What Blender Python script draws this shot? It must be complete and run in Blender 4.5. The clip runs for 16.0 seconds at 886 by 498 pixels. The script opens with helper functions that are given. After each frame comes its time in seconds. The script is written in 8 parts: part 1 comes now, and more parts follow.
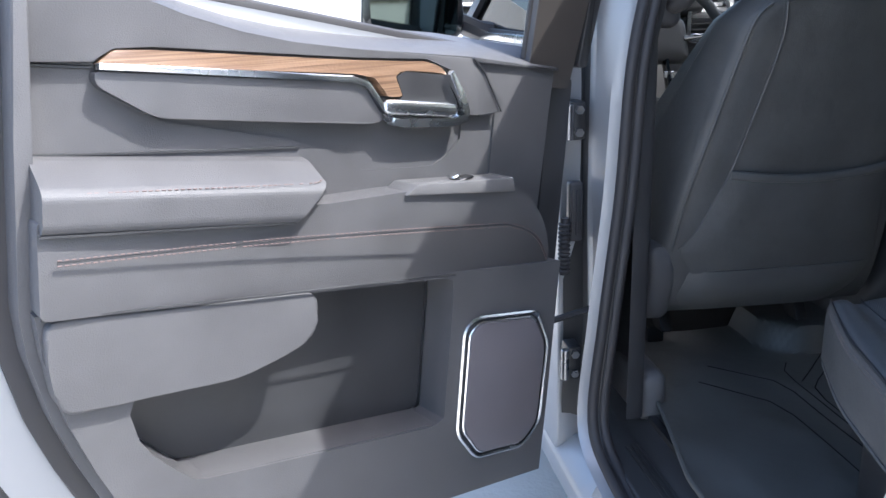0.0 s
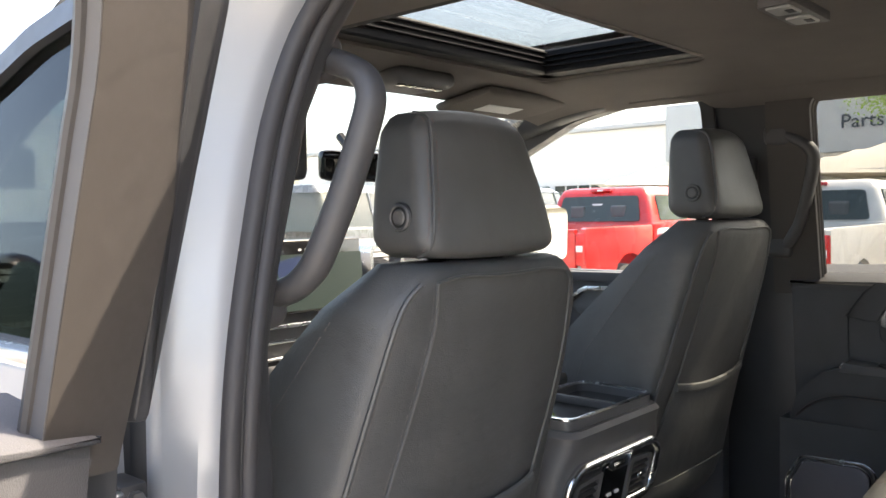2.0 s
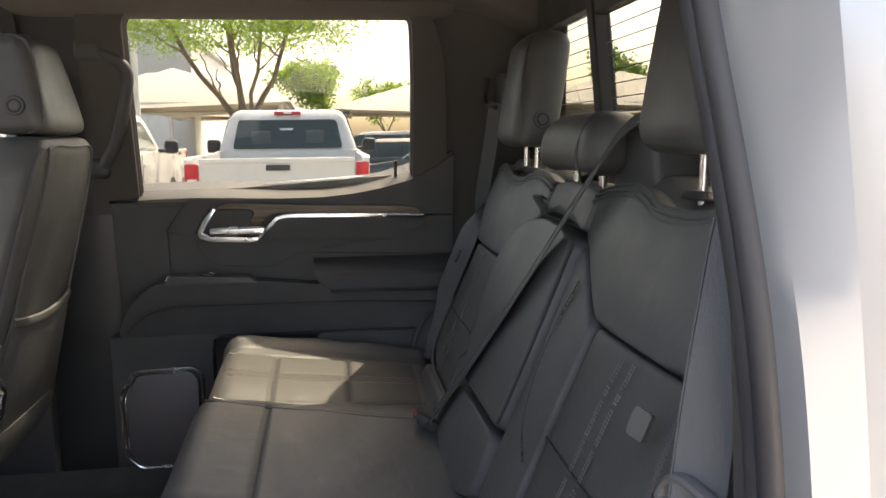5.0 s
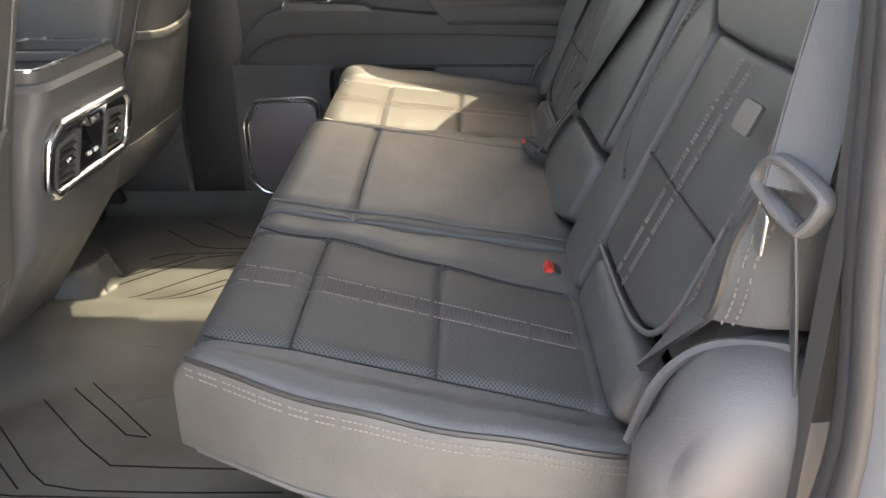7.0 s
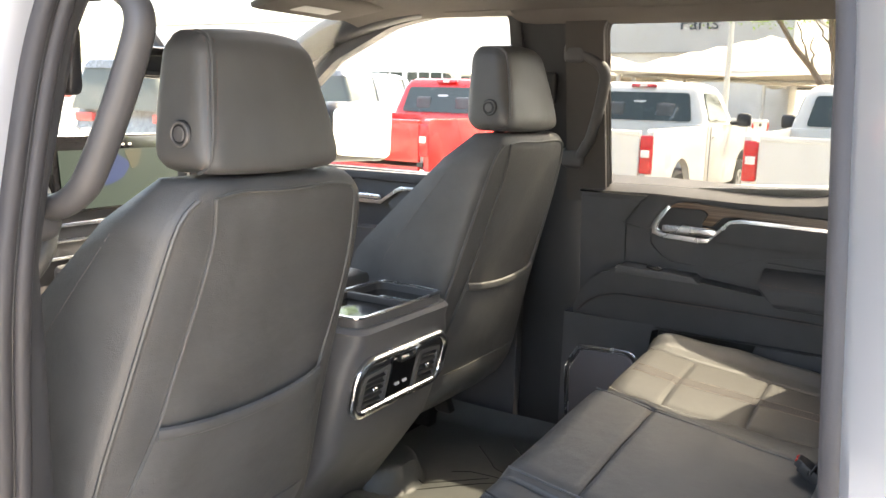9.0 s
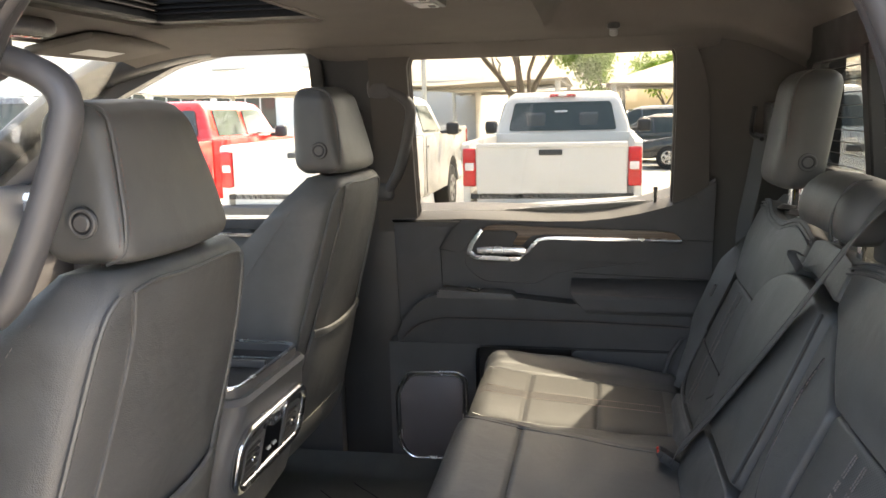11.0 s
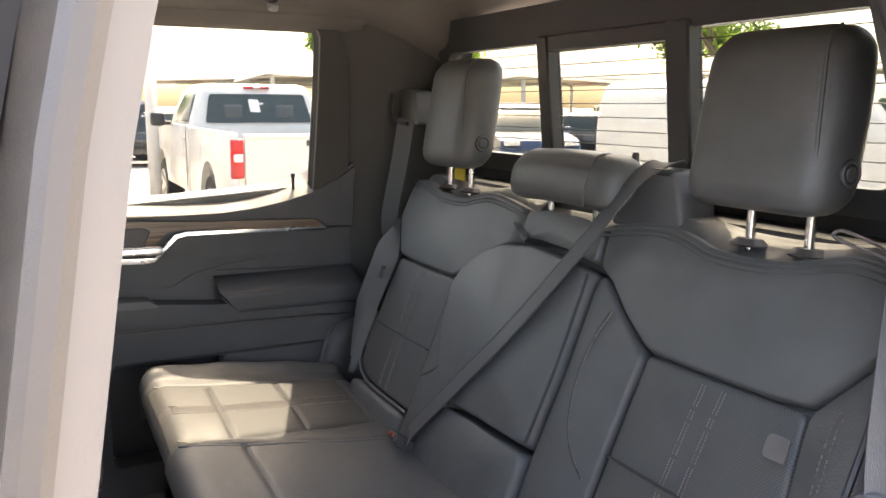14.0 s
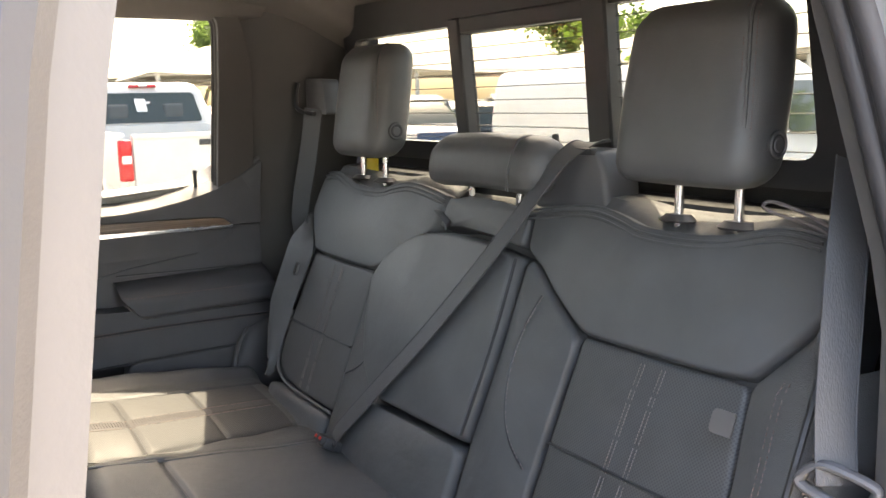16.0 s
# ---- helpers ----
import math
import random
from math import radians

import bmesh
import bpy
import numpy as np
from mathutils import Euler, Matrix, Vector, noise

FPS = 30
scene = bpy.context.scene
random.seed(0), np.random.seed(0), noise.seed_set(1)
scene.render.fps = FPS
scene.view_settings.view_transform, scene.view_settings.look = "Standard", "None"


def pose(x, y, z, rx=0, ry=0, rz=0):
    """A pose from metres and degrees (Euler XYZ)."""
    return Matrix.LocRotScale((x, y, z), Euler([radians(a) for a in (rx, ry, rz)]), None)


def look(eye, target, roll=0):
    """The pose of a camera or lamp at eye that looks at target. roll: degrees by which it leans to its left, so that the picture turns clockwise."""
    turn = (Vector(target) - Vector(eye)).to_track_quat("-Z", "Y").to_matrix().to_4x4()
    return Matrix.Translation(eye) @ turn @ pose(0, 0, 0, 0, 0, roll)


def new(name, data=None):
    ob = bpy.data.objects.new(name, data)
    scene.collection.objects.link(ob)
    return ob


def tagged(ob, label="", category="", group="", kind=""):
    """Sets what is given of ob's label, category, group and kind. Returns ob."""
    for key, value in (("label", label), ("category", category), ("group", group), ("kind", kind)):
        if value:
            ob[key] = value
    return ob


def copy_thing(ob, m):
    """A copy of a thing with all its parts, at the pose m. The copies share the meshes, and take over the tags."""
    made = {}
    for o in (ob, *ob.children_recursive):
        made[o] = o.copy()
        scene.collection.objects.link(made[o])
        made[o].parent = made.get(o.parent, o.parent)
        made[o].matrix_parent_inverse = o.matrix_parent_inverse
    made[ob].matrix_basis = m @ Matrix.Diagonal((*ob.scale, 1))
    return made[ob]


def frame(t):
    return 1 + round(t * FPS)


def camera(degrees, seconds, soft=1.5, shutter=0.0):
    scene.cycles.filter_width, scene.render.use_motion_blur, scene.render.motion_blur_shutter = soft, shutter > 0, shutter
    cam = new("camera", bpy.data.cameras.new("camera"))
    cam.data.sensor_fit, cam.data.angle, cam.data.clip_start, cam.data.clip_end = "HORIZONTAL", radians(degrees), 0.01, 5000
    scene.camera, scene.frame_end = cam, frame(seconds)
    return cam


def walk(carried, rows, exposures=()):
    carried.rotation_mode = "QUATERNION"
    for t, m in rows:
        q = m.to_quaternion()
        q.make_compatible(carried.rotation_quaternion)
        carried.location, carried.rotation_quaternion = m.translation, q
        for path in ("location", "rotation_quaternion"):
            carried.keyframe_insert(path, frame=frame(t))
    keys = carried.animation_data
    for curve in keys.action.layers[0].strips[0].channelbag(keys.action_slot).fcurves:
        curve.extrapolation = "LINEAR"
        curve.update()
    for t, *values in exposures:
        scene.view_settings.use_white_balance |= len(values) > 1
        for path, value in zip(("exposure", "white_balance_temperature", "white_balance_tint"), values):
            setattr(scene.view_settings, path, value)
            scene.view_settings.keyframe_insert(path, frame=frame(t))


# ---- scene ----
cam = camera(56.34, 16.0)
PATH = [
    (0, (-1.4890, -0.3003, 1.4728), (-1.2119, 1.5951, 0.8980), -1.69),
    (0.5, (-1.4417, -0.0805, 1.4585), (-0.7597, 1.7500, 1.0294), -1.56),
    (1, (-1.4595, 0.1257, 1.4942), (-0.4054, 1.7907, 1.1525), -2.07),
    (1.5, (-1.4629, 0.2993, 1.4985), (-0.1572, 1.7898, 1.2274), -1.33),
    (2, (-1.3850, 0.4890, 1.5407), (0.1080, 1.8170, 1.4560), -0.89),
    (2.5, (-1.3642, 0.5924, 1.5592), (0.2753, 1.7368, 1.6058), -0.38),
    (3, (-1.3955, 0.6521, 1.5812), (0.4381, 1.4392, 1.7179), -0.48),
    (3.5, (-1.4208, 0.6857, 1.5907), (0.5371, 1.0628, 1.7468), 0.19),
    (4, (-1.4243, 0.6870, 1.5767), (0.5731, 0.6972, 1.6784), 0.06),
    (4.5, (-1.4158, 0.6691, 1.5504), (0.5730, 0.4593, 1.5227), -0.39),
    (5, (-1.4064, 0.6738, 1.5057), (0.5582, 0.4109, 1.2388), -0.74),
    (5.2, (-1.4069, 0.6848, 1.4874), (0.5423, 0.4326, 1.1172), -0.62),
    (7.3, (-1.3850, 0.6010, 1.4110), (0.4240, 0.7190, 0.5690), -0.30),
    (7.5, (-1.3580, 0.5620, 1.4160), (0.4600, 0.8220, 0.6260), 0.05),
    (8, (-1.3010, 0.4780, 1.4600), (0.4880, 1.1550, 0.8750), 0.85),
    (8.5, (-1.3290, 0.3980, 1.5250), (0.3890, 1.3440, 1.1370), 1.30),
    (8.7, (-1.3600, 0.3510, 1.5600), (0.3230, 1.3730, 1.2030), 1.70),
    (10.8, (-1.4745, 0.5645, 1.6541), (0.4178, 1.1355, 1.3494), -0.68),
    (11, (-1.4948, 0.6325, 1.6566), (0.4407, 1.0185, 1.3327), -1.29),
    (11.5, (-1.5283, 0.7701, 1.6552), (0.4206, 0.6038, 1.2376), -1.04),
    (12, (-1.5262, 0.9031, 1.6597), (0.3701, 0.4390, 1.2254), -1.18),
    (12.5, (-1.5246, 1.0298, 1.6726), (0.3396, 0.4382, 1.2543), -1.70),
    (13, (-1.4635, 1.1416, 1.6559), (0.3648, 0.4105, 1.3052), -1.12),
    (13.5, (-1.3899, 1.1648, 1.6353), (0.3899, 0.3198, 1.2912), -0.52),
    (14, (-1.2958, 1.1603, 1.6222), (0.4534, 0.2524, 1.2822), 0.29),
    (14.5, (-1.2245, 1.1511, 1.6056), (0.5067, 0.2049, 1.2777), 0.19),
    (15, (-1.1979, 1.1368, 1.5918), (0.4902, 0.1147, 1.2670), -0.20),
    (15.5, (-1.2104, 1.1417, 1.6024), (0.4397, 0.0638, 1.2626), -0.90),
    (16, (-1.2325, 1.1691, 1.6073), (0.3912, 0.0574, 1.2502), -1.32),
]
EXPOSE = [(0, 2.2, 5700, 9), (0.5, 2.6, 6000, 11), (1, 2.95, 6700, 11), (1.5, 2.95, 7100, 11), (2.5, 3.15, 7300, 12), (3.5, 3.1, 7200, 14), (4, 3.15, 7100, 14), (5, 3.2, 8100, 13), (7.5, 4.6, 8700, 12), (8, 4.8, 8300, 11), (8.5, 4.25, 7900, 12),
          (11, 3.6, 8000, 12), (11.5, 3.9, 8000, 12), (12.5, 4.15, 7900, 13), (14.5, 4.12, 8000, 16), (16, 4.25, 8000, 14)]
walk(cam, [(t, look(eye, target, roll)) for t, eye, target, roll in PATH], EXPOSE)

# ---- daylight: high sun from behind and from the passenger side, thin haze ----
SUN_WAY = Vector((1.0, -0.5, 1.63)).normalized()
sky_world = bpy.data.worlds.new("daylight")
scene.world = sky_world
sky_world.use_nodes = True
wn = sky_world.node_tree
wn.nodes.clear()
w_out = wn.nodes.new("ShaderNodeOutputWorld")
w_bg = wn.nodes.new("ShaderNodeBackground")
w_sky = wn.nodes.new("ShaderNodeTexSky")
w_sky.sky_type = "NISHITA"
w_sky.sun_disc = False
w_sky.sun_elevation = math.asin(SUN_WAY.z)
w_sky.sun_rotation = math.atan2(SUN_WAY.x, SUN_WAY.y)
w_sky.air_density, w_sky.dust_density, w_sky.ozone_density = 1.0, 4.0, 0.6
w_bg.inputs["Strength"].default_value = 0.15
wn.links.new(w_sky.outputs[0], w_bg.inputs["Color"])
wn.links.new(w_bg.outputs[0], w_out.inputs["Surface"])
sun_data = bpy.data.lights.new("sun", "SUN")
sun_data.energy, sun_data.angle, sun_data.color = 2.0, radians(0.6), (1.0, 0.94, 0.84)
sun = new("sun", sun_data)
sun.matrix_world = look(SUN_WAY * 40, (0, 0, 0))


# ---- small modelling kit ----
class Shape:
    """A bmesh that primitives are added to, every vertex sent through an optional mapping."""

    def __init__(self, mapping=None):
        self.bm, self.mapping = bmesh.new(), mapping

    def _bevel(self, faces, size, seg):
        if size > 0:
            edges = list({e for f in faces for e in f.edges})
            bmesh.ops.bevel(self.bm, geom=edges, offset=size, segments=seg, affect="EDGES", profile=0.6, clamp_overlap=True)

    def raw(self, verts, faces):
        vs = [self.bm.verts.new(v) for v in verts]
        out = []
        for f in faces:
            try:
                out.append(self.bm.faces.new([vs[i] for i in f]))
            except ValueError:
                pass
        return out

    def box(self, c, s, bevel=0.0, seg=2, turn=None):
        m = Matrix.Translation(c) @ (turn or Matrix.Identity(4)) @ Matrix.Diagonal((*s, 1))
        vs = [m @ Vector((a, b, d)) for a in (-0.5, 0.5) for b in (-0.5, 0.5) for d in (-0.5, 0.5)]
        fs = self.raw(vs, [(0, 1, 3, 2), (4, 6, 7, 5), (0, 4, 5, 1), (2, 3, 7, 6), (0, 2, 6, 4), (1, 5, 7, 3)])
        self._bevel(fs, bevel, seg)
        return self

    def prism(self, poly, lo, hi, axis="x", bevel=0.0, seg=2):
        """poly in the two other axes (in order), pulled from lo to hi along axis. lo, hi: numbers or functions of the polygon's two values."""
        def put(a, b, h):
            h = h(a, b) if callable(h) else h
            return {"x": (h, a, b), "y": (a, h, b), "z": (a, b, h)}[axis]
        n = len(poly)
        vs = [put(a, b, lo) for a, b in poly] + [put(a, b, hi) for a, b in poly]
        fs = self.raw(vs, [tuple(range(n)), tuple(range(2 * n - 1, n - 1, -1))] + [(i, i + n, (i + 1) % n + n, (i + 1) % n) for i in range(n)])
        self._bevel(fs, bevel, seg)
        return self

    def ring(self, outer, inner, lo, hi, axis="x"):
        """A plate between two outlines with as many points each."""
        def put(a, b, h):
            h = h(a, b) if callable(h) else h
            return {"x": (h, a, b), "y": (a, h, b), "z": (a, b, h)}[axis]
        n = len(outer)
        vs = [put(a, b, h) for h in (lo, hi) for loop in (outer, inner) for a, b in loop]
        fs = []
        for i in range(n):
            j = (i + 1) % n
            fs += [(i, j, n + j, n + i), (2 * n + i, 3 * n + i, 3 * n + j, 2 * n + j), (i, 2 * n + i, 2 * n + j, j), (n + i, n + j, 3 * n + j, 3 * n + i)]
        self.raw(vs, fs)
        return self

    def pad(self, c, s, r, n=10, bend=None, turn=None):
        """A soft block: a box with round edges, r the radius, sent through bend(Vector in -1..1, Vector local) -> local."""
        half = Vector(s) / 2
        r = min(r, *half)
        grid, index, vs, fs = range(n + 1), {}, [], []

        def vert(p):
            key = tuple(round(v * 1000) for v in p)
            if key not in index:
                q = Vector([p[k] * half[k] for k in range(3)])
                core = Vector([max(-half[k] + r, min(half[k] - r, q[k])) for k in range(3)])
                d = q - core
                loc = core + d.normalized() * r if d.length > 1e-9 else q
                if bend:
                    loc = bend(Vector(p), loc)
                index[key] = len(vs)
                vs.append(Vector(c) + (turn.to_3x3() @ loc if turn else loc))
            return index[key]
        soft = [math.copysign(abs(-1 + 2 * i / n) ** 0.75, -1 + 2 * i / n) for i in grid]
        for ax in range(3):
            for side in (-1, 1):
                for i in range(n):
                    for j in range(n):
                        quad = []
                        for a, b in ((i, j), (i + 1, j), (i + 1, j + 1), (i, j + 1)):
                            p = [0, 0, 0]
                            p[ax], p[(ax + 1) % 3], p[(ax + 2) % 3] = side, soft[a], soft[b]
                            quad.append(vert(p))
                        fs.append(tuple(quad if side > 0 else quad[::-1]))
        self.raw(vs, fs)
        return self

    def tube(self, pts, r, sides=8, closed=False, flat=None, up=None, caps=True):
        """A round bar along pts; flat: (across, high) half sizes of an oval section; r may be a list."""
        pts = [Vector(p) for p in pts]
        n = len(pts)
        rings, side = [], None
        for i, p in enumerate(pts):
            a = pts[(i - 1) % n] if closed or i else p
            b = pts[(i + 1) % n] if closed or i < n - 1 else p
            t = (b - a).normalized()
            if up is not None:
                side = t.cross(Vector(up)).normalized()
            elif side is None:
                side = t.cross(Vector((0, 0, 1)) if abs(t.z) < 0.9 else Vector((1, 0, 0))).normalized()
            else:
                side = (side - t * side.dot(t)).normalized()
            high = side.cross(t)
            ra, rb = flat if flat else ((r[i], r[i]) if isinstance(r, (list, tuple)) else (r, r))
            rings.append([p + side * ra * math.cos(2 * math.pi * k / sides) + high * rb * math.sin(2 * math.pi * k / sides) for k in range(sides)])
        vs = [v for ring_ in rings for v in ring_]
        fs = [(i * sides + k, i * sides + (k + 1) % sides, ((i + 1) % n) * sides + (k + 1) % sides, ((i + 1) % n) * sides + k) for i in range(n if closed else n - 1) for k in range(sides)]
        if not closed and caps:
            fs += [tuple(range(sides))[::-1], tuple((n - 1) * sides + k for k in range(sides))]
        self.raw(vs, fs)
        return self

    def drum(self, a, b, r, seg=20, r2=None, bevel=0.0):
        a, b = Vector(a), Vector(b)
        t = (b - a).normalized()
        s = t.cross(Vector((0, 0, 1)) if abs(t.z) < 0.9 else Vector((1, 0, 0))).normalized()
        h = s.cross(t)
        steps = [(a, r - bevel), (a + t * bevel, r), (b - t * bevel, r2 or r), (b, (r2 or r) - bevel)] if bevel else [(a, r), (b, r2 or r)]
        vs = [p + (s * math.cos(2 * math.pi * k / seg) + h * math.sin(2 * math.pi * k / seg)) * q for p, q in steps for k in range(seg)]
        m = len(steps)
        fs = [(i * seg + k, i * seg + (k + 1) % seg, (i + 1) * seg + (k + 1) % seg, (i + 1) * seg + k) for i in range(m - 1) for k in range(seg)]
        fs += [tuple(range(seg))[::-1], tuple((m - 1) * seg + k for k in range(seg))]
        self.raw(vs, fs)
        return self

    def loft(self, loops, closed=True, caps=False):
        n = len(loops[0])
        vs = [v for l in loops for v in l]
        last = n if closed else n - 1
        fs = [(i * n + k, i * n + (k + 1) % n, (i + 1) * n + (k + 1) % n, (i + 1) * n + k) for i in range(len(loops) - 1) for k in range(last)]
        if caps:
            fs += [tuple(range(n))[::-1], tuple((len(loops) - 1) * n + k for k in range(n))]
        self.raw(vs, fs)
        return self

    def slab(self, grid, thick):
        """A sheet of points (rows of Vectors) given a thickness along its normals' mean."""
        nu, nv = len(grid), len(grid[0])
        fs = self.raw([p for row in grid for p in row], [(i * nv + j, (i + 1) * nv + j, (i + 1) * nv + j + 1, i * nv + j + 1) for i in range(nu - 1) for j in range(nv - 1)])
        bmesh.ops.recalc_face_normals(self.bm, faces=fs)
        bmesh.ops.solidify(self.bm, geom=fs, thickness=thick)
        return self


def part(name, shape, material, parent=None, label="", sharp=38, recalc=True):
    """Links a Shape as one mesh, under a thing or a part where parent is given. Geometry is in world places."""
    bm = shape.bm
    if shape.mapping:
        for v in bm.verts:
            v.co = shape.mapping(v.co)
    if recalc:
        bmesh.ops.recalc_face_normals(bm, faces=bm.faces)
    me = bpy.data.meshes.new(name)
    bm.to_mesh(me)
    bm.free()
    me.polygons.foreach_set("use_smooth", [True] * len(me.polygons))
    me.set_sharp_from_angle(angle=radians(sharp))
    me.materials.append(material)
    ob = new(name, me)
    if parent:
        ob.parent = parent
        if parent.type == "EMPTY":
            ob.matrix_parent_inverse = parent.matrix_basis.inverted()
    if label:
        ob["label"] = label
    if name == "stitching":
        ob["kind"] = "stuff"
    return ob


def thing(name, at, label, category, group="", kind=""):
    ob = new(name)
    ob.empty_display_size = 0.05
    ob.matrix_basis = Matrix.Translation(at)
    return tagged(ob, label, category, group, kind)


def spline(pts, steps=6, closed=False):
    """Points along a smooth curve through pts."""
    pts = [Vector(p) for p in pts]
    n, out = len(pts), []
    for i in range(n if closed else n - 1):
        p0, p1, p2, p3 = (pts[(i + k) % n] if closed else pts[max(0, min(n - 1, i + k))] for k in (-1, 0, 1, 2))
        for s in range(steps):
            t = s / steps
            out.append(0.5 * (2 * p1 + (p2 - p0) * t + (2 * p0 - 5 * p1 + 4 * p2 - p3) * t * t + (3 * p1 - p0 - 3 * p2 + p3) * t ** 3))
    if not closed:
        out.append(pts[-1])
    return out


def rounded(poly, r, k=5):
    """A 2D outline with its corners rounded."""
    out, n = [], len(poly)
    for i in range(n):
        a, b, c = (Vector(poly[(i + d) % n]) for d in (-1, 0, 1))
        q = r[i] if isinstance(r, (list, tuple)) else r
        da, dc = (a - b), (c - b)
        q = min(q, da.length * 0.45, dc.length * 0.45)
        p, s = b + da.normalized() * q, b + dc.normalized() * q
        for j in range(k):
            t = j / (k - 1)
            out.append(tuple((1 - t) ** 2 * p + 2 * t * (1 - t) * b + t * t * s))
    return out


def smooth(t):
    t = max(0.0, min(1.0, t))
    return t * t * (3 - 2 * t)


def ribbon(pts, half):
    """The outline of a band of one width along a line of 2D points."""
    pts = [Vector(p) for p in pts]
    left, right = [], []
    for i, p in enumerate(pts):
        d = (pts[min(i + 1, len(pts) - 1)] - pts[max(i - 1, 0)]).normalized()
        n = Vector((-d.y, d.x)) * half
        left.append(tuple(p + n))
        right.append(tuple(p - n))
    return left + right[::-1]


def stitch(shape, pts, long=0.006, gap=0.0035, r=0.0009):
    """A row of small thread dashes along pts, laid just on the surface."""
    pts = [Vector(p) for p in pts]
    walked, run = 0.0, []
    for a, b in zip(pts, pts[1:]):
        d = (b - a).length
        while walked < d:
            p = a + (b - a) * (walked / d)
            q = a + (b - a) * min(1.0, (walked + long) / d)
            if (q - p).length > 0.002:
                shape.tube([p, q], r, sides=4)
            walked += long + gap
        walked -= d
    return shape


# ---- materials ----
def material(name, colour, rough=0.5, metal=0.0, grain=0.0, grain_size=0.001, tone=0.12, tone_size=0.08, coat=0.0, cells=False, spec=0.5, rough_var=0.08, streak=None, wave=0.0):
    """A surface with tone varying at two scales and fine relief."""
    m = bpy.data.materials.new(name)
    m.use_nodes = True
    nt = m.node_tree
    b = nt.nodes["Principled BSDF"]
    co = nt.nodes.new("ShaderNodeTexCoord")
    src = co.outputs["Object"]
    if streak:
        mp = nt.nodes.new("ShaderNodeMapping")
        mp.inputs["Scale"].default_value = streak
        nt.links.new(src, mp.inputs[0])
        src = mp.outputs[0]
    big = nt.nodes.new("ShaderNodeTexNoise")
    big.inputs["Scale"].default_value = 1 / tone_size
    big.inputs["Detail"].default_value = 6
    fine = nt.nodes.new("ShaderNodeTexVoronoi" if cells else "ShaderNodeTexNoise")
    fine.inputs["Scale"].default_value = 1 / grain_size
    nt.links.new(src, big.inputs["Vector"])
    nt.links.new(src, fine.inputs["Vector"])
    ramp = nt.nodes.new("ShaderNodeMapRange")
    ramp.inputs[1].default_value, ramp.inputs[2].default_value = 0.3, 0.7
    ramp.inputs[3].default_value, ramp.inputs[4].default_value = 1 - tone, 1 + tone
    nt.links.new(big.outputs[0], ramp.inputs[0])
    mix = nt.nodes.new("ShaderNodeVectorMath")
    mix.operation = "SCALE"
    mix.inputs[0].default_value = colour
    nt.links.new(ramp.outputs[0], mix.inputs["Scale"])
    nt.links.new(mix.outputs[0], b.inputs["Base Color"])
    rv = nt.nodes.new("ShaderNodeMapRange")
    rv.inputs[1].default_value, rv.inputs[2].default_value = 0.3, 0.7
    rv.inputs[3].default_value, rv.inputs[4].default_value = max(0.02, rough - rough_var), min(1, rough + rough_var)
    nt.links.new(big.outputs[0], rv.inputs[0])
    nt.links.new(rv.outputs[0], b.inputs["Roughness"])
    b.inputs["Metallic"].default_value = metal
    b.inputs["Coat Weight"].default_value = coat
    b.inputs["Specular IOR Level"].default_value = spec
    if grain:
        bump = nt.nodes.new("ShaderNodeBump")
        bump.inputs["Strength"].default_value = grain
        bump.inputs["Distance"].default_value = grain_size * 0.5
        nt.links.new(fine.outputs[0], bump.inputs["Height"])
        nt.links.new(bump.outputs[0], b.inputs["Normal"])
    if wave:
        soft_noise = nt.nodes.new("ShaderNodeTexNoise")
        soft_noise.inputs["Scale"].default_value = 22
        soft_noise.inputs["Detail"].default_value = 3
        nt.links.new(src, soft_noise.inputs["Vector"])
        swell = nt.nodes.new("ShaderNodeBump")
        swell.inputs["Strength"].default_value = wave
        swell.inputs["Distance"].default_value = 0.006
        nt.links.new(soft_noise.outputs[0], swell.inputs["Height"])
        if grain:
            nt.links.new(swell.outputs[0], bump.inputs["Normal"])
        else:
            nt.links.new(swell.outputs[0], b.inputs["Normal"])
    return m


def glass(name, tint, mirror=0.9):
    """A thin pane: tinted see-through with mirror gloss by Fresnel; tint is for both faces together."""
    m = bpy.data.materials.new(name)
    m.use_nodes = True
    nt = m.node_tree
    nt.nodes.remove(nt.nodes["Principled BSDF"])
    clear = nt.nodes.new("ShaderNodeBsdfTransparent")
    clear.inputs["Color"].default_value = (*[c ** 0.5 for c in tint], 1)
    gloss = nt.nodes.new("ShaderNodeBsdfGlossy")
    gloss.inputs["Roughness"].default_value = 0.0
    fres = nt.nodes.new("ShaderNodeMath")
    fres.operation = "MULTIPLY_ADD"
    fres.inputs[1].default_value, fres.inputs[2].default_value = mirror, 0.03
    steep = nt.nodes.new("ShaderNodeMath")
    steep.operation = "POWER"
    steep.inputs[1].default_value = 5.0
    slant = nt.nodes.new("ShaderNodeLayerWeight")
    slant.inputs["Blend"].default_value = 0.5
    nt.links.new(slant.outputs["Facing"], steep.inputs[0])
    nt.links.new(steep.outputs[0], fres.inputs[0])
    mix = nt.nodes.new("ShaderNodeMixShader")
    nt.links.new(fres.outputs[0], mix.inputs[0])
    nt.links.new(clear.outputs[0], mix.inputs[1])
    nt.links.new(gloss.outputs[0], mix.inputs[2])
    nt.links.new(mix.outputs[0], nt.nodes["Material Output"].inputs["Surface"])
    return m


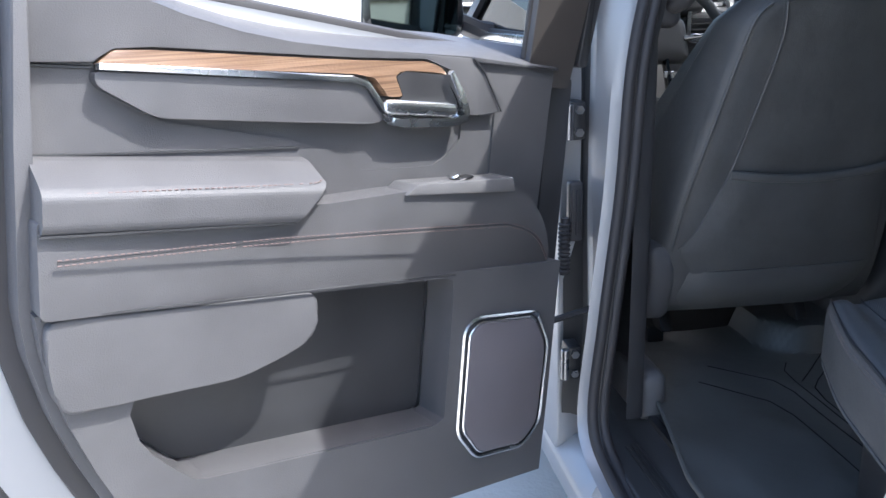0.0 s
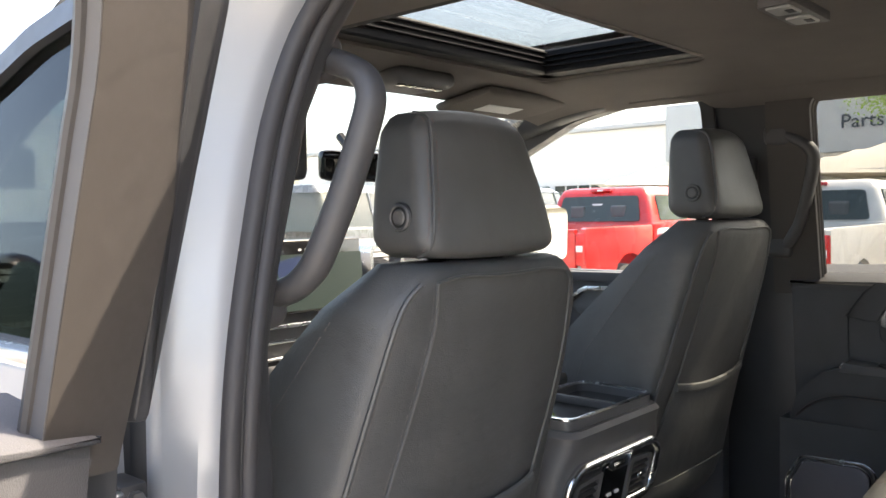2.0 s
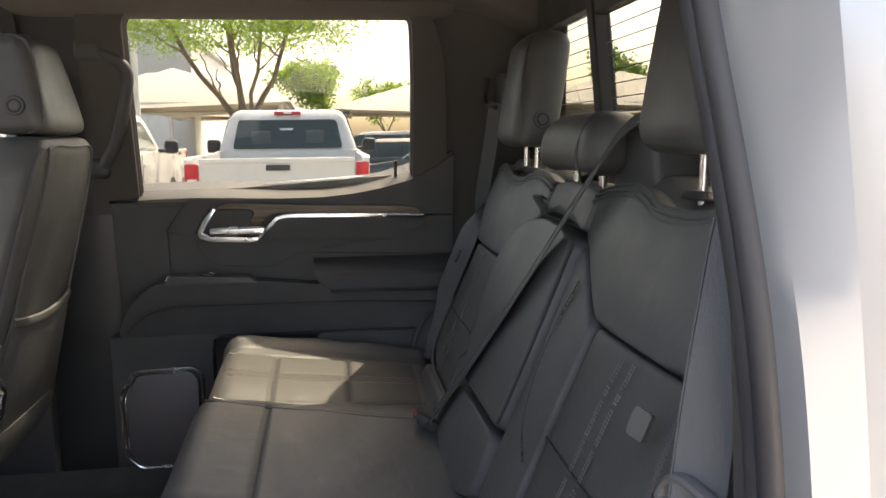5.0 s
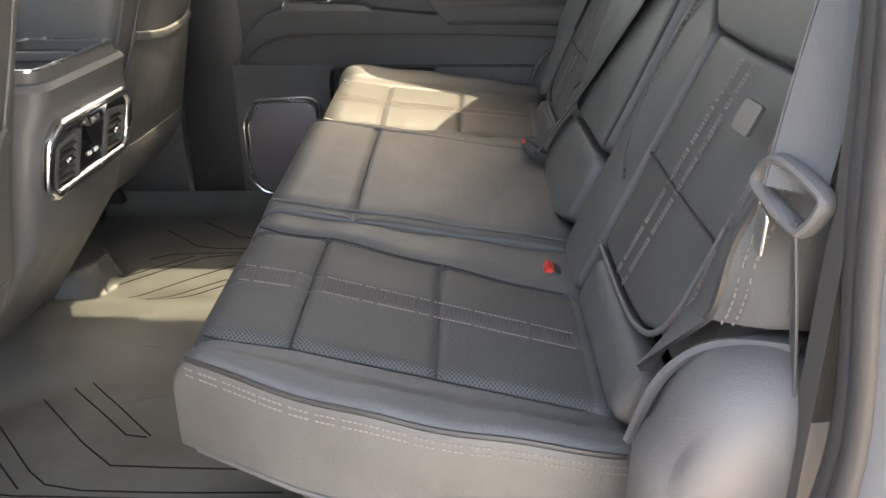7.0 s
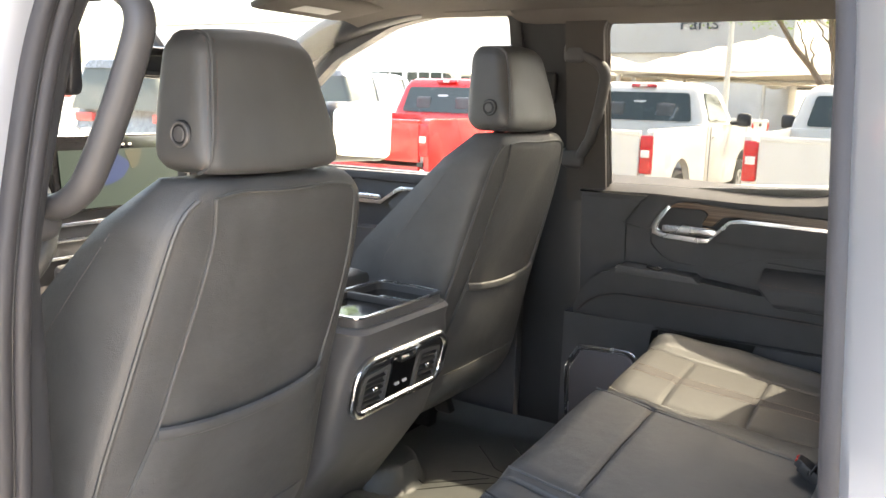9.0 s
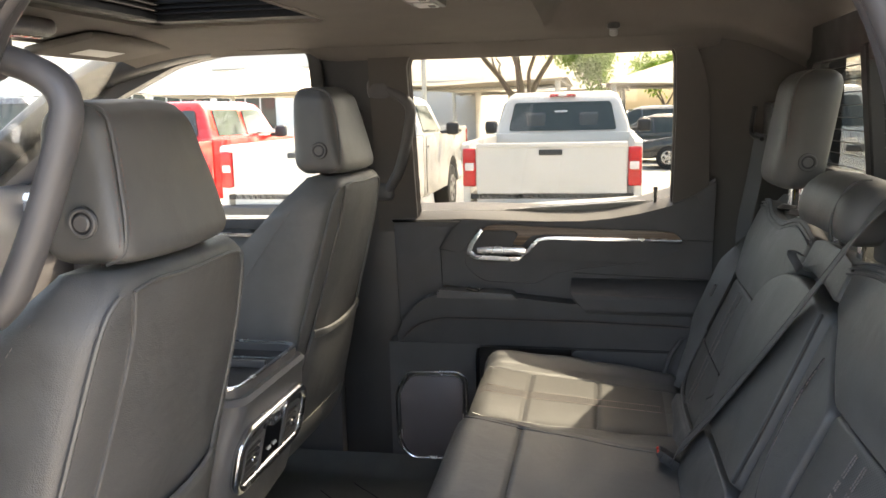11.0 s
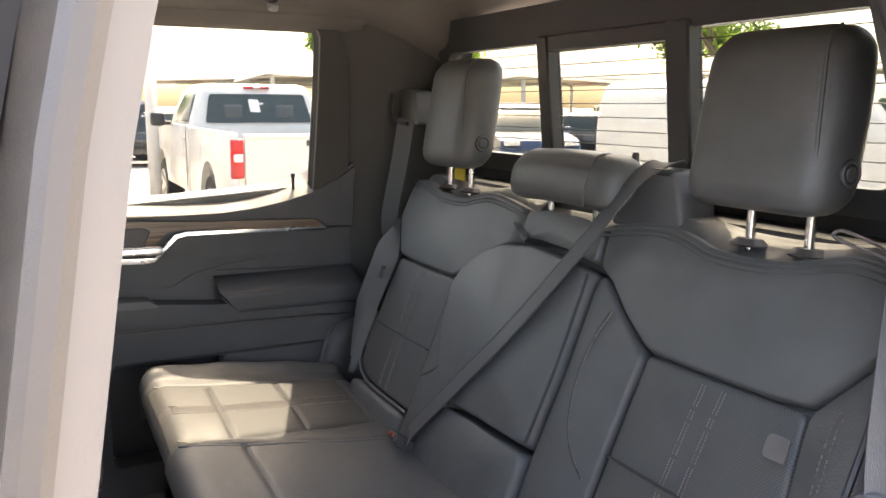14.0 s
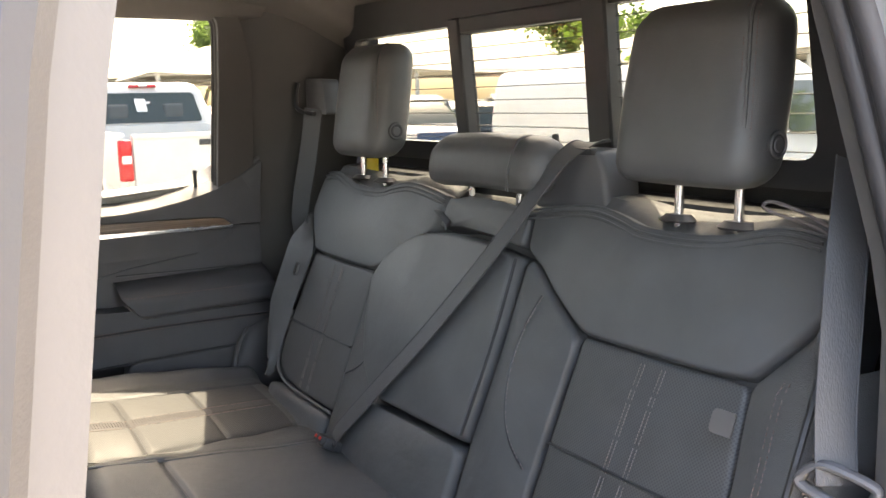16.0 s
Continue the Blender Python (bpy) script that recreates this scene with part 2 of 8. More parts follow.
def glow(name, colour, power):
    m = bpy.data.materials.new(name)
    m.use_nodes = True
    b = m.node_tree.nodes["Principled BSDF"]
    b.inputs["Base Color"].default_value = (*[c * 0.08 for c in colour], 1)
    b.inputs["Roughness"].default_value = 0.35
    b.inputs["Emission Color"].default_value = (*colour, 1)
    b.inputs["Emission Strength"].default_value = power
    return m


def dotted(name, colour, step, rough, plane="xy", hole=0.35):
    """Leather with small punched holes in rows over one plane."""
    m = material(name, colour, rough, grain=0.2, grain_size=0.0012, cells=True, spec=0.4, wave=0.25)
    nt = m.node_tree
    b = nt.nodes["Principled BSDF"]
    co = nt.nodes.new("ShaderNodeTexCoord")
    sep = nt.nodes.new("ShaderNodeSeparateXYZ")
    com = nt.nodes.new("ShaderNodeCombineXYZ")
    nt.links.new(co.outputs["Object"], sep.inputs[0])
    nt.links.new(sep.outputs["X"], com.inputs["X"])
    nt.links.new(sep.outputs["Y" if plane == "xy" else "Z"], com.inputs["Y"])
    mp = nt.nodes.new("ShaderNodeMapping")
    mp.inputs["Rotation"].default_value[2] = radians(45)
    nt.links.new(com.outputs[0], mp.inputs[0])
    v = nt.nodes.new("ShaderNodeTexVoronoi")
    v.voronoi_dimensions = "2D"
    v.inputs["Randomness"].default_value = 0.0
    v.inputs["Scale"].default_value = 1 / step
    nt.links.new(mp.outputs[0], v.inputs["Vector"])
    r = nt.nodes.new("ShaderNodeMapRange")
    r.inputs[1].default_value, r.inputs[2].default_value = 0.24, 0.44
    r.inputs[3].default_value, r.inputs[4].default_value = hole, 1.05
    nt.links.new(v.outputs["Distance"], r.inputs[0])
    old = b.inputs["Base Color"].links[0].from_socket
    dim = nt.nodes.new("ShaderNodeVectorMath")
    dim.operation = "SCALE"
    nt.links.new(old, dim.inputs[0])
    nt.links.new(r.outputs[0], dim.inputs["Scale"])
    nt.links.new(dim.outputs[0], b.inputs["Base Color"])
    return m


def wood_grain(name):
    m = material(name, (0.2, 0.098, 0.05), 0.42, grain=0.2, grain_size=0.004, tone=0.25, tone_size=0.02, streak=(1, 0.06, 1))
    nt = m.node_tree
    b = nt.nodes["Principled BSDF"]
    co = nt.nodes.new("ShaderNodeTexCoord")
    mp = nt.nodes.new("ShaderNodeMapping")
    mp.inputs["Scale"].default_value = (2, 2, 190)
    nz = nt.nodes.new("ShaderNodeTexNoise")
    nz.inputs["Scale"].default_value, nz.inputs["Detail"].default_value = 2.2, 8
    cr = nt.nodes.new("ShaderNodeValToRGB")
    cr.color_ramp.elements[0].position, cr.color_ramp.elements[1].position = 0.32, 0.68
    cr.color_ramp.elements[0].color, cr.color_ramp.elements[1].color = (0.085, 0.046, 0.026, 1), (0.225, 0.142, 0.088, 1)
    nt.links.new(co.outputs["Object"], mp.inputs[0])
    nt.links.new(mp.outputs[0], nz.inputs["Vector"])
    nt.links.new(nz.outputs[0], cr.inputs[0])
    nt.links.new(cr.outputs[0], b.inputs["Base Color"])
    return m


LEATHER = material("black_leather", (0.088, 0.088, 0.0875), 0.5, grain=0.4, grain_size=0.0016, cells=True, tone=0.14, spec=0.5, wave=0.4)
LEATHER2 = material("black_leather_smooth", (0.094, 0.094, 0.093), 0.46, grain=0.3, grain_size=0.0012, cells=True, tone=0.12, spec=0.5, wave=0.25)
PERF = dotted("punched_leather", (0.088, 0.086, 0.083), 0.0036, 0.6)
PERF_B = dotted("punched_back_leather", (0.088, 0.087, 0.085), 0.0036, 0.52, "xz", 0.72)
PLASTIC = material("grained_black_plastic", (0.108, 0.105, 0.106), 0.5, grain=0.4, grain_size=0.0011, cells=True, tone=0.08)
PLASTIC_D = material("dark_plastic", (0.032, 0.032, 0.034), 0.45, grain=0.2, grain_size=0.001)
TRIM = material("soft_door_trim", (0.077, 0.075, 0.078), 0.54, grain=0.38, grain_size=0.0017, cells=True, tone=0.10, spec=0.42)
HEADLINER = material("woven_headliner", (0.152, 0.138, 0.127), 0.95, grain=0.5, grain_size=0.0009, tone=0.06, spec=0.1)
PILLAR_M = material("pillar_cloth_trim", (0.080, 0.075, 0.071), 0.85, grain=0.4, grain_size=0.001, tone=0.06, spec=0.2)
RUBBER = material("weatherstrip_rubber", (0.034, 0.032, 0.034), 0.6, grain=0.15, grain_size=0.002)
MATRUB = material("moulded_floor_rubber", (0.080, 0.083, 0.079), 0.48, grain=0.45, grain_size=0.0014, cells=True, tone=0.25, tone_size=0.12, spec=0.55, wave=0.3)
CARPET = material("black_carpet", (0.03, 0.03, 0.031), 0.97, grain=0.9, grain_size=0.002, spec=0.1)
SILVER = material("silver_metallic_paint", (0.30, 0.308, 0.322), 0.42, metal=0.42, coat=0.25, grain=0.04, grain_size=0.0006, tone=0.02, tone_size=0.3, rough_var=0.02)
CHROME = material("satin_chrome", (0.84, 0.85, 0.86), 0.25, metal=1.0, tone=0.03, rough_var=0.05, coat=0.6)
STEEL = material("bare_steel", (0.36, 0.36, 0.37), 0.32, metal=1.0, grain=0.1, grain_size=0.002)
TABMETAL = material("brushed_grey_tab", (0.15, 0.138, 0.13), 0.4, metal=0.5, grain=0.1, grain_size=0.002)
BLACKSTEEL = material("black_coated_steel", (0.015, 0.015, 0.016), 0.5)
GLOSSBLACK = material("gloss_black", (0.01, 0.01, 0.011), 0.12, coat=0.5, tone=0.03)
DUSTYBLACK = material("dusty_black_frame", (0.045, 0.039, 0.035), 0.5, grain=0.2, grain_size=0.0012, tone=0.07, tone_size=0.012)
REVEAL = material("pale_frame_reveal", (0.074, 0.068, 0.066), 0.5, grain=0.1, grain_size=0.002, tone=0.06)
WOOD = wood_grain("open_pore_wood")
THREAD = material("brown_grey_thread", (0.19, 0.162, 0.155), 0.8)
THREAD_R = material("red_brown_thread", (0.28, 0.205, 0.19), 0.8)
THREAD_D = material("dark_thread", (0.135, 0.095, 0.09), 0.8)
THREAD_S = material("charcoal_thread", (0.13, 0.115, 0.11), 0.8)
BELT = material("woven_belt", (0.075, 0.076, 0.08), 0.55, grain=0.7, grain_size=0.0018, streak=(1, 1, 0.25))
RIBBED = material("ribbed_band_leather", (0.090, 0.082, 0.079), 0.62, grain=0.6, grain_size=0.0016, spec=0.3)
BELT_D = material("belt_edge_weave", (0.07, 0.07, 0.073), 0.6, grain=0.5, grain_size=0.0015)
GRILLE = material("speaker_mesh", (0.17, 0.155, 0.165), 0.42, metal=0.3, grain=0.5, grain_size=0.0012, tone=0.05)
REDBTN = material("red_release_button", (0.62, 0.035, 0.02), 0.4)
YELLOW = material("yellow_tag", (0.7, 0.5, 0.03), 0.6)
WHITEPRINT = material("pale_print", (0.6, 0.6, 0.58), 0.7)
PAPER = material("white_paper", (0.82, 0.82, 0.81), 0.8, tone=0.02)
GLASS_C = glass("clear_glass", (0.62, 0.635, 0.60))
GLASS_T = glass("tinted_glass", (0.205, 0.215, 0.20))
# green tint deepened to stand in for the dim view through the driver's window
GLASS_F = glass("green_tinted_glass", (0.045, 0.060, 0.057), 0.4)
GLASS_P = glass("shaded_rear_glass", (0.285, 0.295, 0.28))
GLASS_S = glass("smoked_roof_glass", (0.30, 0.31, 0.295))
TRACKBLACK = material("matt_black_track", (0.010, 0.010, 0.011), 0.6, spec=0.15)
HANDLE_M = material("soft_handle_plastic", (0.062, 0.06, 0.062), 0.5, grain=0.3, grain_size=0.001, cells=True, tone=0.06)
GREYSOFT = material("dim_seat_cloth", (0.09, 0.1, 0.105), 0.8)


# ---- the cab shell: x to the passenger side, y to the front, z up from the ground ----
def half_in(z):
    """Half width of the cabin's inner face at height z."""
    return 0.845 - 0.27 * max(0.0, z - 1.40)


def ceiling_z(x, y):
    z = 1.872 - 0.045 * abs(x / 0.70) ** 4
    rise = min(1.0, max(0.0, (0.775 - y) / 0.036)) * min(1.0, max(0.0, (0.60 - abs(x)) / 0.05))
    z += 0.072 * rise * rise * (3 - 2 * rise)
    z -= 0.10 * max(0.0, (0.42 - y) / 0.28) ** 2
    z -= 0.022 * max(0.0, (y - 1.62) / 0.25) ** 2
    return z


# the driver-side rear door opening, as one loop: front pillar edge, roof rail, rear pillar, wheel arch, sill
OPENING = [(-0.935, 1.20, 0.62), (-0.915, 1.205, 0.85), (-0.885, 1.215, 1.10), (-0.87, 1.215, 1.35), (-0.835, 1.225, 1.52), (-0.80, 1.225, 1.66), (-0.768, 1.195, 1.765), (-0.755, 1.11, 1.815),
           (-0.752, 0.95, 1.818), (-0.754, 0.75, 1.81), (-0.758, 0.56, 1.798), (-0.765, 0.46, 1.765), (-0.785, 0.42, 1.68), (-0.82, 0.405, 1.55), (-0.86, 0.39, 1.38), (-0.87, 0.375, 1.2),
           (-0.885, 0.365, 1.02), (-0.90, 0.42, 0.84), (-0.91, 0.54, 0.68), (-0.915, 0.72, 0.56), (-0.92, 0.90, 0.53), (-0.925, 1.10, 0.535)]
LOOP = spline(OPENING, 6, closed=True)
LOOP_MID = Vector((0, 0.75, 1.2))


def grown(p, out, aside):
    """A point of the opening's loop moved away from the opening's middle and out to the side."""
    d = Vector((0, p.y - LOOP_MID.y, p.z - LOOP_MID.z)).normalized()
    return p + d * out + Vector((-aside, 0, 0))


def shell():
    # painted aperture and the skin round it
    def skin(p, out):
        q = grown(p, out, 0)
        z = q.z
        x = -1.0 + 0.30 * max(0.0, z - 1.38) ** 1.15 + 0.05 * max(0.0, (0.75 - z)) ** 1.0
        if p.y > 1.12 and z < 1.80:
            x = max(x, -0.952)
        if p.y < 0.50:
            x = max(x, -0.928 - 0.55 * max(0.0, out - 0.04))
        q.x = min(x, p.x - 0.03)
        if z > 1.86:
            q.x = max(q.x, -0.80)
        return q
    ring_paint = Shape()
    rows = [[grown(p, 0.012, 0.0) for p in LOOP], [grown(p, 0.006, 0.036) for p in LOOP], [grown(p, 0.014, 0.058) for p in LOOP], [skin(p, 0.05) for p in LOOP]]
    ring_paint.loft(rows, closed=True)
    part("door_aperture", ring_paint, SILVER, body)
    rear = [i for i, p in enumerate(LOOP) if p.y < 0.47 and 0.78 < p.z < 1.75]
    quarter = Shape()
    cols = []
    for out in (0.05, 0.09, 0.16, 0.26, 0.40):
        cols.append([skin(LOOP[i], out) for i in rear])
    quarter.loft(cols, closed=False)
    part("rear_quarter_panel", quarter, SILVER, body)
    top = [i for i, p in enumerate(LOOP) if p.z > 1.74]
    rail = Shape()
    edge = [skin(LOOP[i], 0.05) for i in top]
    rows = [edge, [Vector((p.x + 0.03, p.y, 1.895)) for p in edge], [Vector((-0.70, p.y, 1.942)) for p in edge], [Vector((-0.5, p.y, 1.962)) for p in edge]]
    rail.loft(rows, closed=False)
    part("roof_rail", rail, SILVER, body)
    roof = Shape()
    xs = [-0.74, -0.6, -0.47, -0.46, -0.2, 0.1, 0.40, 0.41, 0.6, 0.80]
    ys = [0.10, 0.15, 0.5, 0.9, 1.20, 1.21, 1.5, 1.85, 1.86, 2.0]
    grid = [[Vector((x, y, 1.972 - 0.03 * abs(x / 0.75) ** 3 - (0.03 * max(0, (0.15 - y) / 0.05)) - 0.05 * max(0, (y - 1.86) / 0.14))) for y in ys] for x in xs]
    for i in range(len(xs) - 1):
        for j in range(len(ys) - 1):
            if 3 <= i <= 5 and 5 <= j <= 6:
                continue
            a = [grid[i][j], grid[i + 1][j], grid[i + 1][j + 1], grid[i][j + 1]]
            roof.raw(a + [p + Vector((0, 0, 0.006)) for p in a], [(0, 1, 2, 3), (7, 6, 5, 4)])
    part("roof_skin", roof, SILVER, body, recalc=False)
    # front pillar post behind the seal, down to the sill
    post = Shape()
    lo = [i for i, p in enumerate(LOOP) if p.y > 1.12 and 0.6 < p.z < 1.70 and i < len(LOOP) // 2]
    a = [skin(LOOP[i], 0.05) for i in lo]
    post.loft([a, [p + Vector((-0.004, 0.010, 0)) for p in a], [Vector((p.x - 0.001, p.y + 0.03, p.z)) for p in a]], closed=False)
    part("hinge_post", post, SILVER, body)
    # silver recess in the post, its deep shade put into a near-black colour
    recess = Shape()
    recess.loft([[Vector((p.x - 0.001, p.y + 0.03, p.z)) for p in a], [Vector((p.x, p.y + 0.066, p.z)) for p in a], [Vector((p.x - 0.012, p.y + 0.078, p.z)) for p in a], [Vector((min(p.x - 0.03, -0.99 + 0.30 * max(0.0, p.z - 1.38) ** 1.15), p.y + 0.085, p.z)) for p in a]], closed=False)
    part("hinge_recess_shade", recess, BLACKSTEEL, body, "silver hinge post recess with its deep shade painted black")
    sill = Shape()
    sill.prism(rounded([(-1.0, 0.40), (-1.005, 0.47), (-0.955, 0.515), (-0.88, 0.525), (-0.80, 0.57), (-0.78, 0.57), (-0.78, 0.40)], 0.012, 3), 0.50, 2.6, "y")
    part("rocker_sill", sill, SILVER, body)
    step = Shape()
    step.prism(rounded([(-0.93, 0.533), (-0.925, 0.541), (-0.86, 0.548), (-0.80, 0.592), (-0.765, 0.592), (-0.765, 0.57), (-0.86, 0.533)], 0.005, 3), 0.62, 1.5, "y")
    plate = part("sill_plate", step, PLASTIC_D, body, "ribbed black plastic sill plate")
    for k in range(4):
        ribs = Shape()
        ribs.box((-0.885 + 0.012 * k, 0.95, 0.5485 + 0.001 * k), (0.005, 0.5, 0.004), 0.001, 1)
        part("rib", ribs, PLASTIC_D, plate)
    edge_rows = Shape()
    edge_rows.tube([(-1.0, 0.42, 0.62), (-0.99, 0.40, 0.74)], 0.012)
    part("sill_end_cap", edge_rows, RUBBER, body)


body = thing("pickup_cab", (0, 0.9, 0.0), "silver metallic crew-cab pickup body with its rear door open", "pickup cab")
shell()

# weatherstrips: the fat bulb seal on the body and the finishing lip inside it
seal = tagged(new("weatherstrip"), "black ribbed rubber weatherstrip round the door opening", "weatherstrip")
s = Shape()
s.tube([grown(p, 0.006, 0.026) for p in LOOP], 0.0122, sides=10, closed=True)
part("bulb_seal", s, RUBBER, seal)
s = Shape()
s.tube([grown(p, 0.007, 0.002) for p in LOOP], 0.0112, sides=10, closed=True)
part("finishing_lip", s, RUBBER, seal)
s = Shape()
s.tube([grown(p, 0.012, 0.014) for p in LOOP], 0.011, sides=6, closed=True)
part("seal_channel", s, PLASTIC_D, seal)

# floor
fl = Shape()
fl.box((0, 1.5, 0.565), (1.64, 2.8, 0.05))
tagged(part("floor", fl, CARPET), "black carpeted cab floor", "floor", kind="structure")

# ceiling with its sunroof hole
cl = Shape()
xs = [-0.705 + 1.41 * i / 60 for i in range(61)]
ys = [0.13 + 1.80 * j / 80 for j in range(81)]
SR = (-0.42, 0.38, 1.262, 1.70)
xs = sorted(xs + [SR[0], SR[1]])
ys = sorted(ys + [SR[2], SR[3]])
for i in range(len(xs) - 1):
    for j in range(len(ys) - 1):
        mx, my = (xs[i] + xs[i + 1]) / 2, (ys[j] + ys[j + 1]) / 2
        if SR[0] < mx < SR[1] and SR[2] < my < SR[3]:
            continue
        q = [(xs[i], ys[j]), (xs[i + 1], ys[j]), (xs[i + 1], ys[j + 1]), (xs[i], ys[j + 1])]
        cl.raw([(x, y, ceiling_z(x, y)) for x, y in q] + [(x, y, ceiling_z(x, y) + 0.012) for x, y in q], [(3, 2, 1, 0), (4, 5, 6, 7)])
bmesh.ops.remove_doubles(cl.bm, verts=cl.bm.verts, dist=0.0005)
tagged(part("ceiling", cl, HEADLINER, recalc=False), "dark grey woven cloth headliner", "headliner", kind="structure")

# rear wall under and beside the back glass
wall = Shape()
wall.prism([(-0.82, 0.55), (0.82, 0.55), (0.82, 1.50), (-0.82, 1.50)], 0.06, 0.10, "y")
for sx in (-1, 1):
    wall.prism([(sx * 0.625, 1.50), (sx * 0.82, 1.50), (sx * 0.72, 1.86), (sx * 0.605, 1.80)], 0.09, 0.125, "y")
tagged(part("wall_rear", wall, CARPET), "black carpeted rear cab wall", "wall", kind="structure")

for sx in (-1, 1):
    ws = Shape()
    ws.box((sx * 0.838, 0.215, 1.02), (0.016, 0.31, 0.96), 0.003, 1)
    tagged(part("wall_side", ws, CARPET), "black carpeted side wall behind the rear door", "wall", kind="structure")

# rear window: two fixed panes and a sliding middle one, heater wires across
win = tagged(new("window_1"), "sliding rear window with heater lines and black frame", "rear window", kind="structure")


def back_y(z):
    return 0.128 + 0.10 * (z - 1.5)


s = Shape()
outer = rounded([(-0.66, 1.475), (0.66, 1.475), (0.64, 1.83), (-0.64, 1.83)], 0.04, 6)
inner = rounded([(-0.615, 1.515), (0.615, 1.515), (0.595, 1.752), (-0.595, 1.752)], 0.03, 6)
s.ring(outer, inner, lambda x, z: back_y(z) - 0.02, lambda x, z: back_y(z) + 0.015, "y")
part("window_frame", s, PLASTIC_D, win)
for x, w in ((0.167, 0.020), (-0.226, 0.028)):
    s = Shape()
    s.prism([(x - w, 1.50), (x + w, 1.50), (x + w, 1.765), (x - w, 1.765)], lambda a, b: back_y(b) - 0.012, lambda a, b: back_y(b) + 0.024, "y", 0.004, 1)
    part("window_post", s, PLASTIC_D, win)
s = Shape()
s.prism([(-0.20, 1.734), (0.15, 1.734), (0.15, 1.765), (-0.20, 1.765)], lambda a, b: back_y(b) - 0.01, lambda a, b: back_y(b) + 0.02, "y", 0.003, 1)
part("slider_rail", s, PLASTIC_D, win)
for a, b in ((-0.61, -0.228), (-0.222, 0.165), (0.171, 0.61)):
    s = Shape()
    s.prism([(a, 1.505), (b, 1.505), (b, 1.76), (a, 1.76)], lambda x, z: back_y(z) - 0.006, lambda x, z: back_y(z) - 0.002, "y")
    p = part("pane", s, GLASS_T, win)
    for k in range(9):
        z = 1.525 + 0.026 * k
        s = Shape()
        s.tube([(a + 0.005, back_y(z) - 0.0005, z), (b - 0.005, back_y(z) - 0.0005, z)], 0.0009, sides=4)
        part("heater_wire", s, BLACKSTEEL, p)
s = Shape()
s.box((-0.105, back_y(1.53) + 0.014, 1.530), (0.012, 0.012, 0.022), 0.003, 1)
part("slider_catch", s, PLASTIC_D, win)


# pillars and side trim inside
def side_trim(sx):
    """Inner pillar covers of one side; sx -1 driver's, 1 passenger's."""
    def at(y, z, inset=0.0):
        return Vector((sx * (half_in(z) - inset), y, z))
    name = "driver" if sx < 0 else "passenger"
    # centre pillar
    s = Shape()
    rows = []
    for k in range(15):
        z = 0.60 + 1.235 * k / 14
        t = max(0.0, (z - 1.38) / 0.45)
        y0, y1 = 1.218 + 0.012 * min(1.0, max(0.0, (z - 1.35) / 0.15)) - 0.035 * max(0.0, (z - 1.68) / 0.08) ** 1.3, 1.42 - 0.01 * t + 0.03 * max(0, t - 0.8) * 5
        rows.append([at(y0 + 0.004, z, -0.035), at(y0 + 0.002, z, -0.008), at(y0 + 0.008, z, 0.002), at(y0 + 0.03, z, 0.010), at((y0 + y1) / 2, z, 0.014), at(y1 - 0.03, z, 0.010), at(y1 - 0.004, z, 0.0), at(y1, z, -0.03)])
    s.loft(rows, closed=False)
    tagged(part("centre_pillar_cover", s, PLASTIC_D), "black moulded centre pillar trim", "pillar trim", kind="structure")
    # rear pillar
    s = Shape()
    rows = []
    for k in range(15):
        z = 0.75 + 1.09 * k / 14
        if sx < 0:
            yf = 0.378 + 0.035 * max(0.0, (z - 1.2) / 0.5) ** 1.3
        else:
            yf = 0.365 + 0.045 * max(0.0, (z - 1.4) / 0.4)
        rows.append([at(yf, z, -0.03), at(yf - 0.006, z, 0.012), at(yf - 0.05, z, 0.035), at(0.20, z, 0.055), Vector((sx * 0.66 if z > 1.5 else sx * 0.70, 0.115, z))])
    s.loft(rows, closed=False)
    tagged(part("rear_pillar_cover", s, PILLAR_M), "dark grey rear corner pillar trim", "pillar trim", kind="structure")
    # roof rail cover
    s = Shape()
    rows = []
    for k in range(25):
        y = 0.36 + (1.62 - 0.36) * k / 24
        wide = 0.735 if sx > 0 else 0.764
        low = 1.80 if sx > 0 else 1.822 - 0.03 * max(0.0, (0.75 - y) / 0.25)
        if sx > 0:
            up = min(1.0, max(0.0, (y - 1.40) / 0.06))
            low += 0.044 * up - 0.16 * max(0.0, y - 1.60)
            wide -= 0.024 * up
        rows.append([Vector((sx * wide, y, low)), Vector((sx * (wide - 0.018), y, low + 0.004)), Vector((sx * (wide - 0.04), y, low + 0.012)), Vector((sx * 0.66, y, ceiling_z(0.66, y) - 0.002))])
    s.loft(rows, closed=False)
    tagged(part("roof_rail_cover", s, HEADLINER), "dark grey cloth roof rail trim", "roof trim", kind="structure")


side_trim(-1)
side_trim(1)

# lower cover at the foot of the centre pillar, beside the seat
s = Shape()
s.pad((-0.81, 1.35, 0.63), (0.07, 0.22, 0.12), 0.03, 8)
tagged(part("pillar_foot_cover", s, PLASTIC), "black plastic pillar foot cover", "trim", kind="structure")


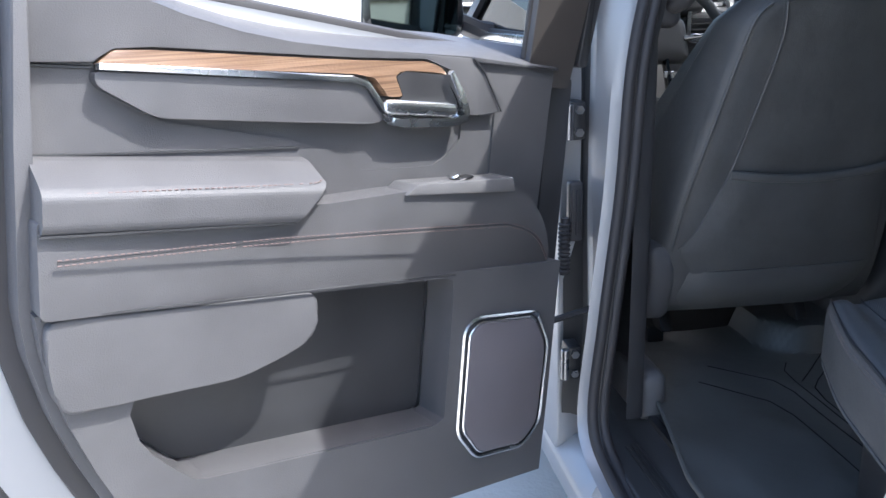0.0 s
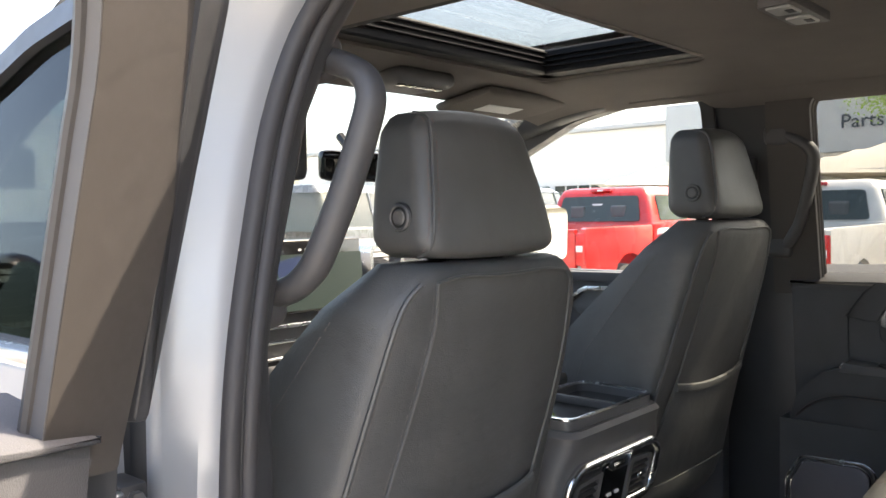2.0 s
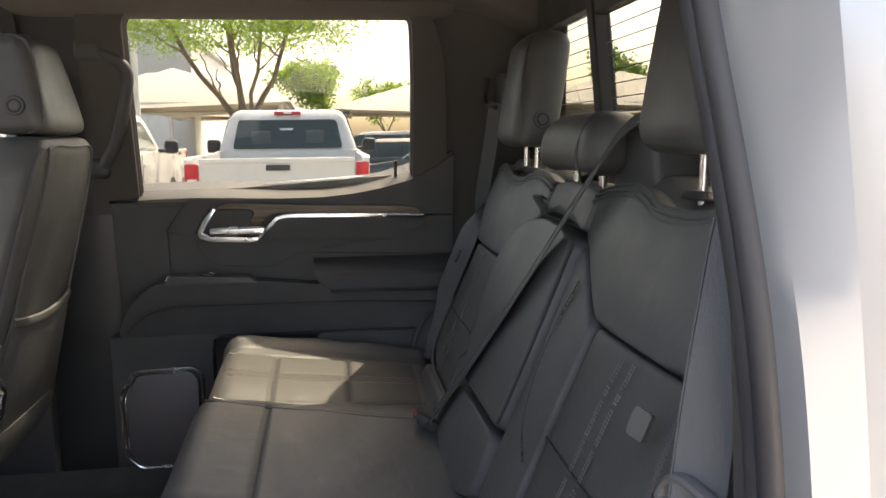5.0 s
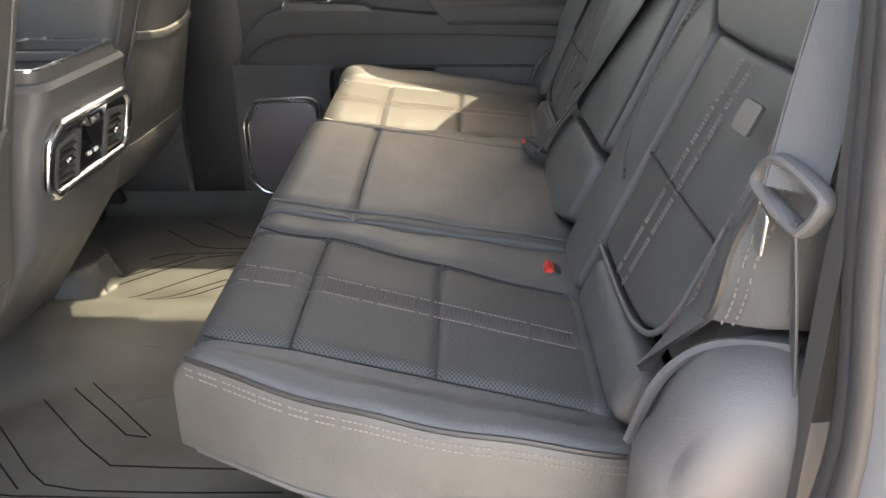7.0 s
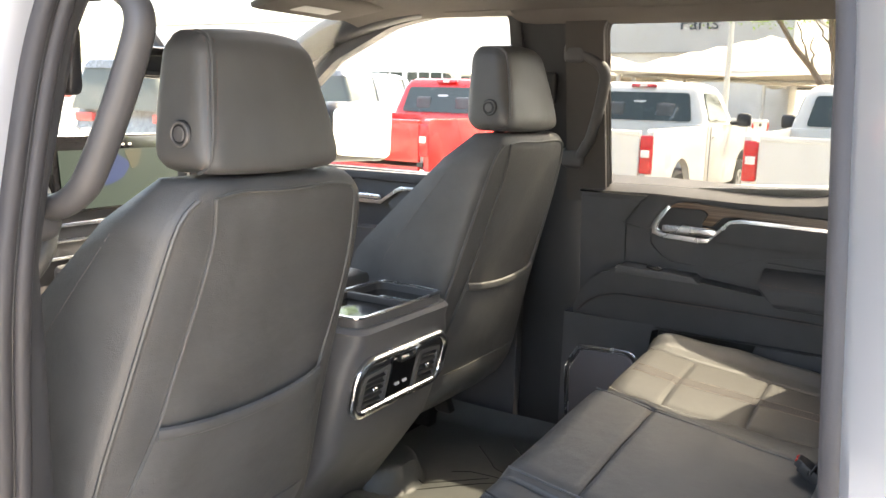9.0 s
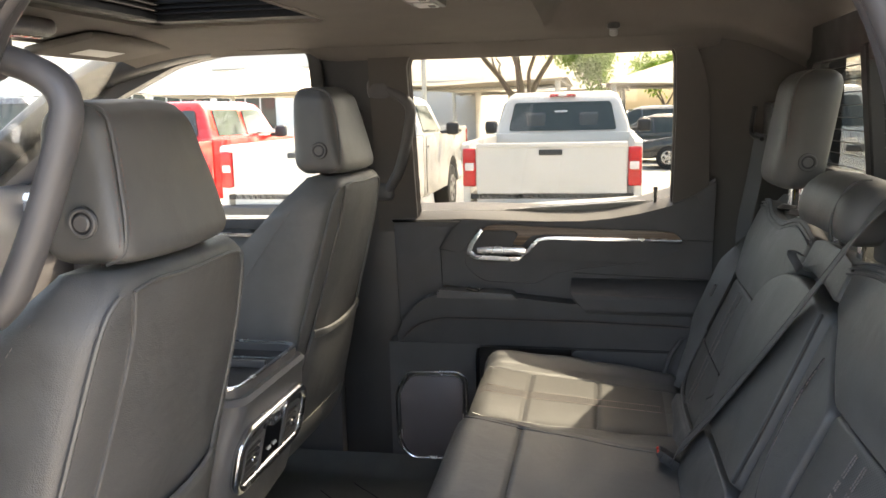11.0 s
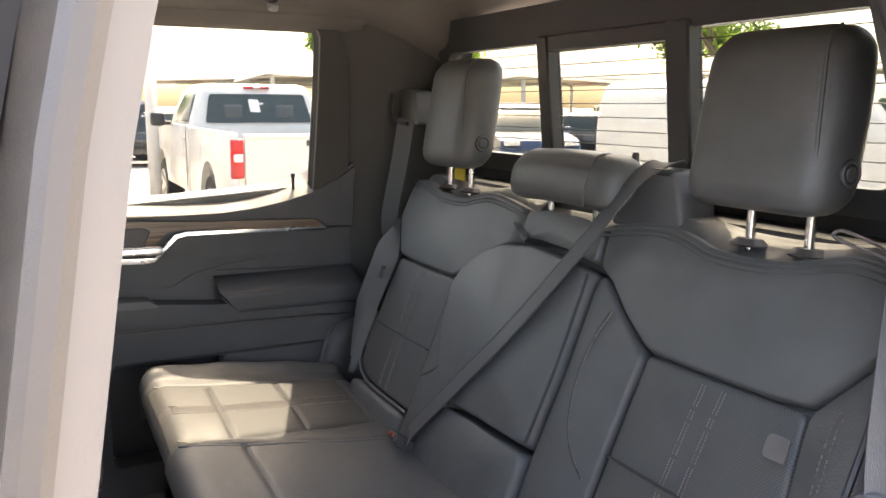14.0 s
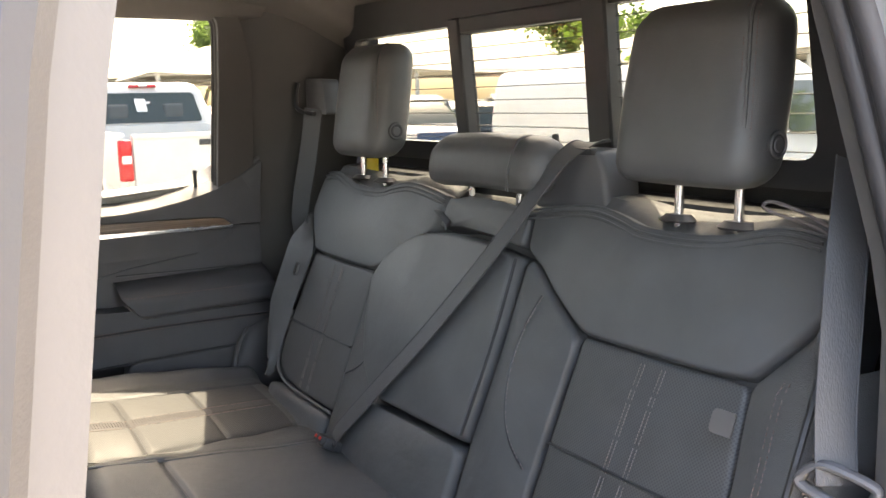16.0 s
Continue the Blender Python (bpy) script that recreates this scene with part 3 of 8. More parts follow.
# sunroof
sr = thing("sunroof", (0, 1.48, 1.87), "tinted glass sunroof with black tracks, shade open", "sunroof")
s = Shape()
a, b, c, d = SR
s.ring(rounded([(a - 0.012, c - 0.012), (b + 0.012, c - 0.012), (b + 0.012, d + 0.012), (a - 0.012, d + 0.012)], 0.03, 5), rounded([(a + 0.002, c + 0.002), (b - 0.012, c + 0.002), (b - 0.012, d - 0.012), (a + 0.002, d - 0.012)], 0.03, 5), 1.8695, 1.877, "z")
part("trim_ring", s, HEADLINER, sr)
for x, w in ((a + 0.03, 0.05), (b - 0.045, 0.075)):
    s = Shape()
    s.box((x, 1.48, 1.906), (w, 0.46, 0.058), 0.005, 1)
    track = part("track", s, TRACKBLACK, sr)
    for k in range(3):
        s = Shape()
        s.box((x + (w / 2 + 0.004) * (1 if x < 0 else -1), 1.48, 1.918 - 0.012 * k), (0.012, 0.45, 0.003))
        part("rib", s, TRACKBLACK, track)
s = Shape()
s.box(((a + b) / 2, d - 0.03, 1.906), (b - a, 0.05, 0.058), 0.005, 1)
rail = part("cross_rail", s, TRACKBLACK, sr)
for k in range(3):
    s = Shape()
    s.box(((a + b) / 2, d - 0.058, 1.926 - 0.013 * k), (b - a - 0.02, 0.010, 0.003))
    part("rib", s, TRACKBLACK, rail)
s = Shape()
s.box((b - 0.022, 1.49, 1.887), (0.008, 0.46, 0.008), 0.002, 1)
part("bright_strip", s, STEEL, sr)
s = Shape()
s.box(((a + b) / 2, 1.49, 1.962), (b - a + 0.10, 0.66, 0.005), 0.001, 1)
part("pane", s, GLASS_S, sr).visible_shadow = False


# ---- the rear doors: drawn closed on the passenger side, mirrored and swung open for the driver's ----
SWING = radians(29.9)


def to_open(q):
    """From the closed passenger-side door to the open driver-side one."""
    u, w, z = 1.2 - q.y, 0.77 - q.x, q.z - 1.2
    u, z = u - 0.1396 * z, z + 0.1396 * u
    w, z = w - 0.0193 * z, z + 0.0193 * w
    return Vector((-1.0787 - u * math.cos(SWING) + w * math.sin(SWING), 1.1326 - u * math.sin(SWING) - w * math.cos(SWING), z + 1.2))


def door_x(z):
    return 0.828 - 0.02 * max(0.0, 1.38 - z) - 0.27 * max(0.0, z - 1.40)


def radial(poly, c, n):
    """The outline resampled by direction from c, so that two outlines pair up; its own corners are kept by taking the nearest direction."""
    out = []
    m = len(poly)
    for k in range(n):
        a = 2 * math.pi * k / n
        d, best = (math.cos(a), math.sin(a)), None
        for i in range(m):
            (x0, y0), (x1, y1) = poly[i], poly[(i + 1) % m]
            ex, ey = x1 - x0, y1 - y0
            det = d[0] * -ey + ex * d[1]
            if abs(det) < 1e-9:
                continue
            r = ((x0 - c[0]) * -ey + ex * (y0 - c[1])) / det
            u = (d[0] * (y0 - c[1]) - d[1] * (x0 - c[0])) / det
            if r > 0 and -1e-6 <= u <= 1 + 1e-6 and (best is None or r > best):
                best = r
        out.append((c[0] + d[0] * best, c[1] + d[1] * best))
    for p in poly:
        a = math.atan2(p[1] - c[1], p[0] - c[0]) % (2 * math.pi)
        out[round(a / (2 * math.pi) * n) % n] = tuple(p)
    return out


def rear_door(mapping, base, label, opened):
    d = thing("rear_door", base, label, "vehicle door", "rear doors")

    def S():
        return Shape(mapping)

    def P(name, shape, mat, parent=None, lab="", **k):
        return part(name, shape, mat, parent or d, lab, **k)
    # painted shell with its inner return
    s = S()
    out = [(1.262, 0.55), (1.268, 1.0), (1.258, 1.36), (0.31, 1.42), (0.255, 1.22), (0.232, 1.0), (0.275, 0.82), (0.375, 0.64), (0.50, 0.52)]
    s.prism(rounded(out, 0.05, 5), 0.885, 0.985, "x", 0.02, 3)
    P("door_shell", s, SILVER)
    s = S()
    s.prism(rounded([(y * 0.985 + 0.011, z * 0.99 + 0.012) for y, z in out], 0.05, 5), 0.862, 0.887, "x", 0.008, 2)
    P("inner_shell", s, SILVER)
    # window frame
    s = S()
    o = rounded([(1.282, 1.32), (0.36, 1.32), (0.375, 1.70), (0.42, 1.835), (1.21, 1.866), (1.268, 1.82)], [0.01, 0.01, 0.05, 0.05, 0.06, 0.06], 6)
    i = rounded([(1.178 if opened else 1.168, 1.348), (0.455, 1.352), (0.455, 1.65), (0.462, 1.815), (1.05, 1.826) if opened else (1.12, 1.833), (1.135, 1.68) if opened else (1.164, 1.800)], [0.01, 0.01, 0.03, 0.035, 0.05, 0.09 if opened else 0.035], 6)
    s.ring(o, i, lambda y, z: door_x(z) - 0.010, lambda y, z: door_x(z) + 0.006, "x")
    P("window_frame", s, DUSTYBLACK, None, "textured black window frame with dust specks")
    s = S()
    s.ring([(y + (0.80 - y) * -0.005, z + (1.6 - z) * -0.008) for y, z in i], [(y + (0.80 - y) * 0.004, z + (1.6 - z) * 0.004) for y, z in i], lambda y, z: door_x(z) - 0.0095, lambda y, z: door_x(z) + 0.0055, "x")
    P("frame_lip", s, REVEAL)
    s = S()
    deep = [(y + (0.80 - y) * (-0.10 if opened and y > 0.9 else -0.03), z + (1.6 - z) * -0.05) for y, z in i]
    s.ring(o, deep, lambda y, z: door_x(z) + 0.006, lambda y, z: door_x(z) + 0.030, "x")
    P("glass_channel", s, PLASTIC_D)
    for off, rad in ((0.009, 0.006),) if opened else ((0.009, 0.006), (0.028, 0.0065)):
        s = S()
        s.tube([(door_x(z) + off, y, z) for y, z in i], rad, sides=8, closed=True)
        P("glass_run", s, DUSTYBLACK)
    s = S()
    s.ring(o, [(y + (0.80 - y) * (-0.15 if opened and y > 0.9 else -0.05), z + (1.6 - z) * -0.07) for y, z in i], lambda y, z: door_x(z) + 0.032, lambda y, z: door_x(z) + 0.044, "x")
    P("outer_frame", s, SILVER)
    if not opened:
        s = S()
        s.prism([(1.180, 1.36), (0.445, 1.38), (0.445, 1.825), (1.13, 1.842), (1.176, 1.81)], lambda y, z: door_x(z) + 0.030, lambda y, z: door_x(z) + 0.034, "x")
        P("pane", s, GLASS_P)
    # sill top: a soft ledge that rises to the rear
    s = S()
    top = [(1.238, 1.335), (1.238, 1.354), (1.02, 1.356), (0.80, 1.350), (0.68, 1.350), (0.60, 1.356), (0.53, 1.370), (0.46, 1.40), (0.40, 1.455), (0.347, 1.53)]
    face = top[::-1] + [(1.238, 1.30), (1.228, 1.10), (0.347, 1.10)]
    scoop = rounded([(0.44, 1.30), (0.498, 1.238), (0.69, 1.218), (0.78, 1.200), (0.826, 1.170), (0.98, 1.176), (1.036, 1.225), (1.02, 1.28), (0.97, 1.325), (0.6, 1.325)], 0.02, 4)
    s.ring(radial(face, (0.78, 1.262), 72), radial(scoop, (0.78, 1.262), 72), lambda y, z: 0.822 - 0.012 * max(0, 1.25 - z) - 0.011 * min(1.0, max(0.0, (z - 1.30) / 0.06)), 0.85, "x")
    P("upper_panel", s, TRIM)
    s = S()
    s.prism(rounded([(0.42, 1.335), (0.42, 1.14), (1.07, 1.14), (1.07, 1.335)], 0.02, 3), lambda y, z: 0.830 - 0.12 * max(0, 1.235 - z) if z > 1.2 else 0.824, 0.86, "x")
    P("scoop", s, TRIM)
    s = S()
    led = [(1.24, 1.350), (1.24, 1.383), (1.02, 1.388), (0.80, 1.382), (0.70, 1.383), (0.62, 1.390), (0.54, 1.404), (0.46, 1.428), (0.40, 1.465), (0.347, 1.51), (0.347, 1.350)]
    s.prism(rounded(led, 0.004, 3), lambda y, z: min(0.808, door_x(z) - 0.016), 0.905, "x", 0.004, 2)
    for v in s.bm.verts:
        if v.co.z > 1.362:
            v.co.z += 0.72 * (min(v.co.x, 0.862) - 0.852) + 0.002
    P("window_ledge", s, TRIM, None, "soft grey-black window ledge")
    s = S()
    s.tube([(door_x(z) + 0.03, y, z) for y, z in ((1.286, 1.30), (1.287, 1.45), (1.283, 1.62), (1.272, 1.80))], 0, sides=8, flat=(0.008, 0.014))
    P("frame_seal", s, PLASTIC_D)
    s = S()
    s.drum((0.848, 0.50, 1.40), (0.848, 0.50, 1.442), 0.0045, 10)
    s.drum((0.848, 0.50, 1.434), (0.848, 0.50, 1.444), 0.006, 10)
    P("lock_pin", s, PLASTIC_D)
    # front corner panel with a stitched seam
    s = S()
    s.prism([(1.236, 1.352), (1.03, 1.355), (1.06, 1.335), (1.102, 1.272), (1.100, 1.20), (1.098, 1.13), (1.12, 1.10), (1.225, 1.05), (1.233, 1.2)], lambda y, z: 0.8195 - 0.01 * max(0, 1.25 - z) - 0.005 * min(1.0, max(0.0, (z - 1.30) / 0.06)), 0.84, "x", 0.002, 2)
    P("front_corner_panel", s, TRIM)
    s = S()
    roll = [(1.030, 1.356), (1.058, 1.335), (1.102, 1.272), (1.055, 1.264), (1.03, 1.262), (1.022, 1.285), (0.99, 1.335), (0.935, 1.348), (0.80, 1.340), (0.62, 1.334), (0.50, 1.330), (0.45, 1.325), (0.428, 1.306), (0.348, 1.30), (0.348, 1.475), (0.40, 1.432), (0.46, 1.396), (0.54, 1.372), (0.62, 1.358), (0.70, 1.353), (0.80, 1.352)]
    s.prism(rounded(roll, 0.003, 2), lambda y, z: min(0.806, door_x(z) - 0.018), 0.835, "x", 0.004, 2)
    P("padded_roll", s, TRIM, None, "soft padded band above the wood inlay")
    # pull handle recess: dark pad, wood spear, bright strip, lever
    s = S()
    s.prism(rounded([(0.426, 1.295), (0.80, 1.303), (0.815, 1.300), (0.857, 1.250), (0.83, 1.243), (0.51, 1.241), (0.492, 1.246), (0.428, 1.278)], 0.012, 4), lambda y, z: 0.799 - 0.02 * max(0, 1.295 - z), 0.83, "x", 0.006, 2)
    P("pull_pad", s, TRIM, None, "black leather pull pad")
    s = S()
    wood = [(0.428, 1.302), (0.45, 1.322), (0.50, 1.326), (0.62, 1.330), (0.80, 1.336), (0.935, 1.344), (0.965, 1.338), (0.98, 1.324), (0.965, 1.328), (0.888, 1.327), (0.872, 1.318), (0.892, 1.287), (0.862, 1.285), (0.838, 1.314), (0.80, 1.316)]
    s.prism(rounded(wood, 0.006, 3), lambda y, z: 0.802 + 0.25 * max(0, z - 1.325), 0.83, "x", 0.003, 2)
    P("wood_spear", s, WOOD, None, "open-pore brown wood inlay")
    s = S()
    s.prism(ribbon([(0.430, 1.301), (0.62, 1.305), (0.790, 1.309), (0.818, 1.303), (0.868, 1.249)], 0.0042), 0.7915, 0.81, "x", 0.0015, 2)
    P("bright_strip", s, CHROME, None, "thin satin chrome strip")
    s = S()
    s.prism(ribbon([(0.868, 1.249), (0.890, 1.2455), (0.992, 1.2500), (1.014, 1.258), (1.016, 1.270), (1.004, 1.294), (0.976, 1.330)], 0.0058), 0.7895, 0.81, "x", 0.0022, 2)
    P("handle_bezel", s, CHROME, None, "satin chrome handle surround")
    s = S()
    s.prism(rounded([(0.890, 1.326), (0.975, 1.326), (1.004, 1.280), (1.004, 1.264), (0.985, 1.254), (0.862, 1.252), (0.862, 1.262), (0.893, 1.288), (0.876, 1.316)], 0.004, 3), 0.803, 0.836, "x", 0.002, 1)
    P("handle_cup", s, PLASTIC_D)
    s = S()
    s.pad((0.797, 0.921, 1.2705), (0.022, 0.142, 0.024), 0.008, 7)
    P("lever", s, CHROME, None, "chrome release lever")
    # armrest shelf with the switch plate
    s = S()
    shelf = [(1.228, 1.02), (1.20, 1.085), (1.14, 1.138), (1.075, 1.153), (0.87, 1.143), (0.74, 1.130), (0.347, 1.122), (0.347, 1.003), (1.228, 1.003)]
    s.prism(rounded(shelf, [0.01, 0.03, 0.03, 0.03, 0.02, 0.01, 0.01, 0.01, 0.01], 4), lambda y, z: 0.742 + 0.16 * max(0, z - 1.05) + 0.05 * max(0, (1.05 - z)) + 0.35 * max(0, y - 1.13), 0.83, "x", 0.012, 3)
    P("armrest_shelf", s, TRIM)
    s = S()
    s.prism([(1.103, 1.140), (1.094, 1.163), (0.892, 1.155), (0.870, 1.138)], 0.7495, 0.815, "x", 0.004, 2)
    sw = P("switch_plate", s, PLASTIC, None, "raised switch block on the armrest")
    s = S()
    s.prism([(1.1025, 1.150), (1.096, 1.1645), (1.091, 1.1645), (1.098, 1.150)], 0.751, 0.8135, "x", 0.001, 1)
    P("switch_cap", s, CHROME, sw)
    s = S()
    s.box((0.776, 1.0, 1.1605), (0.024, 0.040, 0.005), 0.003, 1, Matrix.Rotation(0.2, 4, "X"))
    P("window_switch", s, GLOSSBLACK, sw)
    s = S()
    s.box((0.776, 0.985, 1.1645), (0.018, 0.018, 0.005), 0.002, 1, turn=Matrix.Rotation(0.3, 4, "X"))
    P("switch_trim", s, CHROME, sw)
    for dz in (0.001, 0.0075):
        s = S()
        stitch(s, spline([(0.7405, 0.366, 1.069 + dz), (0.7405, 0.66, 1.079 + dz), (0.7405, 1.03, 1.081 + dz), (0.7405, 1.10, 1.077 + dz), (0.749, 1.16, 1.055 + dz), (0.766, 1.21, 1.01 + dz)], 5), 0.005, 0.003)
        P("stitching", s, THREAD_D)
    s = S()
    s.tube(spline([(0.7415, 0.366, 1.073), (0.7415, 0.66, 1.083), (0.7415, 1.03, 1.085), (0.7415, 1.10, 1.081), (0.75, 1.16, 1.059), (0.767, 1.21, 1.014)], 5), 0.0018, sides=5)
    P("seam", s, PLASTIC_D)
    # dark cords along the joints: trim seams, and painted shade of the panel gaps
    for name_, line in (("seam", [(0.7485, 0.348, 1.0045), (0.7485, 0.72, 1.0045), (0.7485, 0.98, 1.0045)]), ("seam", [(0.7425, 0.348, 1.1045), (0.7425, 0.675, 1.1075), (0.7425, 0.700, 1.126), (0.7445, 0.724, 1.150)]), ("seam", [(0.8185, 0.348, 1.297), (0.8175, 0.428, 1.299)]), ("seam", [(0.8195, 0.348, 1.190), (0.8195, 0.50, 1.195), (0.8195, 0.72, 1.204)]), ("seam", [(0.8045, 1.033, 1.357), (0.8045, 1.060, 1.335), (0.8045, 1.104, 1.272), (0.8085, 1.056, 1.263)]), ("seam", [(0.8190, 1.1015, 1.270), (0.8188, 1.0995, 1.20), (0.8180, 1.0975, 1.14)])):
        s = S()
        s.tube(line, 0.0011 if line[-1][1] > 1.09 else 0.0022, sides=5)
        P(name_, s, PLASTIC_D)
    # padded elbow rest
    s = S()

    s.prism(rounded([(0.83, 1.106), (0.742, 1.106), (0.735, 1.116), (0.735, 1.150), (0.744, 1.160), (0.80, 1.187), (0.83, 1.192)], 0.006, 4), 0.350, lambda x, z: 0.684 + 0.85 * (min(z, 1.162) - 1.112), "y", 0.006, 2)
    P("elbow_rest", s, TRIM, None, "padded black leather elbow rest", sharp=24)
    s = S()
    stitch(s, spline([(0.7400, 0.352, 1.1535), (0.7400, 0.50, 1.157), (0.7400, 0.65, 1.1605), (0.744, 0.71, 1.1625), (0.760, 0.724, 1.168)], 4), 0.005, 0.003)
    P("stitching", s, THREAD_D)
    # lower panel: frame round the map pocket, loudspeaker
    s = S()
    o = radial([(1.25, 0.585), (1.25, 1.004), (0.346, 1.004), (0.354, 0.95), (0.382, 0.86), (0.414, 0.79), (0.452, 0.72), (0.52, 0.64), (0.60, 0.582)], (0.78, 0.86), 72)
    i = radial(rounded([(0.994, 0.732), (0.996, 0.995), (0.70, 0.995), (0.60, 0.90), (0.452, 0.878), (0.472, 0.81), (0.545, 0.742)], 0.02, 5), (0.78, 0.86), 72)
    s.ring(o, i, lambda y, z: 0.768 + 0.02 * max(0, 0.75 - z), 0.84, "x")
    bmesh.ops.bevel(s.bm, geom=[e for e in s.bm.edges if e.calc_face_angle(0) > 0.6], offset=0.005, segments=2, affect="EDGES")
    P("lower_panel", s, TRIM)
    s = S()
    s.prism(i, 0.848, 0.856, "x")
    P("pocket_back", s, PLASTIC_D)
    s = S()
    pk = [(0.725, 1.001), (0.352, 1.001), (0.358, 0.93), (0.371, 0.876), (0.46, 0.884), (0.60, 0.889), (0.665, 0.908), (0.725, 0.935)]
    s.prism(rounded(pk, 0.022, 4), 0.752, 0.80, "x", 0.012, 3)
    P("pocket_flap", s, TRIM, None, "soft padded map pocket flap")
    s = S()
    s.prism(rounded([(0.992, 0.722), (0.56, 0.733), (0.545, 0.742), (0.992, 0.736)], 0.003, 3), 0.772, 0.85, "x", 0.004, 2)
    P("pocket_lip", s, TRIM)
    sp = [(1.195, 0.914), (1.045, 0.919), (1.022, 0.90), (1.022, 0.71), (1.07, 0.655), (1.19, 0.652), (1.228, 0.69), (1.232, 0.85)]
    s = S()
    s.tube([(0.764, y, z) for y, z in rounded(sp, 0.018, 5)], 0, sides=6, closed=True, flat=(0.004, 0.004))
    g = P("speaker_ring", s, CHROME, None, "chrome loudspeaker surround")
    s = S()
    s.prism(rounded([(y + (1.127 - y) * 0.06, z + (0.785 - z) * 0.045) for y, z in sp], 0.018, 5), 0.765, 0.775, "x", 0.002, 1)
    P("speaker_bed", s, PLASTIC_D)
    s = S()
    s.prism(rounded([(y + (1.127 - y) * 0.13, z + (0.785 - z) * 0.08) for y, z in sp], 0.015, 5), 0.757, 0.772, "x", 0.004, 2)
    P("speaker_grille", s, GRILLE, None, "grey punched metal loudspeaker grille")
    s = S()
    s.tube([(0.762, y + (1.127 - y) * 0.11, z + (0.785 - z) * 0.065) for y, z in rounded(sp, 0.016, 5)], 0.0022, sides=5, closed=True)
    P("grille_line", s, CHROME)
    if opened:
        rim = [(0.347, 1.50), (0.346, 1.20), (0.346, 1.004), (0.354, 0.95), (0.382, 0.86), (0.414, 0.79), (0.452, 0.72), (0.52, 0.64), (0.60, 0.582), (0.70, 0.566)]
        s = S()
        s.prism(ribbon([(y - 0.002, z - 0.003) for y, z in rim], 0.010), 0.792, 0.868, "x", 0.006, 2)
        P("trim_edge", s, TRIM, None, "rounded wrapped edge of the trim panel")
        s = S()
        s.prism(ribbon([(y - 0.020, z - 0.016) for y, z in rim], 0.013), 0.846, 0.872, "x", 0.006, 2)
        P("edge_rubber", s, RUBBER, None, "dark rubber band round the trim edge")
        s = S()
        s.tube([(0.875, y, z) for y, z in rounded(out, 0.06, 6)], 0, sides=8, closed=True, flat=(0.008, 0.012))
        P("door_seal", s, RUBBER)
        s = S()
        s.prism([(1.250, 0.62), (1.312, 0.62), (1.312, 1.34), (1.250, 1.34)], 0.835, 0.92, "x", 0.01, 2)
        P("edge_seal", s, PLASTIC_D)
        s = S()
        s.prism(rounded([(1.297, 1.36), (1.320, 1.36), (1.297, 1.60), (1.284, 1.75), (1.26, 1.83), (1.215, 1.815), (1.238, 1.735), (1.266, 1.595)], 0.006, 3), lambda y, z: door_x(z) - 0.016, lambda y, z: door_x(z) + 0.03, "x", 0.004, 2)
        P("frame_gasket", s, PLASTIC_D, None, "black rubber gasket along the frame")
    return d


rear_door(None, (0.84, 1.2, 0.58), "closed rear door with black trim, brown wood inlay and chrome handle", False)
rear_door(to_open, (-1.0787, 1.1326, 0.6), "open rear door showing grey-black trim panel, wood inlay and loudspeaker", True)

# hinges, check strap and wiring boot between post and open door
for z in (1.235, 0.72):
    h = thing("door_hinge", (-0.985, 1.29, z), "bolted black steel door hinge on the post", "hinge", "door hinges")
    s = Shape()
    s.box((-0.985, 1.285, z + 0.005), (0.03, 0.05, 0.075), 0.006, 2)
    part("hinge_leaf", s, BLACKSTEEL, h)
    s = Shape()
    s.drum((-1.005, 1.262, z - 0.032), (-1.005, 1.262, z + 0.038), 0.009, 12, bevel=0.002)
    part("hinge_pin", s, STEEL, h)
    for k in (-1, 1):
        s = Shape()
        s.drum((-0.985, 1.262, z + 0.022 * k + 0.005), (-0.985, 1.252, z + 0.022 * k + 0.005), 0.009, 6)
        part("bolt", s, STEEL, h)
c = thing("check_strap", (-0.94, 1.28, 0.85), "black door check strap bolted to the post", "check strap")
s = Shape()
s.tube([(-0.925, 1.24, 0.862), (-0.97, 1.235, 0.855), (-1.05, 1.215, 0.845)], 0, sides=6, flat=(0.009, 0.006))
part("strap", s, BLACKSTEEL, c)
s = Shape()
s.drum((-0.925, 1.25, 0.875), (-0.925, 1.25, 0.85), 0.013, 12, bevel=0.003)
part("strap_bolt", s, BLACKSTEEL, c)
b = thing("wiring_boot", (-0.99, 1.28, 0.98), "ribbed black rubber wiring boot", "wiring boot")
for k in range(12):
    s = Shape()
    s.drum((-1.01, 1.265, 0.93 + 0.009 * k), (-1.01, 1.265, 0.936 + 0.009 * k), 0.013, 10, bevel=0.002)
    part("rib", s, RUBBER, b)
s = Shape()
s.drum((-1.01, 1.265, 0.925), (-1.01, 1.265, 1.045), 0.009, 10)
part("bellows", s, RUBBER, b)
l = thing("post_seal_plate", (-0.985, 1.30, 1.10), "oval rubber sealing plate on the door post", "sealing plate")
s = Shape()
s.box((-0.985, 1.278, 1.055), (0.030, 0.026, 0.125), 0.008, 3)
part("plate", s, PLASTIC_D, l)
for k in range(3):
    s = Shape()
    s.box((-0.996 + 0.010 * k, 1.263, 1.055), (0.004, 0.006, 0.095), 0.0015, 1)
    part("plate_rib", s, RUBBER, l)


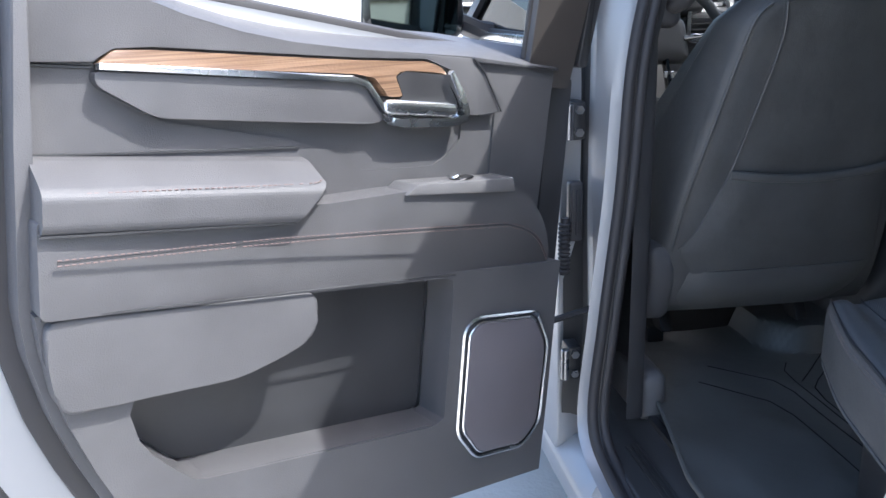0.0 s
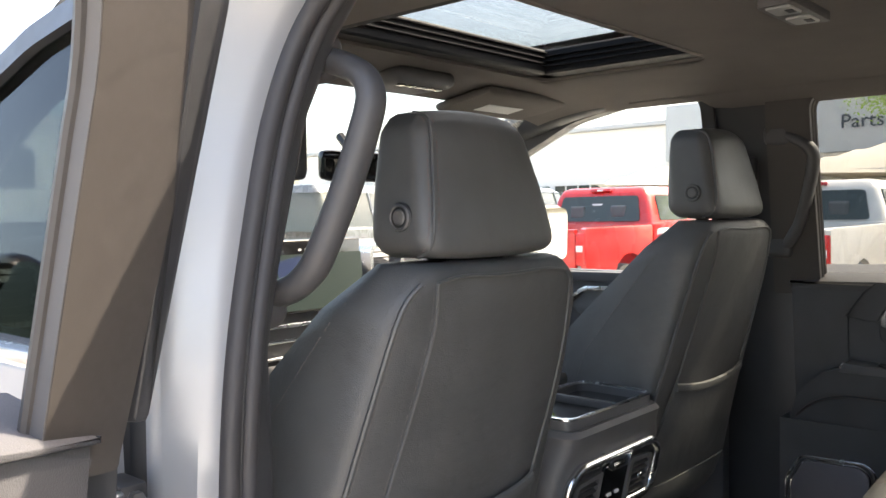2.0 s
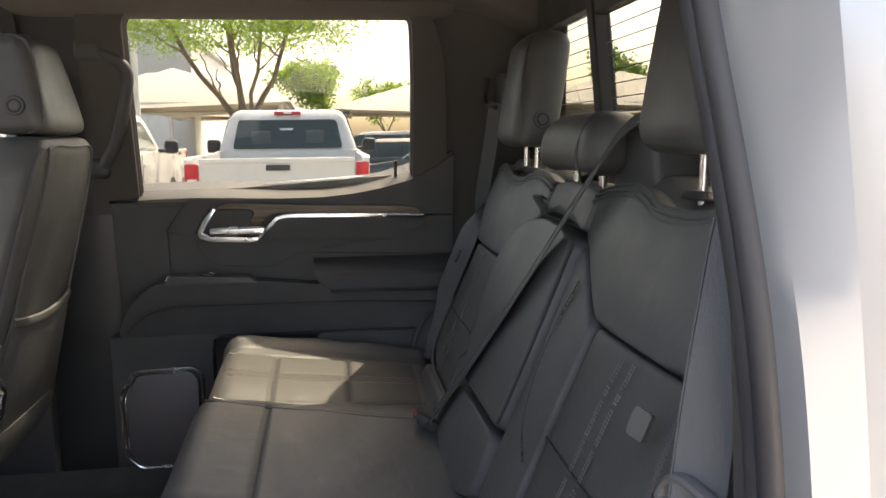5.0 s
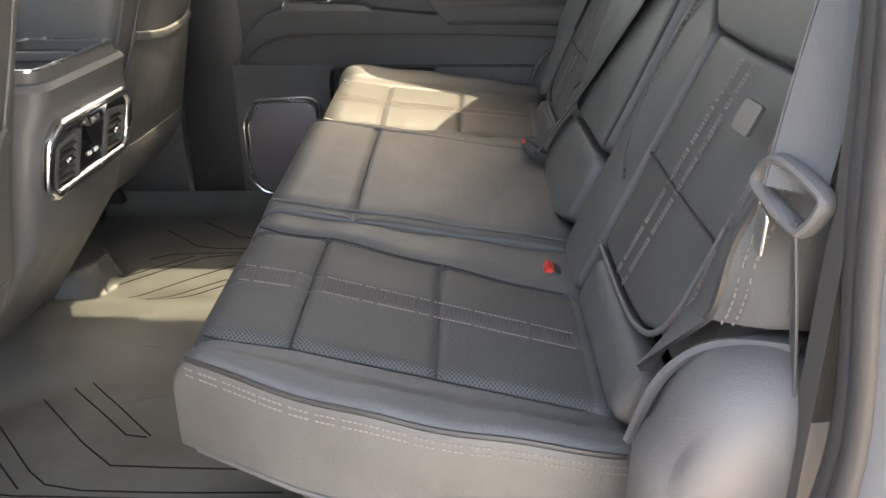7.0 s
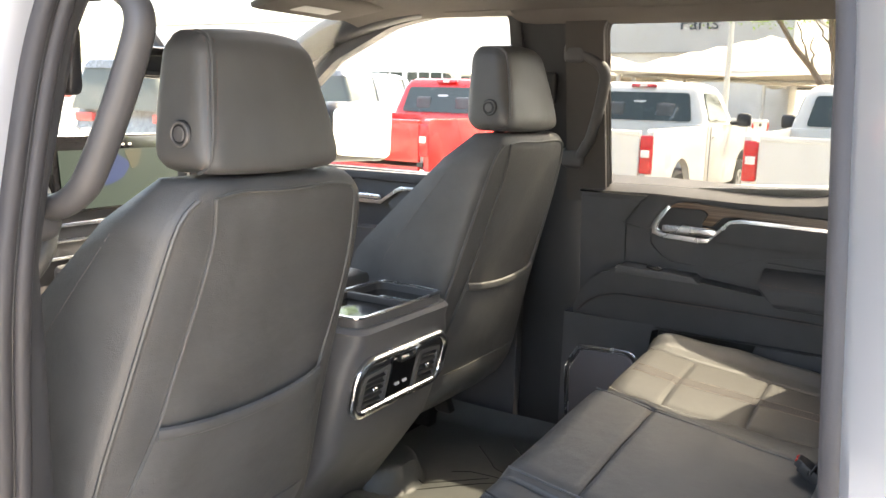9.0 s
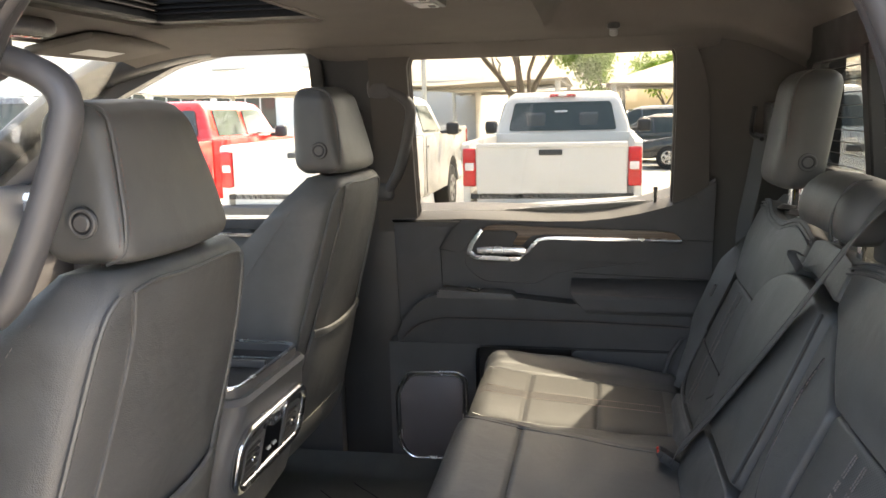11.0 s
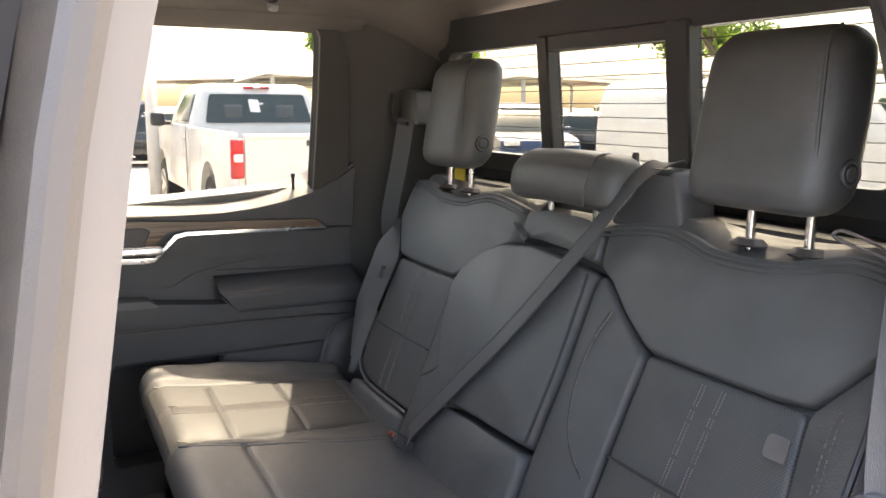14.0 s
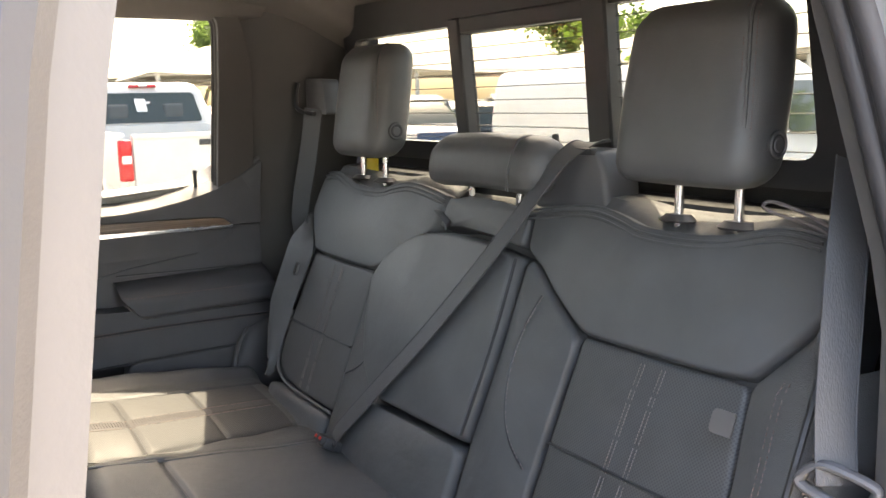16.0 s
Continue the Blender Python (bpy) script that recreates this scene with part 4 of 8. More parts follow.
# ---- front doors ----
fd = thing("front_door", (0.84, 1.9, 0.6), "closed front passenger door, black trim with chrome strip", "vehicle door")
s = Shape()
s.prism([(1.42, 0.6), (1.42, 1.345), (1.9, 1.335), (2.45, 1.34), (2.45, 0.6)], 0.815, 0.885, "x", 0.006, 2)
part("upper_panel", s, TRIM, fd)
s = Shape()
s.prism([(1.42, 1.345), (1.42, 1.362), (2.45, 1.352), (2.45, 1.33), (1.42, 1.325)], 0.80, 0.88, "x", 0.008, 2)
part("window_ledge", s, TRIM, fd)
s = Shape()
s.prism(rounded([(1.43, 1.02), (1.43, 1.14), (1.7, 1.182), (2.0, 1.176), (2.2, 1.15), (2.3, 1.02)], 0.03, 4), 0.74, 0.83, "x", 0.015, 3)
part("armrest_shelf", s, TRIM, fd)
s = Shape()
s.prism(ribbon([(1.44, 1.312), (1.74, 1.310), (1.845, 1.308), (1.866, 1.300), (1.925, 1.256), (2.05, 1.256), (2.075, 1.272), (2.045, 1.325)], 0.0052), 0.795, 0.815, "x", 0.002, 2)
part("bright_strip", s, CHROME, fd)
s = Shape()
s.pad((0.80, 1.985, 1.274), (0.022, 0.12, 0.020), 0.008, 5)
part("lever", s, CHROME, fd)
s = Shape()
s.prism(rounded([(1.45, 1.225), (1.45, 1.303), (1.845, 1.302), (1.905, 1.252), (1.87, 1.222)], 0.01, 3), 0.803, 0.83, "x", 0.005, 2)
part("pull_pad", s, LEATHER, fd)
s = Shape()
o = [(1.405, 1.335), (1.405, 1.885), (1.60, 1.895), (1.88, 1.845), (2.16, 1.74), (2.70, 1.36)]
i = [(1.445, 1.36), (1.440, 1.835), (1.60, 1.848), (1.84, 1.805), (2.08, 1.705), (2.56, 1.36)]
s.ring(rounded(o, 0.02, 5), rounded(i, 0.03, 5), lambda y, z: door_x(z) + 0.0, lambda y, z: door_x(z) + 0.05, "x")
part("window_frame", s, PLASTIC_D, fd)
s = Shape()
s.prism([(1.43, 1.35), (1.43, 1.845), (1.60, 1.86), (1.86, 1.815), (2.10, 1.715), (2.60, 1.35)], lambda y, z: door_x(z) + 0.030, lambda y, z: door_x(z) + 0.034, "x")
p = part("pane", s, GLASS_C, fd)
p.visible_shadow = False
s = Shape()
s.prism([(1.42, 0.45), (1.42, 1.34), (2.5, 1.34), (2.55, 0.45)], 0.90, 0.99, "x", 0.02, 2)
part("door_shell", s, SILVER, fd)


def door_xo(z):
    """The outer face of the driver's front door."""
    return -0.985 + 0.30 * max(0.0, z - 1.36)


fo = thing("front_door", (-0.95, 1.9, 0.45), "closed silver front driver door seen from outside", "vehicle door")
s = Shape()
s.prism(rounded([(1.335, 0.47), (1.335, 1.375), (2.5, 1.36), (2.55, 0.47)], 0.03, 4), -1.0, -0.90, "x", 0.02, 3)
part("door_shell", s, SILVER, fo)
s = Shape()
s.prism([(1.34, 1.372), (1.34, 1.392), (2.46, 1.378), (2.46, 1.36)], -1.0, -0.955, "x", 0.004, 2)
part("belt_strip", s, CHROME, fo, "bright belt moulding")
s = Shape()
o = [(1.335, 1.375), (1.345, 1.88), (1.56, 1.885), (1.83, 1.84), (2.17, 1.715), (2.64, 1.37)]
i = [(1.40, 1.392), (1.395, 1.825), (1.54, 1.845), (1.80, 1.803), (2.12, 1.688), (2.50, 1.39)]
s.ring(rounded(o, 0.02, 5), rounded(i, 0.03, 5), lambda y, z: door_xo(z), lambda y, z: door_xo(z) + 0.05, "x")
part("window_frame", s, PLASTIC_D, fo)
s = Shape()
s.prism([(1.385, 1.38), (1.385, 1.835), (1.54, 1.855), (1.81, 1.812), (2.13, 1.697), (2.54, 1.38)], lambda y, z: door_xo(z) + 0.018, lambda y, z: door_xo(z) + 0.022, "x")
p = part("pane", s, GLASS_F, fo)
# B-post applique rubber and the gap filler between the doors
s = Shape()
s.prism([(1.325, 1.40), (1.355, 1.40), (1.305, 1.80), (1.275, 1.80)], lambda y, z: -0.94 + 0.30 * max(0, z - 1.36), lambda y, z: -0.925 + 0.30 * max(0, z - 1.36), "x", 0.003, 1)
part("gap_filler", s, RUBBER, seal)


def side_mirror(sx, y, z, label, turn=0.0, aside=0.0):
    m = thing("side_mirror", (sx * 1.1, y, z), label, "side mirror", "side mirrors")
    spin = Matrix.Rotation(radians(turn), 3, "Z")

    def place(v):
        c = Vector((sx * 1.20, y, 0))
        return c + spin @ (v - c) + Vector((aside, 0, 0))
    s = Shape(place)
    s.pad((sx * 1.20, y + 0.05, z), (0.29, 0.15, 0.225), 0.05, 10, lambda p, l: Vector((l.x * (1 - 0.05 * p.z), l.y * (0.75 if p.y > 0 else 1), l.z)))
    h = part("housing", s, GLOSSBLACK if sx < 0 else PLASTIC_D, m)
    s = Shape(place)
    o = rounded([(sx * 1.20 - 0.122, z - 0.082), (sx * 1.20 + 0.12, z - 0.098), (sx * 1.20 + 0.126, z + 0.095), (sx * 1.20 - 0.126, z + 0.09)], 0.03, 5)
    s.prism(o, y - 0.031, y - 0.0255, "y")
    # driver side: a dark green foliage reflection is put into the mirror colour
    part("mirror_glass", s, material("mirror_reflection_tint", (0.11, 0.135, 0.12) if sx < 0 else (0.75, 0.77, 0.76), 0.03, metal=1.0, tone=0.01, rough_var=0.02), h)
    s = Shape()
    s.tube([(sx * 1.07, y + 0.06, z - 0.06), (sx * 1.0, y + 0.08, z - 0.09), (sx * 0.93, y + 0.1, z - 0.10)], 0, sides=8, flat=(0.05, 0.03))
    part("arm", s, PLASTIC_D, m)
    return m


side_mirror(-1, 2.12, 1.475, "black driver-side mirror housing on the front door")
side_mirror(1, 2.27, 1.462, "black passenger-side mirror with bright glass", -22, -0.07)


# ---- front seats, seen from behind ----
def seat_face(z):
    """How far forward the rear face of a front seatback lies at height z."""
    return 1.274 + 0.24 * (1.119 - z)


def between(table, z):
    """Straight lines through (height, value) rows, tallest first."""
    for (z1, a), (z0, b) in zip(table, table[1:]):
        if z >= z0:
            return b + (a - b) * min(1.0, (z - z0) / (z1 - z0))
    return table[-1][1]


EDGE_OUT = [(1.478, -0.150), (1.452, -0.176), (1.420, -0.205), (1.318, -0.229), (1.184, -0.256), (1.065, -0.280), (0.94, -0.294), (0.76, -0.290)]
EDGE_IN = [(1.478, 0.165), (1.44, 0.200), (1.40, 0.216), (1.30, 0.224), (1.18, 0.220), (1.05, 0.218), (0.90, 0.228), (0.76, 0.222)]
SEAM_OUT = [(1.452, -0.136), (1.40, -0.131), (1.34, -0.138), (1.27, -0.151), (1.19, -0.168), (1.12, -0.183), (1.05, -0.208), (0.99, -0.232), (0.945, -0.266)]
SEAM_IN = [(1.452, 0.158), (1.426, 0.178), (1.33, 0.192), (1.22, 0.186), (1.12, 0.171), (1.04, 0.177), (0.965, 0.186), (0.884, 0.197)]


def front_seat(xc, dy, dz, label):
    st = thing("front_seat", (xc, 1.55 + dy, 0.60), label, "car seat", "front seats")

    def place(v):
        return Vector((v.x + xc, v.y + dy, v.z + dz))

    def S():
        return Shape(place)

    def skin(x, z, up=0.0):
        """A point on the rear face, swelling to the middle of each field."""
        mid, span = (between(EDGE_OUT, z) + between(EDGE_IN, z)) / 2, (between(EDGE_IN, z) - between(EDGE_OUT, z)) / 2
        return Vector((x, seat_face(z) - 0.010 * (1 - min(1.0, abs((x - mid) / span)) ** 2.5) - up, z))

    # seatback: level sections with a flat swelling rear face, rounded corners and deep side wings
    s = S()
    loops = []
    levels = [0.78 + 0.62 * k / 20 for k in range(21)] + [1.42, 1.44, 1.455, 1.466, 1.473, 1.477]
    for z in levels:
        roll = max(0.0, (z - 1.44) / 0.037)
        lift = 0.03 * (1 - math.sqrt(max(0.0, 1 - min(1.0, roll) ** 2)))
        low = 0.02 * max(0.0, (0.86 - z) / 0.08) ** 2
        l, r, f = between(EDGE_OUT, z), between(EDGE_IN, z), seat_face(z) + lift + low
        deep = min(0.30, 0.085 + 0.75 * (1.478 - z)) - lift
        rear = []
        for k in range(15):
            x = l + 0.016 + (r - l - 0.032) * k / 14
            crease = 0.004 * math.exp(-((x - between(SEAM_OUT, z)) / 0.006) ** 2) + 0.004 * math.exp(-((x - between(SEAM_IN, z)) / 0.006) ** 2)
            rear.append((x, skin(x, z).y + lift + low + crease * (z < 1.455)))
        right = [(r - 0.005, f + 0.004), (r + 0.003, f + 0.014), (r + 0.007, f + 0.04), (r + 0.009, f + deep * 0.6), (r, f + deep * 0.92)]
        front = [(r - 0.06, f + deep), (0.0, f + deep * 0.80), (l + 0.06, f + deep)]
        left = [(l - 0.012, f + deep * 0.92), (l - 0.022, f + deep * 0.6), (l - 0.012, f + 0.04), (l - 0.003, f + 0.014), (l + 0.005, f + 0.004)]
        loops.append([(x, y, z) for x, y in rear + right + front + left])
    s.loft(loops, caps=True)
    back = part("backrest", s, LEATHER, st, sharp=60)
    # outer piping of the wing, seams of the middle field, each with its stitch row
    for name_, table, side, rad in (("piping", EDGE_OUT[1:7], 1, 0.0034), ("piping", SEAM_OUT, -1, 0.0026), ("piping", SEAM_IN, 1, 0.0026)):
        line = spline([skin(x + (0.012 if table[0] == EDGE_OUT[1] else 0.0), z) + Vector((0, -0.0012, 0)) for z, x in table], 4)
        s = S()
        s.tube(line, rad, sides=6)
        part(name_, s, LEATHER2, back)
        s = S()
        stitch(s, [p + Vector((side * 0.008, -0.0004, 0)) for p in line], 0.004, 0.0025, 0.0006)
        part("stitching", s, THREAD_S, back)
    s = S()
    s.tube(spline([skin(-0.136, 1.452), skin(-0.09, 1.459), skin(0.0, 1.456), skin(0.11, 1.458), skin(0.158, 1.452)], 5), 0.0028, sides=6)
    part("piping", s, LEATHER2, back)
    side_line = [Vector((between(EDGE_OUT, z) - 0.0226, seat_face(z) + 0.6 * min(0.30, 0.085 + 0.75 * (1.478 - z)), z)) for z in [1.43 - 0.30 * k / 16 for k in range(17)]]
    s = S()
    stitch(s, side_line, 0.005, 0.003, 0.0008)
    part("stitching", s, THREAD_S, back)
    # map pocket with a hemmed edge, bounded by the seams
    s = S()
    grid = []
    for i in range(21):
        u = i / 20
        row = []
        for j in range(15):
            t = j / 14
            top = 1.117 - 0.015 * math.sin(math.pi * u)
            z = 0.885 + (top - 0.885) * t
            x = between(SEAM_OUT, max(z, 0.946)) * (1 - u) + between(SEAM_IN, z) * u
            if z < 0.946:
                x = (-0.266 + 0.035 * (0.946 - z) / 0.06) * (1 - u) + between(SEAM_IN, z) * u
            edge = (1 - abs(2 * u - 1) ** 6)
            row.append(skin(x, z, 0.002 + 0.009 * edge * math.sin(math.pi * (0.15 + 0.75 * t)) + 0.005 * t * edge))
        grid.append(row)
    s.slab(grid, 0.004)
    pocket = part("map_pocket", s, LEATHER, st)
    hem = [row[-1] for row in grid]
    s = S()
    s.tube([p + Vector((0, -0.001, -0.004)) for p in hem], 0, sides=8, flat=(0.006, 0.010))
    part("hem", s, LEATHER2, pocket)
    # lower flap, rolling under at its foot
    s = S()
    grid = []
    for i in range(17):
        u = i / 16
        row = []
        for j in range(11):
            t = j / 10
            z = 0.778 + 0.110 * t
            roll = (1 - t) ** 2.5
            x = (-0.262 + 0.030 * t) * (1 - u) + (0.150 + 0.048 * t) * u
            row.append(Vector((x, seat_face(z) - 0.018 - 0.005 * math.sin(math.pi * t) + 0.035 * roll + 0.02 * abs(2 * u - 1) ** 6, z + 0.006 * (1 - u) * (1 - t))))
        grid.append(row)
    s.slab(grid, 0.006)
    part("lower_flap", s, LEATHER2, st)
    # head restraint: leans forward and narrows to the top
    s = S()

    def head(p, l):
        up = (p.z + 1) / 2
        l.x *= 1.03 - 0.24 * up ** 1.5
        l.y = l.y * (1 - 0.30 * up ** 1.3) + 0.014 * p.z + 0.007 * p.x * p.x * (p.y < 0)
        l.z += 0.008 * (1 - p.x * p.x) if p.z > 0 else 0.006 * p.x * p.x
        return l
    s.pad((-0.002, 1.258, 1.578), (0.288, 0.128, 0.198), 0.030, 16, head)
    hr = part("head_restraint", s, LEATHER2, st)
    line = spline([(-0.132, 1.226, 1.484), (-0.135, 1.201, 1.497), (-0.133, 1.1955, 1.53), (-0.124, 1.204, 1.585), (-0.112, 1.217, 1.64), (-0.104, 1.232, 1.668), (-0.099, 1.262, 1.6785)], 6)
    s = S()
    s.tube(line, 0.0028, sides=6)
    part("piping", s, LEATHER, hr)
    for off in (-0.006, 0.007):
        s = S()
        stitch(s, [p + Vector((off, 0.0042 if off < 0 else -0.0012, 0)) for p in line], 0.004, 0.0025, 0.0008)
        part("stitching", s, THREAD_D, hr)
    s = S()
    s.drum((-0.126, 1.243, 1.537), (-0.1495, 1.243, 1.537), 0.0195, 24, bevel=0.002)
    btn = part("release_button", s, PLASTIC_D, hr)
    s = S()
    s.tube([(-0.1495, 1.243 + 0.016 * math.cos(a), 1.537 + 0.016 * math.sin(a)) for a in [2 * math.pi * k / 24 for k in range(24)]], 0.0022, sides=6, closed=True)
    part("button_ring", s, PLASTIC, btn)
    s = S()
    s.drum((-0.140, 1.243, 1.537), (-0.1515, 1.243, 1.537), 0.0105, 20, bevel=0.0015)
    part("button_cap", s, PLASTIC, btn)
    for x in (-0.056, 0.056):
        s = S()
        s.drum((x, 1.262, 1.44), (x, 1.262, 1.50), 0.007, 12)
        part("post", s, STEEL, hr)
        s = S()
        s.drum((x, 1.262, 1.470), (x, 1.262, 1.483), 0.017, 14, r2=0.013, bevel=0.002)
        part("post_collar", s, PLASTIC_D, hr)
    # cushion and base
    s = S()
    s.pad((-0.02, 1.72, 0.86), (0.50, 0.56, 0.17), 0.06, 8)
    part("cushion", s, LEATHER, st)
    for x, wide, y_mid in ((-0.296, 0.068, 1.475), (0.222, 0.045, 1.52)):
        s = S()
        s.pad((x, y_mid, 0.86), (wide, 0.31, 0.19), 0.024, 8, lambda p, l: Vector((l.x, l.y + 0.03 * (p.z < 0) * -p.z, l.z)))
        part("side_cover", s, PLASTIC, st)
    for x in (-0.20, 0.16):
        s = S()
        s.box((x, 1.78, 0.640 - dz / 2), (0.045, 0.44, 0.045 + abs(dz)), 0.008, 2)
        part("rail", s, BLACKSTEEL, st)
        s = S()
        s.prism(rounded([(1.49, 0.672 - dz), (1.545, 0.672 - dz), (1.60, 0.72), (1.60, 0.80), (1.555, 0.80), (1.53, 0.73)], 0.01, 3), x - 0.014, x + 0.014, "x", 0.003, 1)
        b = part("mount", s, BLACKSTEEL, st, "black steel seat mount")
        s = S()
        s.drum((x, 1.515, 0.670 - dz), (x, 1.515, 0.684 - dz), 0.010, 6, bevel=0.002)
        part("bolt", s, STEEL, b)
    return st


front_seat(-0.473, 0.0, 0.0, "black leather driver seat with map pocket and head restraint")
front_seat(0.469, 0.036, 0.041, "black leather passenger seat with map pocket and head restraint")

# ---- centre console ----
cn = thing("centre_console", (0, 1.6, 0.60), "black centre console with rear air vents and chrome bezel", "console")


def con_y(z):
    return 1.288 + 0.22 * max(0, 1.08 - z) if z < 1.08 else 1.288 - 0.28 * (z - 1.08)


s = Shape()
loops = []
for z in (0.62, 0.70, 0.80, 0.88, 0.93, 1.0, 1.08, 1.115, 1.14, 1.15):
    w = 0.172 + (0.02 if 0.9 < z < 1.1 else 0) + 0.035 * max(0, (0.93 - z) / 0.3) * (1 if z > 0.75 else 0.8)
    y0 = con_y(z) + (0.10 * max(0, (0.88 - z) / 0.2) if z < 0.88 else 0)
    inset = 0.008 if z > 1.145 else 0
    row = rounded([(-w + inset, y0 + inset), (w - inset, y0 + inset), (w - inset, 2.25), (-w + inset, 2.25)], 0.035, 6)
    loops.append([(x, y, z) for x, y in row])
s.loft(loops, caps=True)
part("body", s, PLASTIC, cn)
# bezel
bz = rounded([(-0.128, 1.078), (0.128, 1.078), (0.158, 1.055), (0.158, 0.985), (0.135, 0.966), (-0.135, 0.966), (-0.158, 0.985), (-0.158, 1.055)], 0.012, 4)
s = Shape()
s.tube([(x * 1.03, con_y(z) - 0.008, 1.012 + (z - 1.012) * 1.03) for x, z in bz], 0, sides=12, closed=True, flat=(0.010, 0.010))
bez = part("vent_bezel", s, CHROME, cn, "chrome vent surround")
s = Shape()
s.prism([(x * 0.96, 1.012 + (z - 1.012) * 0.91) for x, z in bz], lambda x, z: con_y(z) - 0.004, lambda x, z: con_y(z) + 0.004, "y")
part("vent_panel", s, PLASTIC_D, cn)
for sx in (-1, 1):
    s = Shape()
    s.ring(rounded([(sx * 0.052, 1.058), (sx * 0.142, 1.05), (sx * 0.146, 0.968), (sx * 0.052, 0.962)], 0.008, 3), rounded([(sx * 0.064, 1.048), (sx * 0.132, 1.042), (sx * 0.135, 0.976), (sx * 0.064, 0.972)], 0.006, 3), lambda x, z: con_y(z) - 0.012, lambda x, z: con_y(z), "y")
    v = part("vent", s, PLASTIC, cn)
    for k in range(5):
        z = 0.982 + 0.0135 * k
        s = Shape()
        s.box((sx * 0.098, con_y(z) - 0.006, z), (0.072, 0.010, 0.002), turn=Matrix.Rotation(0.5, 4, "X"))
        part("slat", s, PLASTIC_D, v)
    s = Shape()
    s.box((sx * 0.098, con_y(1.01) - 0.013, 1.012), (0.016, 0.008, 0.010), 0.002, 1)
    part("vent_tab", s, CHROME, v)
s = Shape()
s.prism(rounded([(-0.046, 1.062), (0.046, 1.062), (0.046, 0.965), (-0.046, 0.965)], 0.006, 3), lambda x, z: con_y(z) - 0.010, lambda x, z: con_y(z), "y", 0.002, 1)
pp = part("port_panel", s, GLOSSBLACK, cn)
for x in (-0.014, 0.014):
    s = Shape()
    s.box((x, con_y(1.0) - 0.0115, 1.0), (0.015, 0.004, 0.007), 0.0015, 1)
    part("usb_port", s, WHITEPRINT, pp)
s = Shape()
s.ring(rounded([(-0.042, 1.082), (0.042, 1.082), (0.028, 1.052), (-0.028, 1.052)], 0.004, 3), rounded([(-0.036, 1.078), (0.036, 1.078), (0.024, 1.056), (-0.024, 1.056)], 0.003, 3), lambda x, z: con_y(z) - 0.018, lambda x, z: con_y(z) - 0.004, "y")
part("button_frame", s, CHROME, pp)
# tray with cup wells on top
s = Shape()
tr = rounded([(-0.160, 1.285), (0.160, 1.285), (0.165, 1.47), (-0.165, 1.47)], 0.03, 5)
s.ring(tr, [(x * 0.955, 1.377 + (y - 1.377) * 0.935) for x, y in tr], 1.1685, 1.1725, "z")
part("tray_rim", s, CHROME, cn, "chrome tray rim")
s = Shape()
s.prism([(x * 0.93, 1.377 + (y - 1.377) * 0.90) for x, y in tr], 1.1505, 1.1525, "z")
part("tray_floor", s, GLOSSBLACK, cn)
s = Shape()
s.ring([(x * 0.985, 1.377 + (y - 1.377) * 0.98) for x, y in tr], [(x * 0.92, 1.377 + (y - 1.377) * 0.88) for x, y in tr], 1.150, 1.168, "z")
part("tray_wall", s, PLASTIC, cn)
s = Shape()
s.box((0.03, 1.385, 1.160), (0.012, 0.15, 0.016), 0.004, 2)
part("tray_divider", s, PLASTIC, cn)
s = Shape()
s.pad((0, 1.69, 1.165), (0.33, 0.40, 0.06), 0.025, 8)
part("lid", s, LEATHER, cn, "padded black leather lid")

# ---- rear bench ----
def bench_z(x, y):
    """Top of the rear bench before its edges roll off."""
    z = 0.967 + 0.055 * x + 0.15 * (y - 0.82)
    z += 0.012 * smooth((0.245 - abs(x - 0.01)) / 0.06)
    z += 0.016 * smooth((abs(x) - 0.60) / 0.06)
    return z


